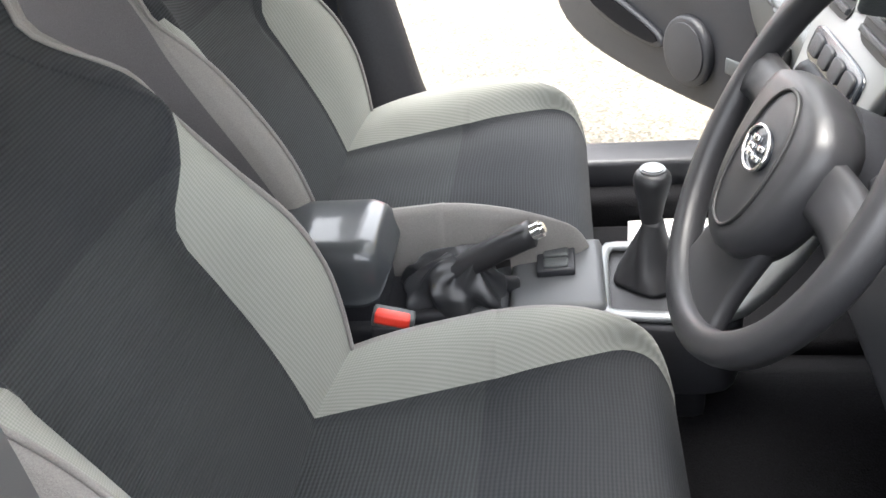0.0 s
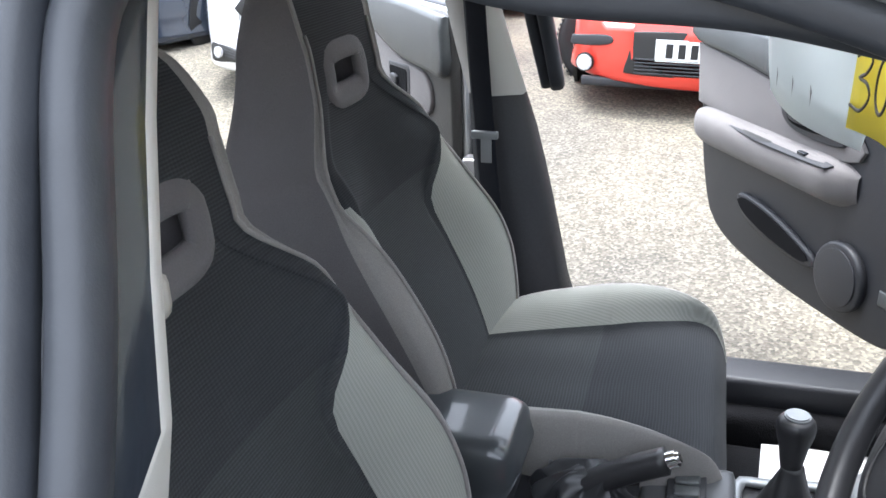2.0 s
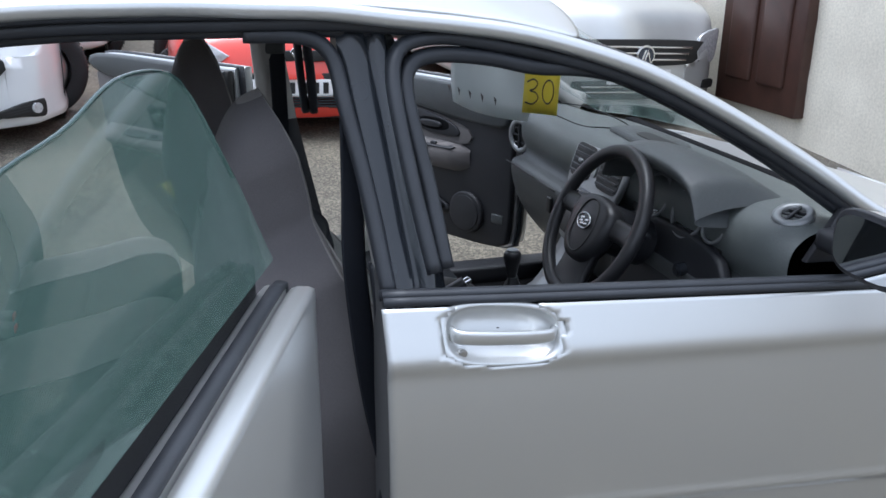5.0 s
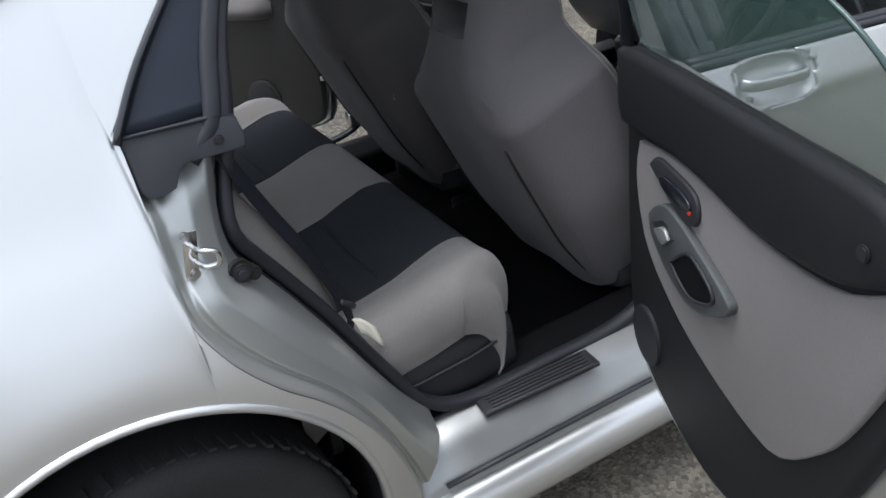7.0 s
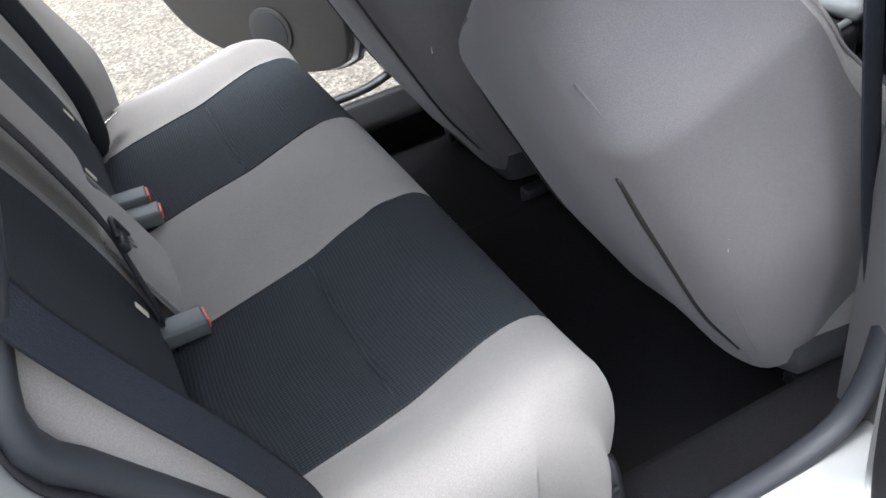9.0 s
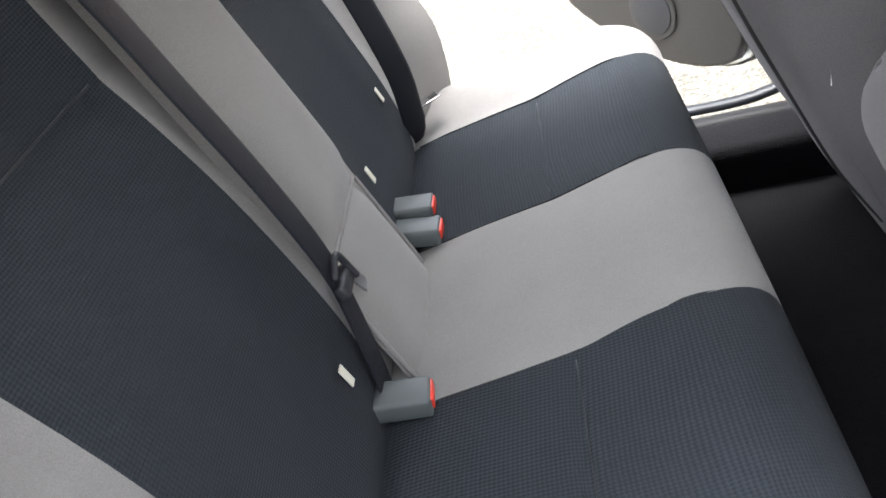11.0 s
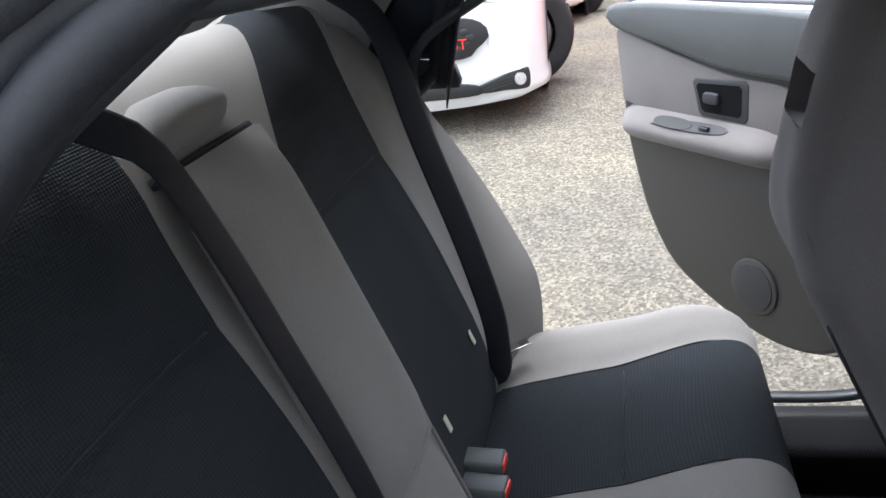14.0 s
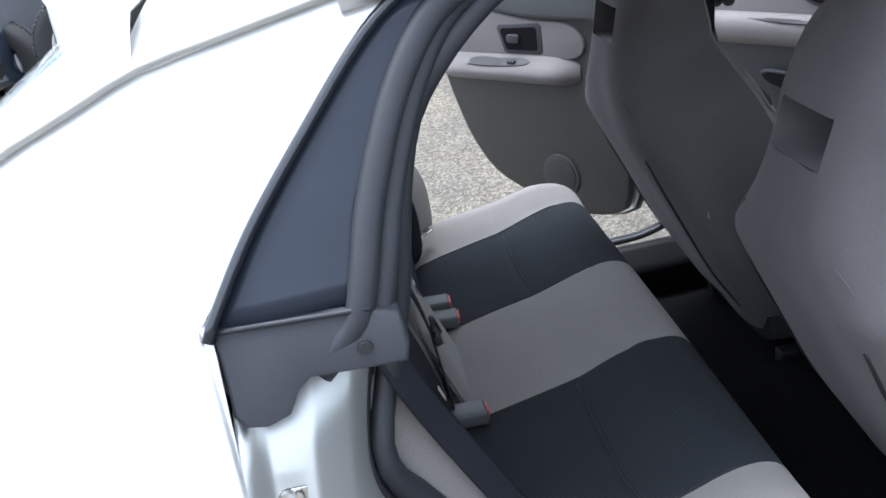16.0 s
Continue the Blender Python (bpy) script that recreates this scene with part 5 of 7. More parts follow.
for door, ins, pt, s1, s0, z0, switch, bezel, spk, pocket in DOORS:
    # armrest bulging out of the card
    rows = []
    for u in np.linspace(s0, s1, 14):
        e = min(1, (u - s0) / 0.06 + 0.02, (s1 - u) / 0.05 + 0.05)
        e = math.sqrt(max(0, e))
        rows.append([pt(u, -0.006 - w * e, z0 + z * (0.5 + 0.5 * e)) for w, z in (((0, 0.055), (0.02, 0.052), (0.045, 0.046), (0.058, 0.030), (0.06, 0.0), (0.052, -0.030), (0.03, -0.050), (0, -0.065)) if pocket else ((0, 0.060), (0.02, 0.050), (0.042, 0.034), (0.056, 0.016), (0.058, -0.002), (0.048, -0.018), (0.03, -0.028), (0, -0.038)))])
    blob("armrest", rows, DOOR_CLOTH, door, "grey cloth armrest")
    th = 60 if pocket else 52
    m = ins(0.02)
    mm = m @ Matrix.Translation((0, z0 + (0.048 if pocket else 0.050), 0)) @ Matrix.Rotation(radians(-68 if pocket else -52), 4, "X")
    plate("switch_panel", rounded([(u, (z - np.mean([q[1] for q in switch])) * 0.9 - 0.028) for u, z in switch], 30), 0.006, mm, BLACK_PLASTIC, door, "black switch panel", bev=0.002)
    uc = np.mean([q[0] for q in switch])
    wide = max(q[0] for q in switch) - min(q[0] for q in switch)
    # Flat black oval stands for the shade in the grip
    plate("grip_hole_shade", [(uc + wide * 0.22 + x, -0.028 + y) for x, y in oval(0.065, 0.016)], 0.002, mm @ Matrix.Translation((0, 0, 0.005)), INK, door, bev=0)
    box("window_switch", (0.03, 0.012, 0.008), mm @ Vector((uc - wide * 0.22, -0.028, 0.009)), GLOSS_BLACK, door, bev=0.002, rot=(0, 0, 180 - th))
    bx, bz = np.mean([p[0] for p in bezel]), np.mean([p[1] for p in bezel])
    trap = [(0.088, 0.048), (-0.068, 0.040), (-0.078, 0.030), (-0.058, -0.040), (-0.046, -0.048), (0.085, -0.048), (0.095, -0.038), (0.098, 0.038)]
    plate("handle_bezel", rounded(bezel, 40) if pocket else [(bx - x, bz + z) for x, z in trap], 0.014 if pocket else 0.008, ins(0.012), BLACK_PLASTIC, door, "black inner handle surround", bev=0.004)
    # Flat plate, near black for the shade inside the handle recess
    plate("handle_recess_shade", [(bx + x, bz + y) for x, y in oval(0.085, 0.024, 32, 2.5)] if pocket else [(bx - x * 0.80, bz + z * 0.74) for x, z in trap], 0.002, ins(0.025 if pocket else 0.0195), CARPET_AND_HOLLOW, door, "flat black plate for the shaded handle recess", bev=0)
    plate("inner_handle", [(bx + 0.01 + x, bz + y) for x, y in oval(0.06 if pocket else 0.024, 0.013 if pocket else 0.014, 28, 2.5 if pocket else 4)], 0.010, ins(0.026 if pocket else 0.021), BLACK_PLASTIC, door, "black inner door handle", bev=0.004)
    u, z, r = spk
    plate("speaker_housing", [(u + x, z + y) for x, y in oval(r, r, 36, 2)], 0.022 if pocket else 0.008, ins(0.006), BLACK_PLASTIC if pocket else CARD, door, "round speaker housing", bev=0.008 if pocket else 0.003)
    plate("speaker_grille", [(u + x, z + y) for x, y in oval(r * 0.82, r * 0.82, 36, 2)], 0.004, ins(0.028 if pocket else 0.0125), BLACK_PLASTIC, door, "fine black speaker grille", bev=0.001)
    if pocket:
        plate("map_pocket", rounded([(0.70, 0.56), (0.66, 0.575), (0.52, 0.56), (0.36, 0.515), (0.34, 0.485), (0.40, 0.475), (0.55, 0.485), (0.66, 0.515)], 40), 0.02, ins(0.004), BLACK_PLASTIC, door, "black map pocket", bev=0.008)
        # The pocket is closed; this near-black plate paints the shade in its mouth
        plate("pocket_mouth_shade", rounded([(0.685, 0.552), (0.65, 0.564), (0.52, 0.55), (0.375, 0.512), (0.365, 0.492), (0.42, 0.488), (0.54, 0.500), (0.65, 0.526)], 40), 0.003, ins(0.0255), CARPET_AND_HOLLOW, door, "flat black plate for the shaded map pocket mouth", bev=0)
        box("hinge_cover", (0.06, 0.02, 0.04), pt(0.10, 0.0, 0.50), SOFT_BLACK, door, bev=0.006, rot=(0, 0, 120))
# metal hinge side and door stay on the passenger rear jamb
box("door_stay", (0.10, 0.03, 0.02), (0.98, 0.84, 0.55), STEEL, CAR, bev=0.004, rot=(0, 0, 128))
for z_ in (0.40, 0.78):
    box("hinge", (0.06, 0.05, 0.05), (1.02, 0.79, z_), STEEL, CAR, bev=0.008)

# closed front door, driver side, window down
fr = new("front_door")
fr.parent = CAR
tagged(fr, "closed silver front door with window wound down")


def panel_y(x, z):
    """Outer skin: a fine crease low down and a flat shoulder leaning in up to the waist."""
    crease, up, top = np.interp(x, [1.07, 2.27], [0.555, 0.44]), np.interp(x, [1.07, 2.27], [0.85, 0.775]), belt(x)
    y = side_y(z) + 0.005 * math.exp(-((z - crease - 0.006) / 0.010) ** 2) - 0.006 / (1 + math.exp((z - crease) / 0.004))
    y0, y1 = side_y(up) + 0.014, side_y(top)
    flat = y0 + (y1 - y0) * (z - up) / (top - up)
    f = 1 / (1 + math.exp(-(z - up) / 0.006))
    return -(y * (1 - f) + flat * f)


HX, HZ = 1.283, 0.884


def in_dish(x, z):
    u, w = (x - HX) / 0.110, (z - HZ + 0.11 * (x - HX)) / 0.0495
    return abs(u) ** 3 + abs(w) ** 3 < 1


edge = lambda z: np.interp(z, [0.26, 0.5, 0.75, 0.87, 0.95], [2.235, 2.25, 2.245, 2.19, 2.15]) # noqa: E731
grid = []
for k in np.linspace(0, 1, 80):
    row = []
    for z_ in np.linspace(0, 1, 90):
        z0 = 0.262
        x = 1.075 + k * (edge(z0 + z_ * 0.66) - 1.075)
        z = z0 + z_ * (belt(x) - 0.02 - z0)
        row.append((x, panel_y(x, z), z))
    grid.append(row)
sheet("door_skin", grid, SILVER, fr, "silver painted outer door skin", t=-0.006, drop=lambda c: in_dish(c[0], c[2]))
for dz, dy, r in ((-0.010, 0.0, 0.008), (-0.002, 0.010, 0.008), (-0.010, 0.026, 0.008)):
    sweep("belt_strip", [(x, -(side_y(belt(x)) - dy), belt(x) + dz) for x in np.linspace(1.08, 2.12, 9)], r, 0.012, RUBBER, fr, "black rubber waist strip", n=24, m=8)
grid = [[(x, -(side_y(belt(x)) - 0.040 - 0.05 * min(1, 4 * k)), belt(x) - 0.02 - 0.5 * k) for k in np.linspace(0, 1, 5)] for x in np.linspace(1.2, 2.1, 10)]
sheet("door_card", grid, SOFT_BLACK, fr, "black inner door card", t=0.02)
# outer handle over its sunk oval dish
rows = []
for f, d in ((1.0, -0.001), (0.985, 0.0028), (0.93, 0.0034), (0.88, 0.0030), (0.85, 0.0), (0.80, -0.010), (0.70, -0.020), (0.50, -0.028), (0.25, -0.031), (0.02, -0.031)):
    row = []
    for x, z in oval(0.118 * f, 0.053 * f, 48, 3) + [(0.118 * f, 0.0)]:
        x, z = HX + x, HZ + z - 0.11 * x
        row.append((x, panel_y(x, z) - d, z))
    rows.append(row)
sheet("handle_dish", rows, SILVER, fr, "silver sunk handle dish")
hy = panel_y(HX, HZ)
line = [(HX + x, hy - w, HZ + 0.002 - 0.11 * x) for x, w in ((-0.092, -0.008), (-0.088, 0.004), (-0.078, 0.012), (-0.04, 0.016), (0.0, 0.017), (0.04, 0.016), (0.078, 0.011), (0.09, 0.003), (0.094, -0.008))]
sweep("door_handle", line, 0.0125, 0.006, SILVER, fr, "silver pull handle", n=30, m=12)
disc("key_lock", 0.008, 0.010, (HX - 0.075, hy - 0.002, HZ - 0.024), STEEL, fr, rot=(90, 0, 0))
# door mirror
mir = new("door_mirror")
mir.parent = CAR
tagged(mir, "silver and black door mirror")
rows = []
for k in np.linspace(0, 1, 9):
    g = math.cos(k * math.pi / 2) ** 0.55 if k < 1 else 0.05
    rows.append([(1.925 + 0.115 * k, -0.945 + 0.088 * x * g - 0.015 * k, 1.015 + 0.062 * y * g) for x, y in oval(1, 1, 24, 3.2) + [(1.0, 0.0)]])
sheet("mirror_shell", rows, SILVER, mir, "silver mirror shell", sub=1)
plate("mirror_rim", oval(0.090, 0.064, 30, 3.4), 0.014, pose(1.932, -0.945, 1.015, 90, 0, -90), BLACK_PLASTIC, mir, "black mirror rim", bev=0.004)
plate("mirror_glass", oval(0.079, 0.053, 30, 3.4), 0.003, pose(1.9175, -0.945, 1.015, 90, 0, -88), mat("mirror", (0.75, 0.77, 0.8), 0.02, 1.0, tint=0.0), mir, "mirror glass", bev=0)
plate("mirror_sail", [(1.95, 0.92), (2.12, 0.91), (2.09, 0.985), (2.02, 1.03)], 0.02, pose(0, -0.745, 0, 90, 0, 0), BLACK_PLASTIC, mir, "black mirror base", bev=0.005)
box("mirror_arm", (0.06, 0.12, 0.045), (1.99, -0.82, 0.972), BLACK_PLASTIC, mir, bev=0.015)
# wing, bonnet and nose
FX, FZ, FR = 2.53, 0.335, 0.365
def farch(x):
    d = FR * FR - (x - FX) ** 2
    return FZ + math.sqrt(d) if d > 0 else 0.20
for s in (-1, 1):
    grid = []
    for x in np.linspace(2.16, 3.20, 44):
        top = np.interp(x, [2.16, 2.45, 2.67, 3.2], [0.915, 0.852, 0.81, 0.66])
        zl = farch(x) if x > 2.24 else np.interp(x, [2.16, 2.24], [0.90, 0.55])
        if x < 2.26:
            zl = max(zl, np.interp(x, [2.155, 2.19, 2.245, 2.2525], [0.91, 0.86, 0.76, 0.26]))
        zl = min(zl, top - 0.01)
        row = []
        for z in np.linspace(zl, top, 16):
            r = math.hypot(x - FX, z - FZ)
            bulge = 0.03 * math.exp(-((r - FR) / 0.09) ** 2) + 0.012 * math.exp(-((z - 0.75) / 0.04) ** 2)
            row.append((x, s * (side_y(z * 0.98) - 0.005 + bulge - 0.25 * max(0, x - 2.85) ** 2), z))
        grid.append(row)
    sheet("front_wing", grid, SILVER, CAR, "silver front wing", t=0.008)
    a = np.linspace(-0.3, math.pi + 0.3, 24)
    sheet("arch_liner", [[(FX + FR * math.cos(t) * 0.99, s * y, FZ + FR * math.sin(t) * 0.99) for y in np.linspace(0.5, 0.83, 4)] for t in a], CARPET_AND_HOLLOW, CAR, t=0.006)
    disc("side_lamp", 0.026, 0.014, (2.335, s * 0.884, 0.662), LAMP, CAR, "clear side repeater lamp", rot=(90, 0, 0), bev=0.005)
grid = [[(x, u * np.interp(x, [2.15, 2.6, 3.25], [0.80, 0.78, 0.70]), np.interp(x, [2.15, 2.45, 2.67, 3.0, 3.25], [0.925, 0.862, 0.82, 0.74, 0.64]) + 0.025 * (1 - u * u) - 0.015 * abs(u) ** 8) for u in np.linspace(-1, 1, 17)] for x in np.linspace(2.15, 3.25, 14)]
sheet("bonnet", grid, SILVER, CAR, "silver bonnet", t=0.01, sub=1)
sheet("nose", [[(3.25 + 0.06 * math.sin(3 * (z - 0.2)), y * np.interp(z, [0.2, 0.75], [0.95, 1]), z) for y in np.linspace(-0.70, 0.70, 9)] for z in np.linspace(0.18, 0.66, 7)], SILVER, CAR, t=0.01)


def wheel(at, s, parent, r=0.318, rim=0.222, width=0.205, spokes=5, name="wheel"):
    w = new(name)
    w.parent = parent
    w.matrix_basis = pose(*at, 0, 0, 0 if s < 0 else 180)
    prof = [(rim - 0.01, -0.5), (rim + 0.02, -0.52), (r - 0.03, -0.52), (r - 0.008, -0.44), (r, -0.3), (r, 0.3), (r - 0.008, 0.44), (r - 0.03, 0.52), (rim + 0.02, 0.52), (rim - 0.01, 0.5)]
    ang = np.linspace(0, 2 * np.pi, 65)
    sheet("tyre", [[(q * math.cos(t), y * width, q * math.sin(t)) for q, y in prof] for t in ang], TYRE, w, "black rubber tyre", sub=1)
    for k in range(60):
        t = 2 * math.pi * k / 60
        box("tread_block", (0.014, 0.05, 0.006), ((r + 0.001) * math.cos(t), -0.065, (r + 0.001) * math.sin(t)), TYRE, w, bev=0, rot=(0, 90 - math.degrees(t), 12))
    prof = [(rim, -0.5), (rim - 0.006, -0.5), (rim - 0.02, -0.46), (rim - 0.03, -0.2), (rim - 0.04, 0.4), (0.06, 0.42)]
    sheet("rim", [[(q * math.cos(t), y * width, q * math.sin(t)) for q, y in prof] for t in ang], ALLOY, w, "silver alloy rim", t=0.006)
    for k in range(spokes):
        t = 2 * math.pi * k / spokes + 0.3
        for off in (-0.16, 0.16):
            line = [((0.05 + (rim - 0.07) * f) * math.cos(t + off * (0.55 + 0.45 * f)), (-0.36 - 0.10 * f * (1 - f) * 2) * width, (0.05 + (rim - 0.07) * f) * math.sin(t + off * (0.55 + 0.45 * f))) for f in np.linspace(0, 1, 6)]
            sweep("spoke", line, 0.017, 0.012, ALLOY, w, n=10, m=8)
    disc("brake_disc", 0.14, 0.02, (0, 0.02, 0), STEEL, w, rot=(90, 0, 0))
    disc("hub_cap", 0.055, 0.03, (0, -0.39 * width, 0), ALLOY, w, "alloy hub cap", rot=(90, 0, 0), bev=0.006)
    return w


for s in (-1, 1):
    wheel((-0.09, s * 0.755, 0.318), s, CAR, rim=0.232)
    wheel((FX, s * 0.755, 0.312), s, CAR)

# striker, rubber bump stop on the driver-side rear jamb
box("striker_plate", (0.022, 0.004, 0.075), (0.080, -0.797, 0.945), CHROME, CAR, bev=0.001, rot=(0, 12, 14))
sweep("striker", [(0.084, -0.795, 0.958), (0.086, -0.815, 0.960), (0.094, -0.833, 0.962), (0.108, -0.836, 0.957), (0.112, -0.835, 0.945), (0.108, -0.833, 0.934), (0.092, -0.822, 0.930), (0.084, -0.798, 0.930)], 0.0042, 0.0042, CHROME, CAR, "bright steel door striker", n=32, m=8)
for bz in (0.978, 0.912):
    disc("striker_bolt", 0.008, 0.006, (0.078, -0.801, bz), STEEL, CAR, rot=(90, 0, 14), bev=0.002)
disc("bump_stop", 0.021, 0.022, (0.150, -0.762, 0.868), INK, CAR, "black rubber bump stop", rot=(90, 0, 10), bev=0.006)
disc("bump_stop", 0.012, 0.026, (0.172, -0.755, 0.854), INK, CAR, rot=(90, 0, 10), bev=0.004)
disc("bump_stop_nose", 0.012, 0.012, (0.150, -0.774, 0.868), RUBBER, CAR, rot=(90, 0, 10), bev=0.005)

# ---- dashboard ----
DASH = empty("dashboard", "black moulded dashboard with silver centre panel", "dashboard")
rows = []
for y in np.linspace(-0.74, 0.74, 39):
    e = max(0, abs(y - 0.02) - (0.60 if y > 0 else 0.68)) / 0.12
    back = 0.05 * e * e
    prof = [(2.22, 0.955), (2.14, 0.972), (2.06, 0.982), (1.99, 0.985), (1.945, 0.975), (1.915, 0.95), (1.905, 0.915), (1.91, 0.87), (1.925, 0.835), (1.915, 0.81), (1.885, 0.80), (1.872, 0.785), (1.875, 0.74), (1.90, 0.66), (1.95, 0.58), (2.02, 0.50)]
    rows.append([(x + back, y, z - 0.02 * e * e - 0.03 * (abs(y) / 0.7) ** 4 * (x > 2.1)) for x, z in prof])
loft(rows, ({"top": ("dash_top", DASH_TOP, "soft black dash top"), "low": ("lower_dash", SOFT_BLACK, "black lower dash and glovebox")}, lambda i, j: "top" if j < 8 else "low"), DASH, closed=False, caps=False)
# airbag lid outline, glovebox lines
lid = rounded([(1.96, 0.62), (2.04, 0.64), (2.12, 0.60), (2.13, 0.40), (2.10, 0.26), (2.02, 0.22), (1.965, 0.28), (1.955, 0.45)], 60)
sweep("airbag_seam", [(x, y, np.interp(x, [1.945, 1.99, 2.06, 2.14], [0.9775, 0.988, 0.985, 0.975])) for x, y in lid], 0.0018, 0.002, INK, DASH, side=(0, 0, 1), m=6, closed=True, smooth=False)
sweep("glovebox_gap", [(1.874, 0.70, 0.782), (1.868, 0.5, 0.787), (1.868, 0.27, 0.787)], 0.003, 0.003, INK, DASH, n=12, m=6)
box("glovebox_latch", (0.012, 0.03, 0.05), (1.868, 0.30, 0.735), INK, DASH, bev=0.004)


def round_vent(at, rot, r=0.052):
    v = new("air_vent")
    v.parent = DASH
    v.matrix_basis = pose(*at, *rot)
    ring = [(r * math.cos(t), r * math.sin(t), 0) for t in np.linspace(0, 2 * np.pi, 33)[:-1]]
    sweep("vent_ring", ring, 0.010, 0.010, SILVER_TRIM, v, side=(0, 0, 1), m=8, closed=True, smooth=False)
    disc("vent_back", r * 0.95, 0.01, (0, 0, -0.015), INK, v)
    for k in (-0.5, 0, 0.5):
        box("vane", (2 * r * math.sqrt(1 - k * k) * 0.9, 0.006, 0.016), (0, k * r, -0.004), BLACK_PLASTIC, v, bev=0.002)
    box("vane_bar", (0.006, r * 1.7, 0.012), (0, 0, 0.003), BLACK_PLASTIC, v, bev=0.002)
    return v


round_vent((1.925, 0.705, 0.865), (90, 0, -75))
round_vent((1.985, -0.665, 0.985), (20, 0, -70), 0.034)
# raised silver centre panel with two square vents
CP = new("centre_panel")
CP.parent = DASH
tagged(CP, "silver centre panel with vents and switches")
cm = pose(1.893, 0.04, 0.865, 72, 0, -90)
plate("panel_frame", rounded([(-0.155, 0.085), (-0.155, 0.02), (-0.13, -0.06), (-0.10, -0.17), (0.10, -0.17), (0.13, -0.06), (0.155, 0.02), (0.155, 0.085), (0.12, 0.097), (-0.12, 0.097)], 50), 0.02, cm, SILVER_TRIM, CP, "silver plastic centre surround", bev=0.008)
for sx in (-1, 1):
    vm = cm @ Matrix.Translation((sx * 0.082, 0.048, 0.015))
    plate("vent_well", [(x, y) for x, y in oval(0.062, 0.050, 28, 5)], 0.007, vm, INK, CP, "dark square air vent", bev=0)
    for k in range(5):
        plate("vent_slat", [(-0.055, -0.004 + 0.018 * (k - 2)), (0.055, -0.004 + 0.018 * (k - 2)), (0.055, 0.004 + 0.018 * (k - 2)), (-0.055, 0.004 + 0.018 * (k - 2))], 0.006, vm @ Matrix.Translation((0, 0, 0.006)), BLACK_PLASTIC, CP, bev=0.0015)
    plate("vent_tab", oval(0.012, 0.006, 16), 0.008, vm @ Matrix.Translation((0, 0.0, 0.011)), SILVER_TRIM, CP, bev=0.002)
plate("hazard_switch", oval(0.013, 0.030, 20, 4), 0.006, cm @ Matrix.Translation((0, 0.05, 0.02)), SILVER_TRIM, CP, "small centre switch", bev=0.002)
plate("switch_strip", oval(0.10, 0.024, 30, 5), 0.006, cm @ Matrix.Translation((0, -0.045, 0.018)), GLOSS_BLACK, CP, "black switch row", bev=0.003)
for k in range(4):
    plate("switch", oval(0.018, 0.014, 16, 4), 0.005, cm @ Matrix.Translation((-0.066 + 0.044 * k, -0.045, 0.023)), BLACK_PLASTIC, CP, bev=0.002)
plate("radio", oval(0.092, 0.045, 30, 6), 0.004, cm @ Matrix.Translation((0, -0.118, 0.018)), INK, CP, "black radio slot", bev=0.002)
# hollow tray in the dash top over the vents
plate("dash_tray", rounded([(-0.16, -0.03), (0.13, -0.05), (0.16, 0.0), (0.12, 0.07), (-0.10, 0.075), (-0.16, 0.03)], 40), 0.03, pose(2.03, 0.03, 0.972, 0, 0, -90), SOFT_BLACK, DASH, "raised dash-top storage lid", bev=0.014)
plate("tray_mouth", oval(0.10, 0.024, 24, 4), 0.002, pose(2.035, -0.03, 1.0025, 0, 0, -90), INK, DASH, bev=0)
# instrument hood
rows = []
for k, y in enumerate(np.linspace(-0.56, -0.12, 15)):
    u = (y + 0.34) / 0.22
    hgt = math.sqrt(max(0.0, 1 - abs(u) ** 3.0))
    rows.append([(2.10, y, 0.96), (2.00, y, 0.975 + 0.055 * hgt), (1.90, y, 0.975 + 0.085 * hgt), (1.835, y, 0.96 + 0.095 * hgt), (1.822, y, 0.95 + 0.092 * hgt), (1.84, y, 0.94 + 0.075 * hgt), (1.93, y, 0.93 + 0.06 * hgt)])
loft(rows, ({"h": ("instrument_hood", SOFT_BLACK, "black instrument hood")}, lambda i, j: "h"), DASH, closed=False, caps=False)
plate("instrument_face", rounded([(-0.20, -0.06), (-0.20, 0.04), (-0.10, 0.085), (0.10, 0.085), (0.20, 0.04), (0.20, -0.06), (0.08, -0.10), (-0.08, -0.10)], 40), 0.01, pose(1.935, -0.34, 0.915, 70, 0, -90), INK, DASH, "black instrument panel", bev=0.003)
for y, r in ((-0.25, 0.055), (-0.40, 0.062), (-0.505, 0.04)):
    ringm = pose(1.922, y, 0.915, 70, 0, -90)
    pts = [ringm @ Vector((r * math.cos(t), r * math.sin(t), 0.012)) for t in np.linspace(0, 2 * np.pi, 33)[:-1]]
    sweep("dial_ring", [tuple(p) for p in pts], 0.004, 0.004, SILVER_TRIM, DASH, "dial ring", side=(1, 0, 0.4), m=6, closed=True, smooth=False)
    plate("dial_face", oval(r * 0.93, r * 0.93, 28, 2), 0.003, ringm, GLOSS_BLACK, DASH, "dark dial", bev=0)
# lower trim on the driver side with ignition barrel and small knobs
plate("knee_panel", rounded([(-0.22, -0.14), (-0.22, 0.10), (0.20, 0.12), (0.22, -0.10), (0.10, -0.16)], 40), 0.03, pose(1.90, -0.36, 0.74, 82, 0, -90), BLACK_PLASTIC, DASH, "black knee panel", bev=0.01)
disc("ignition_ring", 0.026, 0.02, (1.865, -0.46, 0.735), STEEL, DASH, "silver ignition ring", rot=(0, 82, 0), bev=0.005)
disc("trim_knob", 0.016, 0.03, (1.868, -0.455, 0.80), GLOSS_BLACK, DASH, rot=(0, 82, 0), bev=0.005)

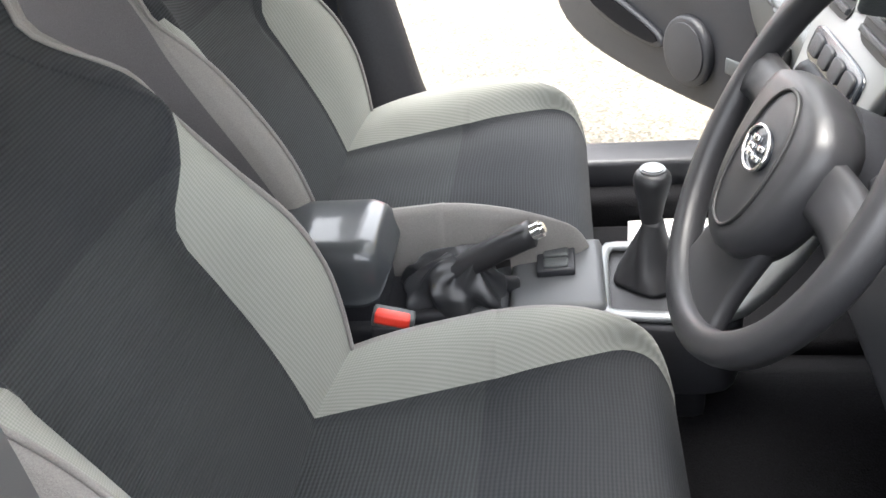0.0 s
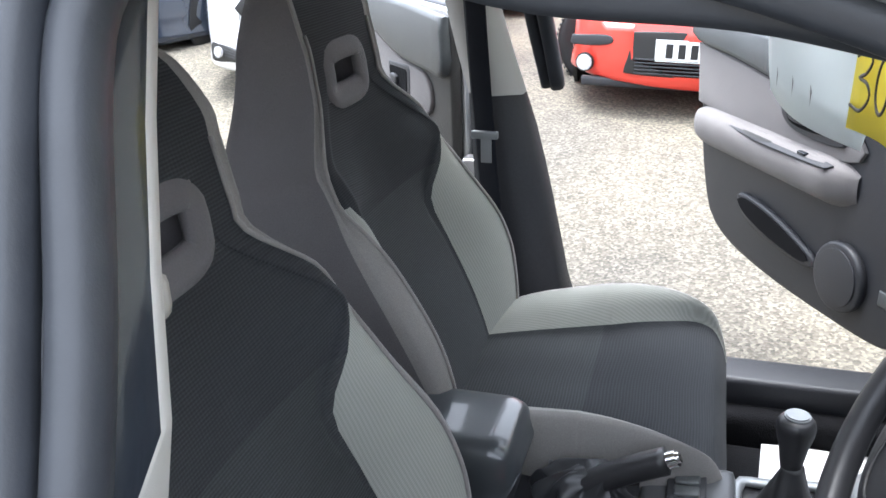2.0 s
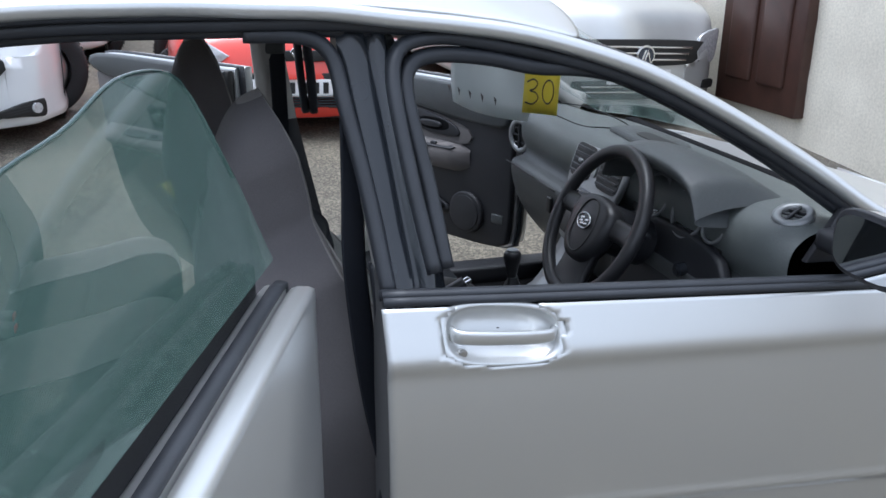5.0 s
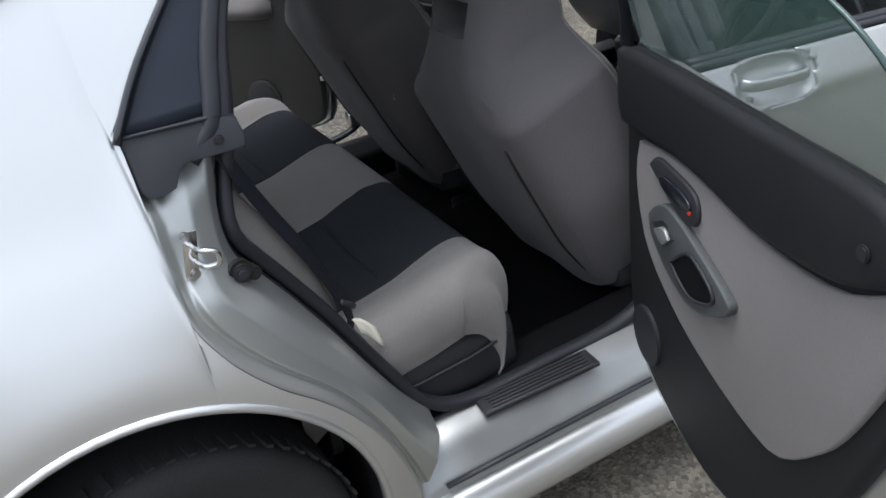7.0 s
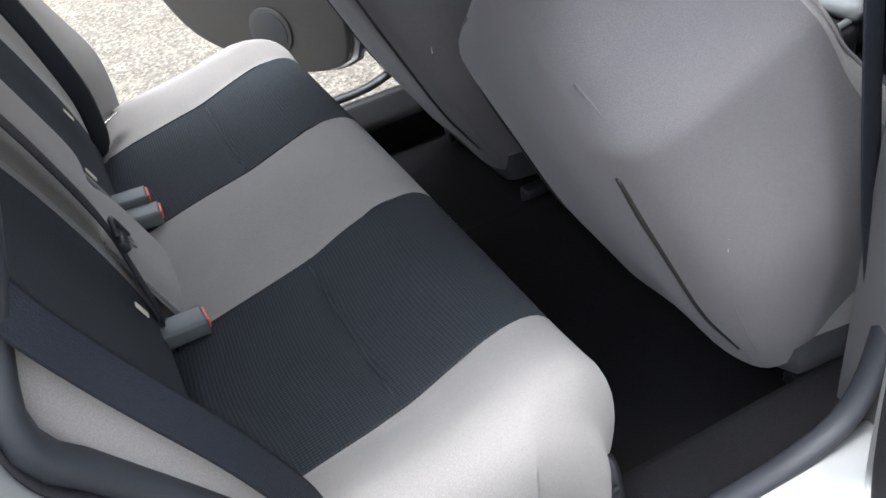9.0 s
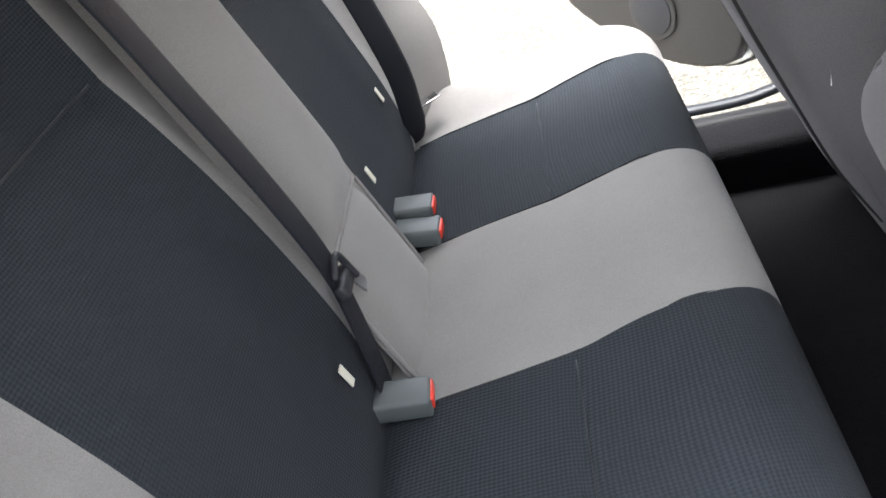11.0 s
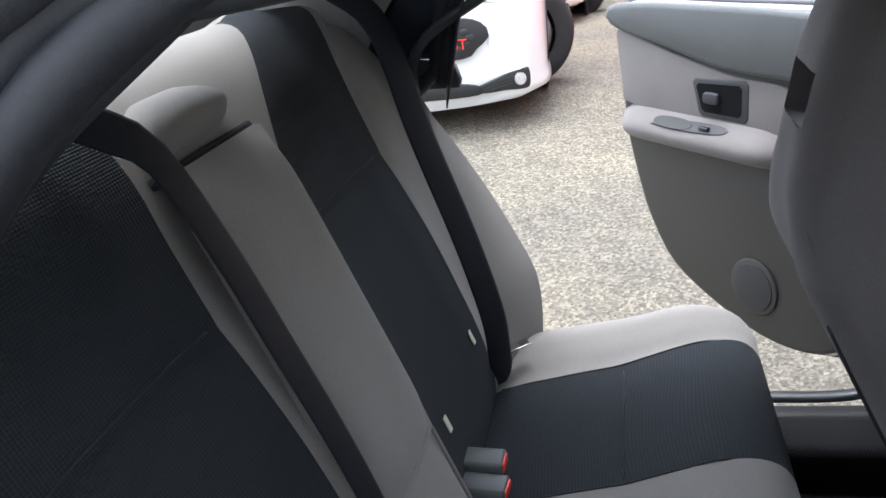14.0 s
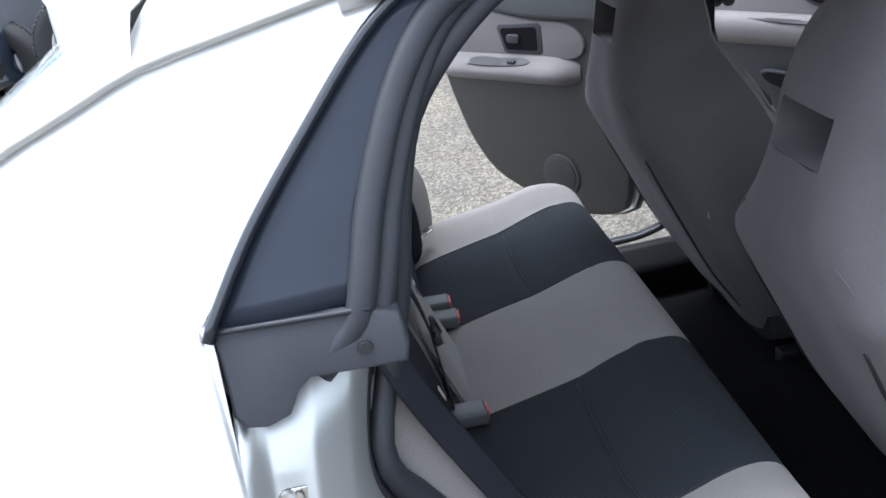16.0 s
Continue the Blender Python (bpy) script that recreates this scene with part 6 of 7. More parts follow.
# ---- steering wheel ----
SW = empty("steering_wheel", "black leather three-spoke steering wheel with oval badge", "steering wheel", m=pose(1.735, -0.268, 0.868, 0, -64, 0) @ Matrix.Rotation(math.pi, 4, "Z"))
R = 0.187
ring = [(R * math.cos(t), R * math.sin(t), 0) for t in np.linspace(0, 2 * np.pi, 65)[:-1]]
sweep("rim", ring, 0.0165, 0.0155, LEATHER, SW, "stitched black leather rim", side=(0, 0, 1), m=12, closed=True, smooth=False)
# local x points down the wheel, y to the driver's left
hub = rounded([(-0.075, 0.055), (-0.055, 0.085), (0.0, 0.088), (0.05, 0.07), (0.085, 0.03), (0.085, -0.03), (0.05, -0.07), (0.0, -0.088), (-0.055, -0.085), (-0.075, -0.055), (-0.082, 0.0)], 44)
plate("airbag_pad", hub, 0.05, pose(0.016, 0, -0.025), LEATHER, SW, "black airbag pad", bev=0.018)
padring = [(x * 0.062 + 0.016, y * 0.055, 0.026) for x, y in oval(1.1, 0.85, 40, 2.2)]
sweep("pad_seam", padring, 0.002, 0.002, INK, SW, side=(0, 0, 1), m=6, closed=True, smooth=False)
plate("badge", oval(0.019, 0.030, 28, 2), 0.004, pose(0.006, 0, 0.025), GLOSS_BLACK, SW, "dark oval badge", bev=0.001)
brim = [(0.006 + x, y, 0.030) for x, y in oval(0.019, 0.030, 32, 2)]
sweep("badge_rim", brim, 0.0018, 0.0018, CHROME, SW, side=(0, 0, 1), m=6, closed=True, smooth=False)
for bx, by in ((-0.022, 0.012), (-0.015, -0.012), (-0.010, -0.004), (-0.024, -0.010), (-0.012, 0.012)):
    box("badge_star", (0.005, 0.014, 0.002), (bx + 0.024, by, 0.0300), CHROME, SW, bev=0.0008, rot=(0, 0, 12))
for a0, w0 in ((90, 0.030), (-90, 0.030)):
    a = radians(a0)
    line = [(-0.01, 0.07 * math.sin(a), -0.004), (-0.012, 0.12 * math.sin(a), -0.008), (-0.012, 0.165 * math.sin(a), -0.004), (-0.010, 0.178 * math.sin(a), 0)]
    sweep("spoke", line, w0 * 0.9, 0.012, LEATHER, SW, "black side spoke", side=(0, 0, 1), n=14, m=10)
spoke = rounded([(0.055, 0.070), (0.075, 0.066), (0.12, 0.064), (0.155, 0.070), (0.178, 0.082), (0.186, 0.050), (0.190, 0.0), (0.186, -0.050), (0.178, -0.082), (0.155, -0.070), (0.12, -0.064), (0.075, -0.066), (0.055, -0.070), (0.04, 0.0)], 56)
plate("lower_spoke", spoke, 0.018, pose(0, 0, -0.016), LEATHER, SW, "broad glossy black lower spoke", bev=0.007)
disc("column_shroud", 0.06, 0.14, (0.0, 0, -0.09), BLACK_PLASTIC, SW, "black column shroud", bev=0.01)
for sy, nm in ((1, "indicator_stalk"), (-1, "wiper_stalk")):
    sweep(nm, [(-0.02, 0.05 * sy, -0.06), (-0.03, 0.11 * sy, -0.05), (-0.035, 0.165 * sy, -0.04)], 0.010, 0.012, BLACK_PLASTIC, SW, n=12, m=8)

# ---- centre console ----
CON = empty("centre_console", "black centre console with handbrake and armrest box", "console")
box("console_body", (0.62, 0.17, 0.22), (1.42, 0.04, 0.40), BLACK_PLASTIC, CON, "black console body", bev=0.02)
rows = []
for x in np.linspace(1.062, 1.292, 18):
    e = max(0.0, min(1, (x - 1.062) / 0.045, (1.292 - x) / 0.045))
    e = math.sqrt(1 - (1 - e) ** 2)
    w = 0.050 + 0.034 * e
    rows.append([(x, 0.04 + w * c, 0.585 + (0.045 * e + 0.004) * s_) for c, s_ in ((-0.9, -0.9), (-1.0, -0.6), (-1.0, 0.2), (-0.94, 0.66), (-0.76, 0.92), (-0.4, 1.0), (0, 1.02), (0.4, 1.0), (0.76, 0.92), (0.94, 0.66), (1.0, 0.2), (1.0, -0.6), (0.9, -0.9))])
loft(rows, ({"a": ("armrest_lid", LID, "padded dark grey armrest lid")}, lambda i, j: "a"), CON)
box("armrest_box", (0.20, 0.145, 0.14), (1.175, 0.04, 0.51), BLACK_PLASTIC, CON, bev=0.01)
box("console_tray", (0.14, 0.17, 0.03), (1.385, 0.045, 0.512), BLACK_PLASTIC, CON, "black tray under the handbrake", bev=0.01, rot=(0, -4, 0))
box("console_top", (0.135, 0.175, 0.03), (1.522, 0.045, 0.519), CONSOLE_GREY, CON, "dark grey console top", bev=0.012, rot=(0, -4, 0))
disc("cup_holder", 0.038, 0.04, (1.36, 0.085, 0.522), INK, CON, "round cup holder", bev=0.004)
disc("cup_holder", 0.034, 0.04, (1.43, 0.095, 0.524), INK, CON, bev=0.004)
ringc = [(1.36 + 0.041 * math.cos(t), 0.085 + 0.041 * math.sin(t), 0.543) for t in np.linspace(0, 2 * np.pi, 33)[:-1]]
sweep("cup_ring", ringc, 0.004, 0.004, SILVER_TRIM, CON, side=(0, 0, 1), m=6, closed=True, smooth=False)
box("switch_plate", (0.055, 0.06, 0.012), (1.52, 0.062, 0.540), BLACK_PLASTIC, CON, "twin seat switches", bev=0.003, rot=(0, -4, 0))
for k in (-1, 1):
    box("switch", (0.036, 0.022, 0.010), (1.52, 0.062 + 0.014 * k, 0.545), SOFT_BLACK, CON, bev=0.003, rot=(0, -4, 0))
# handbrake: gaiter, lever, button
rows = []
for k, (x, z, w) in enumerate(((1.385, 0.520, 0.050), (1.382, 0.537, 0.052), (1.378, 0.553, 0.047), (1.378, 0.568, 0.038), (1.388, 0.582, 0.029), (1.402, 0.592, 0.021))):
    ring = []
    for t in np.linspace(0, 2 * np.pi, 41)[:-1]:
        fold = 1 + 0.13 * math.sin(7 * t + 0.9 * k) + 0.07 * math.sin(12 * t - 0.6 * k)
        ring.append((x + w * 1.45 * math.cos(t) * fold, 0.008 + w * 0.95 * math.sin(t) * fold, z + 0.006 * math.sin(4 * t + 1.3 * k)))
    rows.append(ring)
gaiter = loft(rows, ({"g": ("handbrake_gaiter", GAITER, "creased black handbrake gaiter")}, lambda i, j: "g"), CON, sub=3)["g"]
for v in gaiter.data.vertices:
    v.co += Vector((0.6, 1.0, 0.5)) * (0.006 * noise.noise(v.co * 40))
sweep("handbrake_lever", [(1.375, 0.0, 0.565), (1.42, -0.001, 0.592), (1.455, -0.002, 0.612), (1.49, -0.004, 0.630)], 0.017, 0.019, LEATHER, CON, "black leather handbrake lever", n=16, m=12)
disc("handbrake_button", 0.012, 0.022, (1.497, -0.004, 0.634), CHROME, CON, "chrome handbrake button", rot=(0, 62, 0), bev=0.004)
# gear lever
sur = [(1.575, -0.035), (1.585, 0.12), (1.62, 0.142), (1.76, 0.142), (1.76, -0.05), (1.60, -0.055)]
plate("gear_base", rounded(sur, 40), 0.12, pose(0, 0, 0.395), BLACK_PLASTIC, CON, "black gear lever base", bev=0.01)
rim = [(x, y, 0.522) for x, y in rounded([(1.585, -0.028), (1.592, 0.112), (1.63, 0.128), (1.745, 0.128), (1.745, -0.035), (1.605, -0.045)], 50)]
sweep("gear_surround", rim, 0.009, 0.006, SILVER_TRIM, CON, "silver gear lever surround", side=(0, 0, 1), m=8, closed=True, smooth=False)
rows = []
for k, (z, w) in enumerate(((0.518, 0.052), (0.535, 0.044), (0.55, 0.036), (0.57, 0.028), (0.592, 0.02), (0.61, 0.014))):
    rows.append([(1.655 + w * math.cos(t) * (1 + 0.08 * math.sin(4 * t + k * 1.3)), 0.055 + w * math.sin(t) * (1 + 0.08 * math.cos(4 * t + k)), z) for t in np.linspace(0, 2 * np.pi, 17)[:-1]])
loft(rows, ({"g": ("gear_gaiter", LEATHER, "black gear gaiter")}, lambda i, j: "g"), CON)
rows = [[(1.652 + w * math.cos(t), 0.057 + w * math.sin(t), z) for t in np.linspace(0, 2 * np.pi, 17)[:-1]] for z, w in ((0.605, 0.013), (0.62, 0.016), (0.64, 0.019), (0.66, 0.024), (0.674, 0.0255), (0.684, 0.021), (0.688, 0.01))]
loft(rows, ({"k": ("gear_knob", LEATHER, "black leather gear knob")}, lambda i, j: "k"), CON)
disc("knob_cap", 0.017, 0.006, (1.652, 0.057, 0.688), SILVER_TRIM, CON, "bright knob cap", bev=0.002)
sheet("console_front", [[(1.74 + 0.14 * k, y, 0.515 + 0.20 * k ** 1.6) for y in np.linspace(-0.06, 0.15, 7)] for k in np.linspace(0, 1, 6)], SILVER_TRIM, CON, "silver console front", t=0.02)
# driver's belt buckle
box("buckle_stalk", (0.04, 0.024, 0.09), (1.29, -0.078, 0.495), BLACK_PLASTIC, CON, bev=0.006)
box("buckle_housing", (0.058, 0.024, 0.024), (1.302, -0.078, 0.546), CONSOLE_GREY, CON, "dark buckle housing with pale rim", bev=0.005, rot=(0, 14, 0))
box("belt_buckle", (0.050, 0.018, 0.018), (1.302, -0.083, 0.550), RED, CON, "red belt release button", bev=0.005, rot=(0, 14, 0))

# ---- passenger footwell ----
mat_ = box("floor_mat", (0.60, 0.40, 0.045), (1.80, 0.385, 0.264), CARPET_AND_HOLLOW, None, bev=0.015)
tagged(mat_, "black carpet floor mat in the passenger footwell", "floor mat")
pap = sheet("paper_sheet", [[(1.655 + 0.21 * a + 0.01 * b, 0.45 + 0.13 * b + 0.015 * a, 0.290 + 0.004 * math.sin(3 * a + b) + 0.003 * b) for b in np.linspace(0, 1, 5)] for a in np.linspace(0, 1, 7)], PLATE, t=0.001)
tagged(pap, "white paper floor sheet lying on the passenger footwell mat", "paper")

# ---- seat belts ----
def strap(name, pts, width, nrm, label, thick=0.0016):
    b = empty(name, label, "seat belt")
    sweep("webbing", pts, width / 2, thick, WEBBING, b, side=nrm, n=36, m=8)
    return b


pb = strap("seat_belt", [(1.075, 0.565, 1.22), (1.078, 0.585, 1.08), (1.082, 0.61, 0.93), (1.09, 0.635, 0.75), (1.12, 0.67, 0.50)], 0.048, (-0.3, -1, 0), "black passenger seat belt on the centre pillar")
box("belt_guide", (0.06, 0.03, 0.05), (1.072, 0.57, 1.215), SOFT_BLACK, pb, "belt guide", bev=0.01)
box("belt_tongue", (0.055, 0.012, 0.016), (1.085, 0.606, 0.905), SILVER_TRIM, pb, "steel belt tongue", bev=0.003)
box("tongue_blade", (0.022, 0.004, 0.05), (1.087, 0.609, 0.872), SILVER_TRIM, pb, bev=0.001)
db = strap("seat_belt", [(1.075, -0.60, 1.24), (1.07, -0.62, 1.10), (1.065, -0.645, 0.95), (1.09, -0.66, 0.70), (1.14, -0.665, 0.45)], 0.048, (-0.3, 1, 0), "black driver seat belt on the centre pillar")
box("belt_guide", (0.018, 0.024, 0.032), (1.170, -0.590, 1.105), BEIGE, db, "pale belt guide", bev=0.014)


mb = strap("seat_belt", [on_seat(-0.265, 0.665, -0.02), on_seat(-0.235, 0.655, 0.025), on_seat(-0.200, 0.615, 0.055), on_seat(-0.165, 0.57, 0.068), on_seat(-0.152, 0.47, 0.072), on_seat(-0.150, 0.37, 0.073), on_seat(-0.147, 0.28, 0.073), on_seat(-0.142, 0.18, 0.066), on_seat(-0.140, 0.12, 0.052), on_seat(-0.150, 0.05, 0.030), on_seat(-0.165, -0.03, 0.005)], 0.050, tuple(bfw), "black middle rear seat belt lying over the backrest")
box("belt_slide", (0.014, 0.050, 0.020), on_seat(-0.140, 0.135, 0.064), BLACK_PLASTIC, mb, "black belt slider", bev=0.005, rot=(0, -19, 0))
sweep("slide_bar", [on_seat(-0.160, 0.150, 0.068), on_seat(-0.128, 0.160, 0.072), on_seat(-0.118, 0.125, 0.070)], 0.004, 0.004, BLACK_PLASTIC, mb, side=tuple(bfw), n=12, m=6)
box("belt_tongue", (0.003, 0.020, 0.032), on_seat(-0.110, 0.118, 0.064), STEEL, mb, "steel belt tongue", bev=0.001, rot=(20, -19, 0))
fb = strap("seat_belt", [on_seat(0.62, 0.68, 0.02), on_seat(0.582, 0.58, 0.085), on_seat(0.538, 0.40, 0.082), on_seat(0.508, 0.24, 0.080), on_seat(0.494, 0.12, 0.068), on_seat(0.500, 0.06, 0.045), on_seat(0.515, 0.02, 0.020), (0.225, 0.54, 0.50)], 0.05, (0.62, -0.72, 0.25), "black outer rear seat belt hanging down the backrest")
box("belt_tongue", (0.055, 0.026, 0.003), (0.296, 0.553, 0.598), CHROME, fb, "bright belt tongue", bev=0.001, rot=(0, -10, 28))
box("tongue_slot", (0.016, 0.012, 0.001), (0.310, 0.561, 0.6025), INK, fb, bev=0, rot=(0, -10, 28))
nb = strap("seat_belt", [(0.165, -0.645, 1.10), (0.202, -0.670, 1.002), (0.229, -0.671, 0.934), (0.260, -0.671, 0.866), (0.301, -0.671, 0.778), (0.340, -0.671, 0.674), (0.352, -0.66, 0.60)], 0.042, (0.72, -0.60, 0.35), "black outer rear seat belt beside the door")
box("belt_loop", (0.012, 0.014, 0.040), (0.344, -0.676, 0.668), BLACK_PLASTIC, nb, bev=0.005, rot=(0, -50, 10))



def buckle(at, rot, label):
    b = empty("belt_buckle", label, "belt buckle", "rear belt buckles", pose(*at, *rot))
    box("housing", (0.092, 0.046, 0.028), (0, 0, 0), mat_buckle, b, "dark grey plastic", bev=0.006)
    box("release_button", (0.008, 0.034, 0.016), (0.0445, 0, 0.003), RED, b, "red button", bev=0.002)
    return b


mat_buckle = mat("buckle_grey", (0.075, 0.085, 0.085), 0.5, tint=0.05)
buckle((0.278, -0.178, 0.562), (0, 4, 3), "dark grey buckle with red button at the near end")
buckle((0.270, 0.228, 0.571), (0, 2, -2), "dark grey buckle with red button beside another")
buckle((0.280, 0.178, 0.560), (0, 3, -4), "dark grey buckle with red button beside another")
for y_, h_ in ((-0.214, 0.085), (0.195, 0.10), (0.447, 0.11)):
    tg = box("care_label", (0.002, 0.012, 0.026), on_seat(y_, h_, 0.030), PAPER, None, bev=0, rot=(0, -19, 0))
    tagged(tg, "small white sewn-in fabric care label", "label")
tw = sheet("paper_tag", [[(0.345 + 0.044 * a + 0.010 * b, -0.684 - 0.010 * b + 0.006 * math.sin(6 * a), 0.636 - 0.038 * b + 0.008 * math.sin(3 * a + 2 * b) - 0.040 * a) for b in np.linspace(0, 1, 4)] for a in np.linspace(0, 1, 6)], PAPER, t=0.001)
tagged(tw, "crumpled cream paper tag tucked beside the cushion", "tag")

# ---- hanging film and yellow card at the mirror ----
im = empty("interior_mirror", "black interior mirror on the windscreen", "mirror")
box("housing", (0.03, 0.30, 0.07), (1.66, 0.04, 1.30), BLACK_PLASTIC, im, bev=0.012)
sweep("stem", [(1.66, 0.12, 1.30), (1.70, 0.12, 1.34), (1.74, 0.12, 1.352)], 0.010, 0.010, BLACK_PLASTIC, im, n=8, m=8)
film = sheet("plastic_film", [[(1.665 - 0.075 * (y - 0.07) / 0.43 + 0.015 * math.sin(7 * y + 3 * k), y + 0.02 * k, 1.285 - k * (0.225 + 0.02 * math.sin(5 * y))) for k in np.linspace(0, 1, 7)] for y in np.linspace(0.02, 0.44, 14)], CLEAR_FILM, t=0.0008)
tagged(film, "cloudy plastic film hanging from the mirror", "plastic film")
for k in range(5):
    y = 0.41 - 0.06 * k
    x = 1.665 - 0.085 * (y - 0.07) / 0.43 + 0.015 * math.sin(7 * y + 2.1)
    raw("punched_mark", [(x - 0.016, y - 0.013, 1.100), (x - 0.016, y + 0.013, 1.106), (x - 0.016, y - 0.006, 1.080)], [(0, 1, 2)], INK, film, smooth=False)
card = sheet("yellow_card", [[(1.655 + 0.012 * math.sin(2.2 * u), 0.02 - 0.20 * u + 0.015 * k, 1.226 - 0.140 * k + 0.028 * u) for k in np.linspace(0, 1, 5)] for u in np.linspace(0, 1, 7)], NOTE, t=0.0008)
tagged(card, "bright yellow card with a hand-written number 30", "card")
pen = lambda u, k: (1.6475 + 0.012 * math.sin(2.2 * u), 0.02 - 0.20 * u + 0.015 * k, 1.226 - 0.140 * k + 0.028 * u)  # noqa: E731
three = [(0.14, 0.22), (0.30, 0.14), (0.42, 0.26), (0.34, 0.42), (0.22, 0.48), (0.38, 0.54), (0.46, 0.70), (0.32, 0.88), (0.12, 0.84)]
nought = [(0.74 + 0.17 * math.cos(t), 0.50 + 0.34 * math.sin(t)) for t in np.linspace(-1.6, 4.8, 16)]
for stroke in (three, nought):
    sweep("handwriting", [pen(u, 0.36 + 0.62 * (k - 0.14)) for u, k in stroke], 0.0022, 0.001, INK, card, "black pen stroke", side=(1, 0, 0), n=40, m=6)


# ---- other parked cars ----
def parked(name, label, at, turn, paint, width, length, bonnet, height, screen=1.0, r=0.30, ground_z=0.28, slim=1.0, low=0.20):
    """A car whose nose points along local -y, origin on the ground under the nose."""
    car = empty(name, label, "car", "parked cars", pose(at[0], at[1], ground_z, 0, 2.0, turn))
    w = width / 2
    st = [(-0.03, 0.52, 0.52), (0.01, 0.70, 0.68), (0.10, 0.845, 0.84), (0.30, 0.95, 0.94), (0.7, 1.0, 1.0), (screen, 1.0, 1.06), (2.4, 1.0, 1.10), (length - 0.4, 0.98, 1.10), (length - 0.05, 0.90, 1.05)]
    rings = []
    for y, fw_, fz in st:
        top = bonnet * fz if y < screen else bonnet * 1.08
        wy = w * (fw_ if y < 0.05 else fw_ * slim)
        rings.append([(-wy * 0.94, y + 0.03, low), (-wy, y, low + 0.12), (-wy * 1.0, y, 0.50), (-wy * 0.985, y, top * 0.80), (-wy * 0.92, y + 0.01, top * 0.95), (-wy * 0.75, y + 0.02, top), (-wy * 0.4, y + 0.0, top * 1.03), (0, y - 0.04 * (y < 0.2), top * 1.045), (wy * 0.4, y, top * 1.03), (wy * 0.75, y + 0.02, top), (wy * 0.92, y + 0.01, top * 0.95), (wy * 0.985, y, top * 0.80), (wy, y, 0.50), (wy, y, low + 0.12), (wy * 0.94, y + 0.03, low), (0, y, low - 0.02)])
    loft(rings, ({"b": ("body", paint, "painted body shell")}, lambda i, j: "b"), car)
    roof = height
    b0_ = bonnet * 1.06
    rings = []
    for y, f, z in ((screen - 0.02, 0.86, b0_), (screen + 0.35, 0.80, b0_ + (roof - b0_) * 0.6), (screen + 0.75, 0.72, roof - 0.02), (screen + 1.5, 0.72, roof), (length - 0.8, 0.70, roof - 0.03), (length - 0.25, 0.72, b0_ + 0.05)):
        rings.append([(-w * 0.93, y, b0_ - 0.04), (-w * (0.93 + f) / 2, y, (b0_ + z) / 2), (-w * f, y, z - 0.04), (-w * f * 0.8, y, z), (0, y - 0.03, z + 0.02), (w * f * 0.8, y, z), (w * f, y, z - 0.04), (w * (0.93 + f) / 2, y, (b0_ + z) / 2), (w * 0.93, y, b0_ - 0.04)])
    loft(rings, ({"g": ("cabin_glass", CAR_GLASS, "dark cabin glass"), "r": ("roof", paint, "")}, lambda i, j: "r" if (2 <= j <= 5 and i >= 2) else "g"), car, closed=False, caps=False)
    for sx in (-1, 1):
        sweep("screen_pillar", [(sx * w * 0.86, screen - 0.04, b0_), (sx * w * 0.80, screen + 0.35, b0_ + (roof - b0_) * 0.62), (sx * w * 0.70, screen + 0.75, roof - 0.015)], 0.03, 0.03, paint, car, n=16)
        for y in (0.82, length - 0.85):
            wheel((sx * (w * slim - 0.15), y, r), sx, car, r=r, rim=r * 0.68, width=0.19)
            disc("arch", r + 0.03, 0.02, (sx * (w * slim - 0.016), y, r + 0.01), INK, car, rot=(0, 90, 0), bev=0)
        rows = [[(sx * (w + 0.02 + 0.10 * c), screen + 0.35 + 0.05 * d, b0_ + 0.06 + 0.05 * e) for c, d, e in ((0, -1, 0), (0.3, -1, 0.9), (1, -0.8, 0.8), (1.2, -0.5, 0), (1, -0.8, -0.8), (0.3, -1, -0.9), (0, -1, 0))], [(sx * (w + 0.02 + 0.10 * c), screen + 0.35 + 0.08 * 1, b0_ + 0.06 + 0.05 * e) for c, d, e in ((0.3, 1, 0), (0.4, 1, 0.5), (0.8, 1, 0.5), (0.9, 1, 0), (0.8, 1, -0.5), (0.4, 1, -0.5), (0.3, 1, 0))]]
        sheet("door_mirror", rows, paint, car, sub=2)
    return car


def face(outline, thick, x, y, z, material, parent, name, label="", lean=0, yaw=0, bev=0.006):
    """A raised shape on a car's nose: outline in (across, up)."""
    return plate(name, rounded(outline, 44), thick, pose(x, y, z, 90 - lean, 0, yaw), material, parent, label, bev=bev)


def number_plate(car, x, y, z, lean=0, w=0.52):
    plate("number_plate", [(-w / 2, -0.055), (w / 2, -0.055), (w / 2, 0.055), (-w / 2, 0.055)], 0.008, pose(x, y, z, 90 - lean, 0, 0), PLATE, car, "white number plate", bev=0.002)
    # plain bars stand for the registration
    for k, bx in enumerate((-0.19, -0.128, -0.066, -0.004, 0.09, 0.152, 0.214)):
        plate("plate_bar", [(bx - 0.018, -0.036), (bx + 0.018, -0.036), (bx + 0.018, 0.036), (bx - 0.018, 0.036)], 0.001, pose(x, y - 0.009, z, 90 - lean, 0, 0), INK, car, bev=0)


# small red hatchback
red = parked("red_hatchback", "red small hatchback parked nose-on across the yard", (1.515, 3.60), 0, RED_PAINT, 1.60, 3.5, 0.80, 1.50, r=0.285, ground_z=0.215)
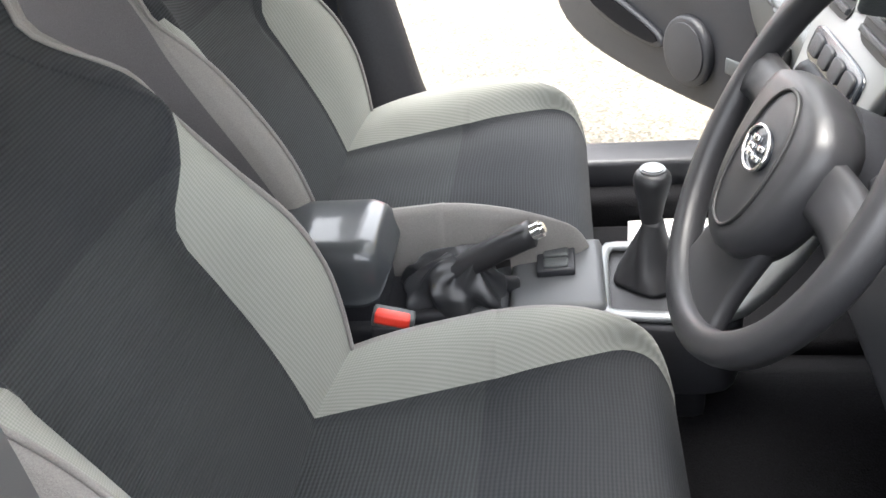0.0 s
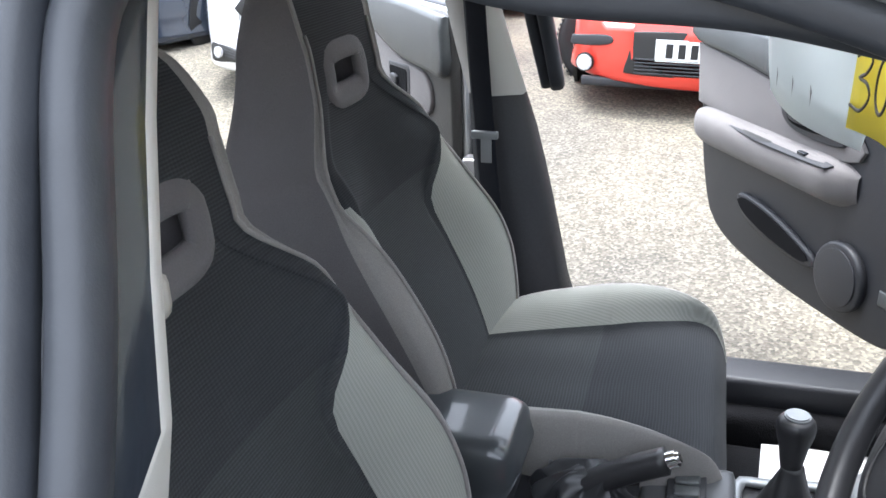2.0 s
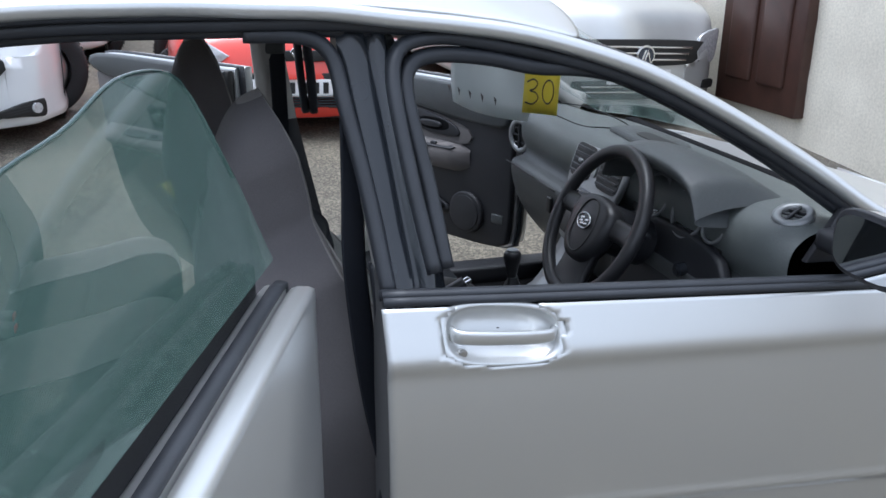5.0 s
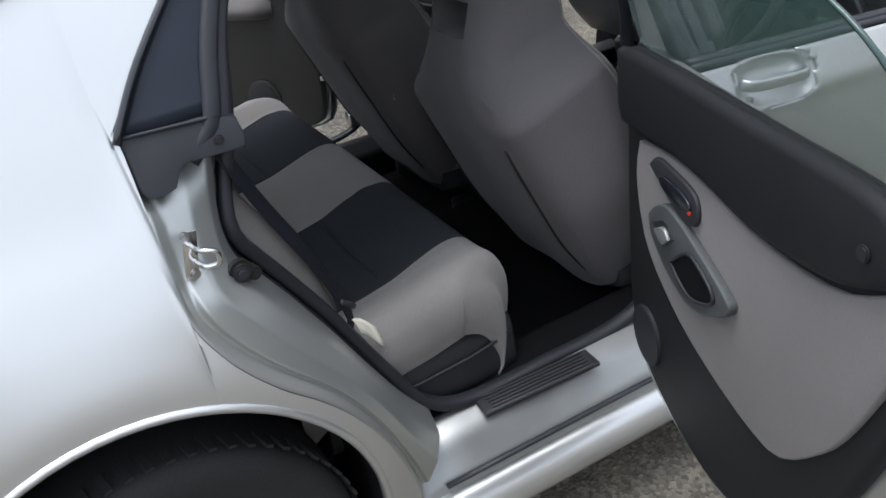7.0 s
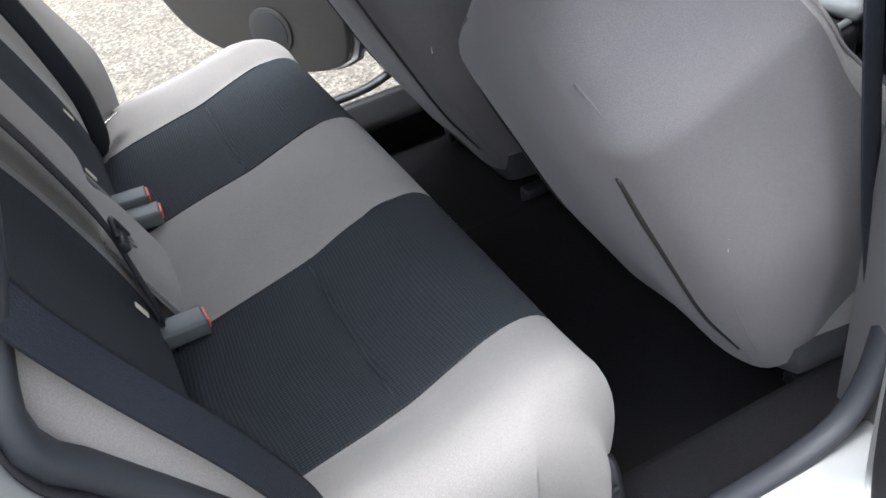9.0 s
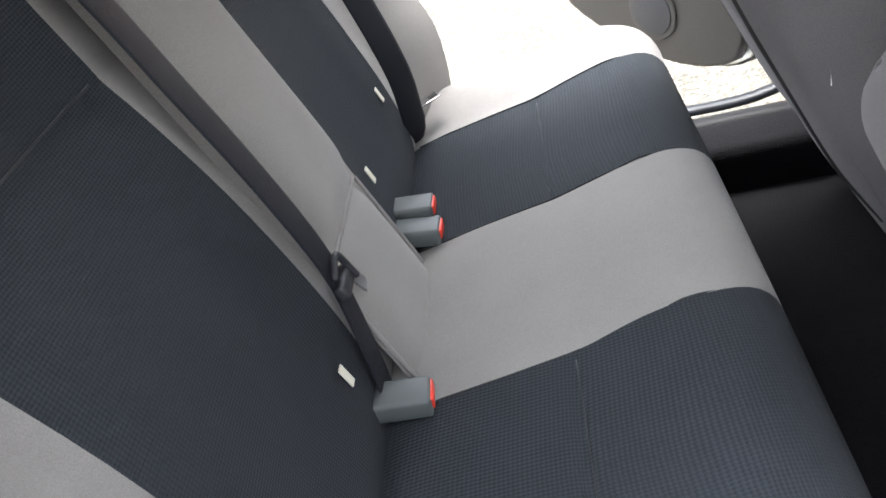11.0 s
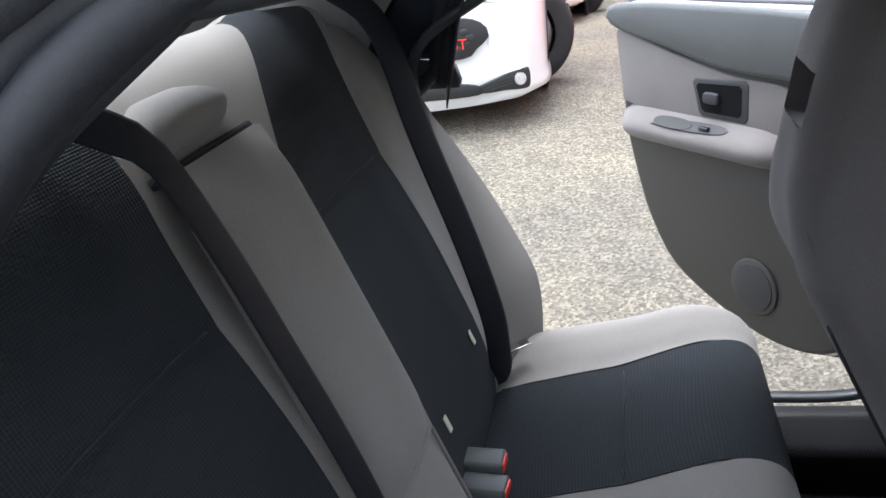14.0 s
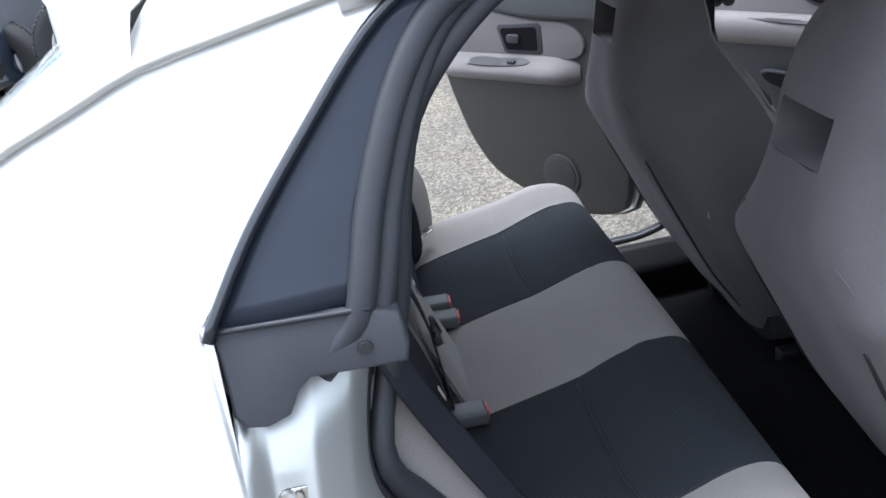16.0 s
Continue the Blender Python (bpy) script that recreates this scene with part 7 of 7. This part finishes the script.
face([(-0.42, 0.10), (-0.37, 0.135), (0.37, 0.135), (0.42, 0.10), (0.44, -0.03), (0.40, -0.085), (-0.40, -0.085), (-0.44, -0.03)], 0.03, 0, 0.0, 0.33, INK, red, "lower_grille", "black lower grille")
for k in range(5):
    box("grille_bar", (0.80, 0.012, 0.008), (0, -0.034, 0.255 + 0.018 * k), BLACK_PLASTIC, red, bev=0.002)
number_plate(red, -0.04, -0.032, 0.375)
for sx in (-1, 1):
    disc("fog_lamp", 0.042, 0.03, (sx * 0.665, 0.035, 0.285), LAMP, red, "round fog lamp", rot=(90, 0, sx * 14), bev=0.006)
    disc("fog_rim", 0.05, 0.02, (sx * 0.665, 0.040, 0.285), INK, red, rot=(90, 0, sx * 14), bev=0.004)
    face([(-0.10, 0.02), (0.10, 0.03), (0.11, -0.015), (-0.09, -0.03)], 0.02, sx * 0.64, 0.035, 0.405, BLACK_PLASTIC, red, "bumper_strip", "black bumper strip", yaw=sx * 14)
    face([(-0.14, 0.0), (0.05, 0.10), (0.14, 0.09), (0.12, -0.03), (-0.05, -0.05)] if sx > 0 else [(0.14, 0.0), (-0.05, 0.10), (-0.14, 0.09), (-0.12, -0.03), (0.05, -0.05)], 0.02, sx * 0.56, 0.06, 0.57, LAMP, red, "headlamp", "clear headlamp", yaw=sx * 18)
face([(-0.27, 0.03), (0.27, 0.03), (0.24, -0.03), (-0.24, -0.03)], 0.02, 0, -0.015, 0.58, INK, red, "upper_grille", "black upper grille")
face(oval(0.055, 0.035, 24, 2), 0.012, 0, -0.03, 0.60, CHROME, red, "bonnet_badge", "chrome oval badge", bev=0.003)
box("bumper_lip", (1.36, 0.05, 0.05), (0, 0.06, 0.185), BLACK_PLASTIC, red, bev=0.015)

# white hot hatch
ford = parked("white_hatchback", "white hatchback with black honeycomb grille", (-0.625, 3.48), 9, WHITE, 1.66, 4.3, 0.88, 1.48, r=0.32, ground_z=0.355, slim=0.93, low=0.09)
face([(-0.44, 0.02), (-0.34, 0.10), (0.0, 0.115), (0.34, 0.10), (0.44, 0.02), (0.36, -0.06), (0.27, -0.10), (-0.27, -0.10), (-0.36, -0.06)], 0.03, 0, -0.045, 0.43, INK, ford, "main_grille", "black honeycomb grille")
for r_ in range(6):
    for c_ in range(11):
        gx, gz = (c_ - 5 + 0.5 * (r_ % 2)) * 0.062, 0.355 + r_ * 0.028
        if abs(gx) < 0.40 - abs(gz - 0.44) * 1.1:
            plate("grille_cell", [(0.027 * math.cos(t), 0.015 * math.sin(t)) for t in np.linspace(0, 2 * np.pi, 7)[:-1]], 0.006, pose(gx, -0.074, gz, 90, 0, 0), BLACK_PLASTIC, ford, bev=0.002)
lettering("grille_emblem", "ST", 0.075, pose(0.285, -0.083, 0.405, 90, 0, 0), RED, ford, "red ST letters", depth=0.004)
number_plate(ford, -0.12, -0.06, 0.300)
for sx in (-1, 1):
    face([(sx * a, b) for a, b in [(-0.19, 0.0), (-0.02, 0.042), (0.07, 0.055), (0.10, 0.045), (0.10, -0.04), (0.05, -0.052), (-0.04, -0.045), (-0.17, -0.04)]], 0.02, sx * 0.535, 0.008, 0.193, INK, ford, "fog_recess", "black fog lamp recess", yaw=sx * 26)
    disc("fog_lamp", 0.032, 0.03, (sx * 0.580, 0.006, 0.197), LAMP, ford, "round fog lamp", rot=(90, 0, sx * 26), bev=0.005)
    for k in range(3):
        box("recess_vane", (0.16, 0.012, 0.006), (sx * 0.47, -0.040, 0.172 + 0.016 * k), BLACK_PLASTIC, ford, bev=0.002, rot=(0, -8 * sx, sx * 26))
    face([(sx * a, b) for a, b in [(-0.18, -0.03), (0.02, 0.02), (0.17, 0.11), (0.20, 0.08), (0.12, -0.02), (-0.02, -0.06)]], 0.02, sx * 0.56, 0.10, 0.62, LAMP, ford, "headlamp", "clear swept headlamp", yaw=sx * 24, lean=25)
face([(-0.30, 0.035), (0.30, 0.035), (0.34, -0.03), (-0.34, -0.03)], 0.02, 0, -0.03, 0.165, INK, ford, "lower_grille", "black lower grille")
face(oval(0.075, 0.032, 28, 2), 0.012, 0, -0.02, 0.60, CHROME, ford, "bonnet_badge", "chrome oval badge", bev=0.004)
# pale silver off-roader by the wall
suv = parked("off_roader", "pale silver off-roader with chrome grille by the wall", (3.98, 3.75), 0, PALE_SILVER, 1.81, 4.4, 0.98, 1.68, screen=1.05, r=0.34, ground_z=0.16)
face([(-0.50, 0.10), (0.50, 0.10), (0.52, 0.04), (0.44, -0.075), (-0.44, -0.075), (-0.52, 0.04)], 0.03, 0, -0.055, 0.565, INK, suv, "upper_grille", "black upper grille")
for k in range(3):
    box("chrome_bar", (0.94 - 0.04 * (2 - k), 0.02, 0.016), (0, -0.088, 0.525 + 0.045 * k), CHROME, suv, "chrome grille bar", bev=0.005)
disc("grille_badge", 0.075, 0.02, (0.08, -0.10, 0.555), CHROME, suv, "round chrome badge", rot=(90, 0, 0), bev=0.006)
disc("badge_field", 0.062, 0.006, (0.08, -0.112, 0.555), BLUE_PAINT, suv, rot=(90, 0, 0), bev=0.001)
for tilt, dx in ((18, -0.022), (-18, 0.022), (18, 0.0)):
    box("badge_stroke", (0.012, 0.006, 0.09), (0.08 + dx, -0.117, 0.553), CHROME, suv, bev=0.002, rot=(0, tilt, 0))
number_plate(suv, 0.06, -0.072, 0.395)
face([(-0.46, 0.06), (0.46, 0.06), (0.42, -0.06), (-0.42, -0.06)], 0.02, 0, -0.035, 0.30, INK, suv, "lower_grille", "black lower grille")
for k in range(2):
    box("lower_bar", (0.80, 0.014, 0.012), (0, -0.060, 0.28 + 0.04 * k), CHROME, suv, bev=0.004)
for sx in (-1, 1):
    face([(sx * a, b) for a, b in [(-0.10, -0.09), (-0.10, 0.08), (0.06, 0.14), (0.12, 0.12), (0.10, -0.08), (0.02, -0.11)]], 0.02, sx * 0.68, 0.06, 0.60, LAMP, suv, "headlamp", "clear headlamp", yaw=sx * 22)
    face([(-0.06, 0.03), (0.06, 0.03), (0.06, -0.03), (-0.06, -0.03)], 0.02, sx * 0.72, 0.06, 0.33, INK, suv, "bumper_vent", "black bumper vent", yaw=sx * 22)
plate("price_strip", oval(0.16, 0.035, 16, 8), 0.002, pose(0.20, 1.30, 1.30, 38, 0, 0), PLATE, suv, "price strip in the windscreen", bev=0)

# dark blue car and a white one further off, only partly seen
parked("dark_hatchback", "dark blue car parked beside a white hatchback", (-3.0, 4.1), -6, BLUE_PAINT, 1.78, 4.2, 0.86, 1.46, r=0.31, ground_z=0.28)
parked("white_saloon", "white car parked far behind beside a brick wall", (-0.75, 6.6), 0, WHITE, 1.78, 4.4, 0.85, 1.45, r=0.31, ground_z=0.32)

# ---- walls round the yard ----
MORTAR = mat("mortar", (0.42, 0.38, 0.33), 0.95, tint=0.15, bump=0.5, bump_scale=120)
RENDER = mat("cream_roughcast", (0.70, 0.66, 0.56), 0.95, grain=0.1, grain_scale=60, tint=0.10, tint_scale=2.0, bump=1.0, bump_scale=16)
rnd = random.Random(4)
wall = sheet("wall_east", [[(5.05 + 0.012 * noise.noise((y * 5, z * 5, 1)), y, z) for z in np.linspace(-0.3, 4.2, 46)] for y in np.linspace(-0.6, 14, 147)], RENDER, t=-0.2)
# Unseen stretch, added low so that the front door still reflects sky
low_wall = box("added_wall_southeast", (0.25, 9.3, 1.7), (5.18, -5.27, 0.55), MORTAR, bev=0)
tagged(low_wall, "low grey wall added out of view", "wall", kind="structure")
tagged(wall, "cream rough-rendered yard wall", "wall", kind="structure")
BRICK = mat("red_brick", (0.34, 0.12, 0.07), 0.9, grain=0.25, grain_scale=90, tint=0.25, tint_scale=5, bump=0.6, bump_scale=80)
back = box("wall_north", (26, 0.2, 3.4), (-7.5, 13.1, 1.9), MORTAR, bev=0)
tagged(back, "weathered red brick boundary wall", "wall", kind="structure")
bm = bmesh.new()
bmesh.ops.create_cube(bm, size=1)
bmesh.ops.scale(bm, vec=(0.215, 0.03, 0.065), verts=bm.verts)
brick = part("brick", bm, BRICK, back, smooth=False)
brick.location = (-1.4, 13.0, 0.36)
for r_ in range(12):
    for c_ in range(22):
        if r_ == 0 and c_ == 0:
            continue
        b = bpy.data.objects.new("brick", brick.data)
        scene.collection.objects.link(b)
        b.parent = back
        b.location = (-1.4 + c_ * 0.225 + 0.1125 * (r_ % 2) + rnd.uniform(-0.002, 0.002), 13.0 - rnd.uniform(0, 0.006), 0.36 + r_ * 0.075)
v, f = [], []
for r_ in range(44):
    for c_ in range(116):
        x, z = -20.4 + c_ * 0.225 + 0.1125 * (r_ % 2), 0.36 + r_ * 0.075
        if -1.5 < x < 3.6 and r_ < 12:
            continue
        k = len(v)
        y = 12.985
        v += [(x - 0.107, y, z - 0.032), (x + 0.107, y, z - 0.032), (x + 0.107, y, z + 0.032), (x - 0.107, y, z + 0.032), (x - 0.107, 13.01, z - 0.032), (x + 0.107, 13.01, z - 0.032), (x + 0.107, 13.01, z + 0.032), (x - 0.107, 13.01, z + 0.032)]
        f += [(k, k + 1, k + 2, k + 3), (k + 3, k + 2, k + 6, k + 7), (k, k + 4, k + 5, k + 1), (k, k + 3, k + 7, k + 4), (k + 1, k + 5, k + 6, k + 2)]
me = bpy.data.meshes.new("brickwork")
me.from_pydata(v, [], f)
tagged(link_mesh("brickwork", me, BRICK, back, "far courses of red brick", smooth=False), kind="stuff")
# brown door in the rendered wall
BROWN = mat("dark_brown_wood", (0.055, 0.025, 0.018), 0.45, grain=0.2, tint=0.2, tint_scale=8)
door = empty("wall_door", "dark brown panelled door in the rendered wall", "door")
box("door_frame", (0.10, 0.98, 2.10), (5.02, 3.55, 1.36), BROWN, door, bev=0.01)
box("door_panel", (0.05, 0.30, 0.7), (4.965, 3.75, 0.85), BROWN, door, bev=0.02)
box("door_panel", (0.05, 0.30, 0.7), (4.965, 3.36, 0.85), BROWN, door, bev=0.02)
box("door_glass", (0.03, 0.66, 0.7), (4.975, 3.55, 1.75), CAR_GLASS, door, bev=0.005)
box("handle_plate", (0.02, 0.03, 0.16), (4.955, 3.97, 1.2), CHROME, door, "brass-coloured handle plate", bev=0.004)
tagged(door, kind="structure")
# red gas bottle beside the off-roader
gas = empty("gas_bottle", "red gas bottle with hose by the wall", "gas bottle", m=pose(4.90, 4.75, 0.31))
REDG = mat("red_enamel", (0.55, 0.07, 0.03), 0.4, tint=0.1)
disc("cylinder", 0.14, 0.62, (0, 0, 0.31), REDG, gas, "red steel cylinder", bev=0.03)
disc("collar", 0.09, 0.14, (0, 0, 0.70), REDG, gas, "red collar", bev=0.01)
disc("valve", 0.025, 0.10, (0, 0, 0.80), STEEL, gas, "brass valve", bev=0.005)
sweep("hose", [(0, 0, 0.84), (-0.02, -0.10, 0.95), (0, -0.20, 0.92), (0.02, -0.18, 0.76), (0.05, -0.05, 0.72)], 0.008, 0.008, RUBBER, gas, "black rubber hose", side=(1, 0, 0), n=24, m=8)

# unseen plain walls added behind the camera: they close the yard and darken reflections
south = box("added_wall_south", (30, 0.25, 2.6), (-4, -10, 1.2), MORTAR, bev=0)
tagged(south, "plain grey rendered wall added out of view", "wall", kind="structure")
west = box("added_wall_west", (0.25, 24, 2.6), (-18, 1.5, 1.2), RENDER, bev=0)
tagged(west, "plain cream rendered end wall added out of view", "wall", kind="structure")
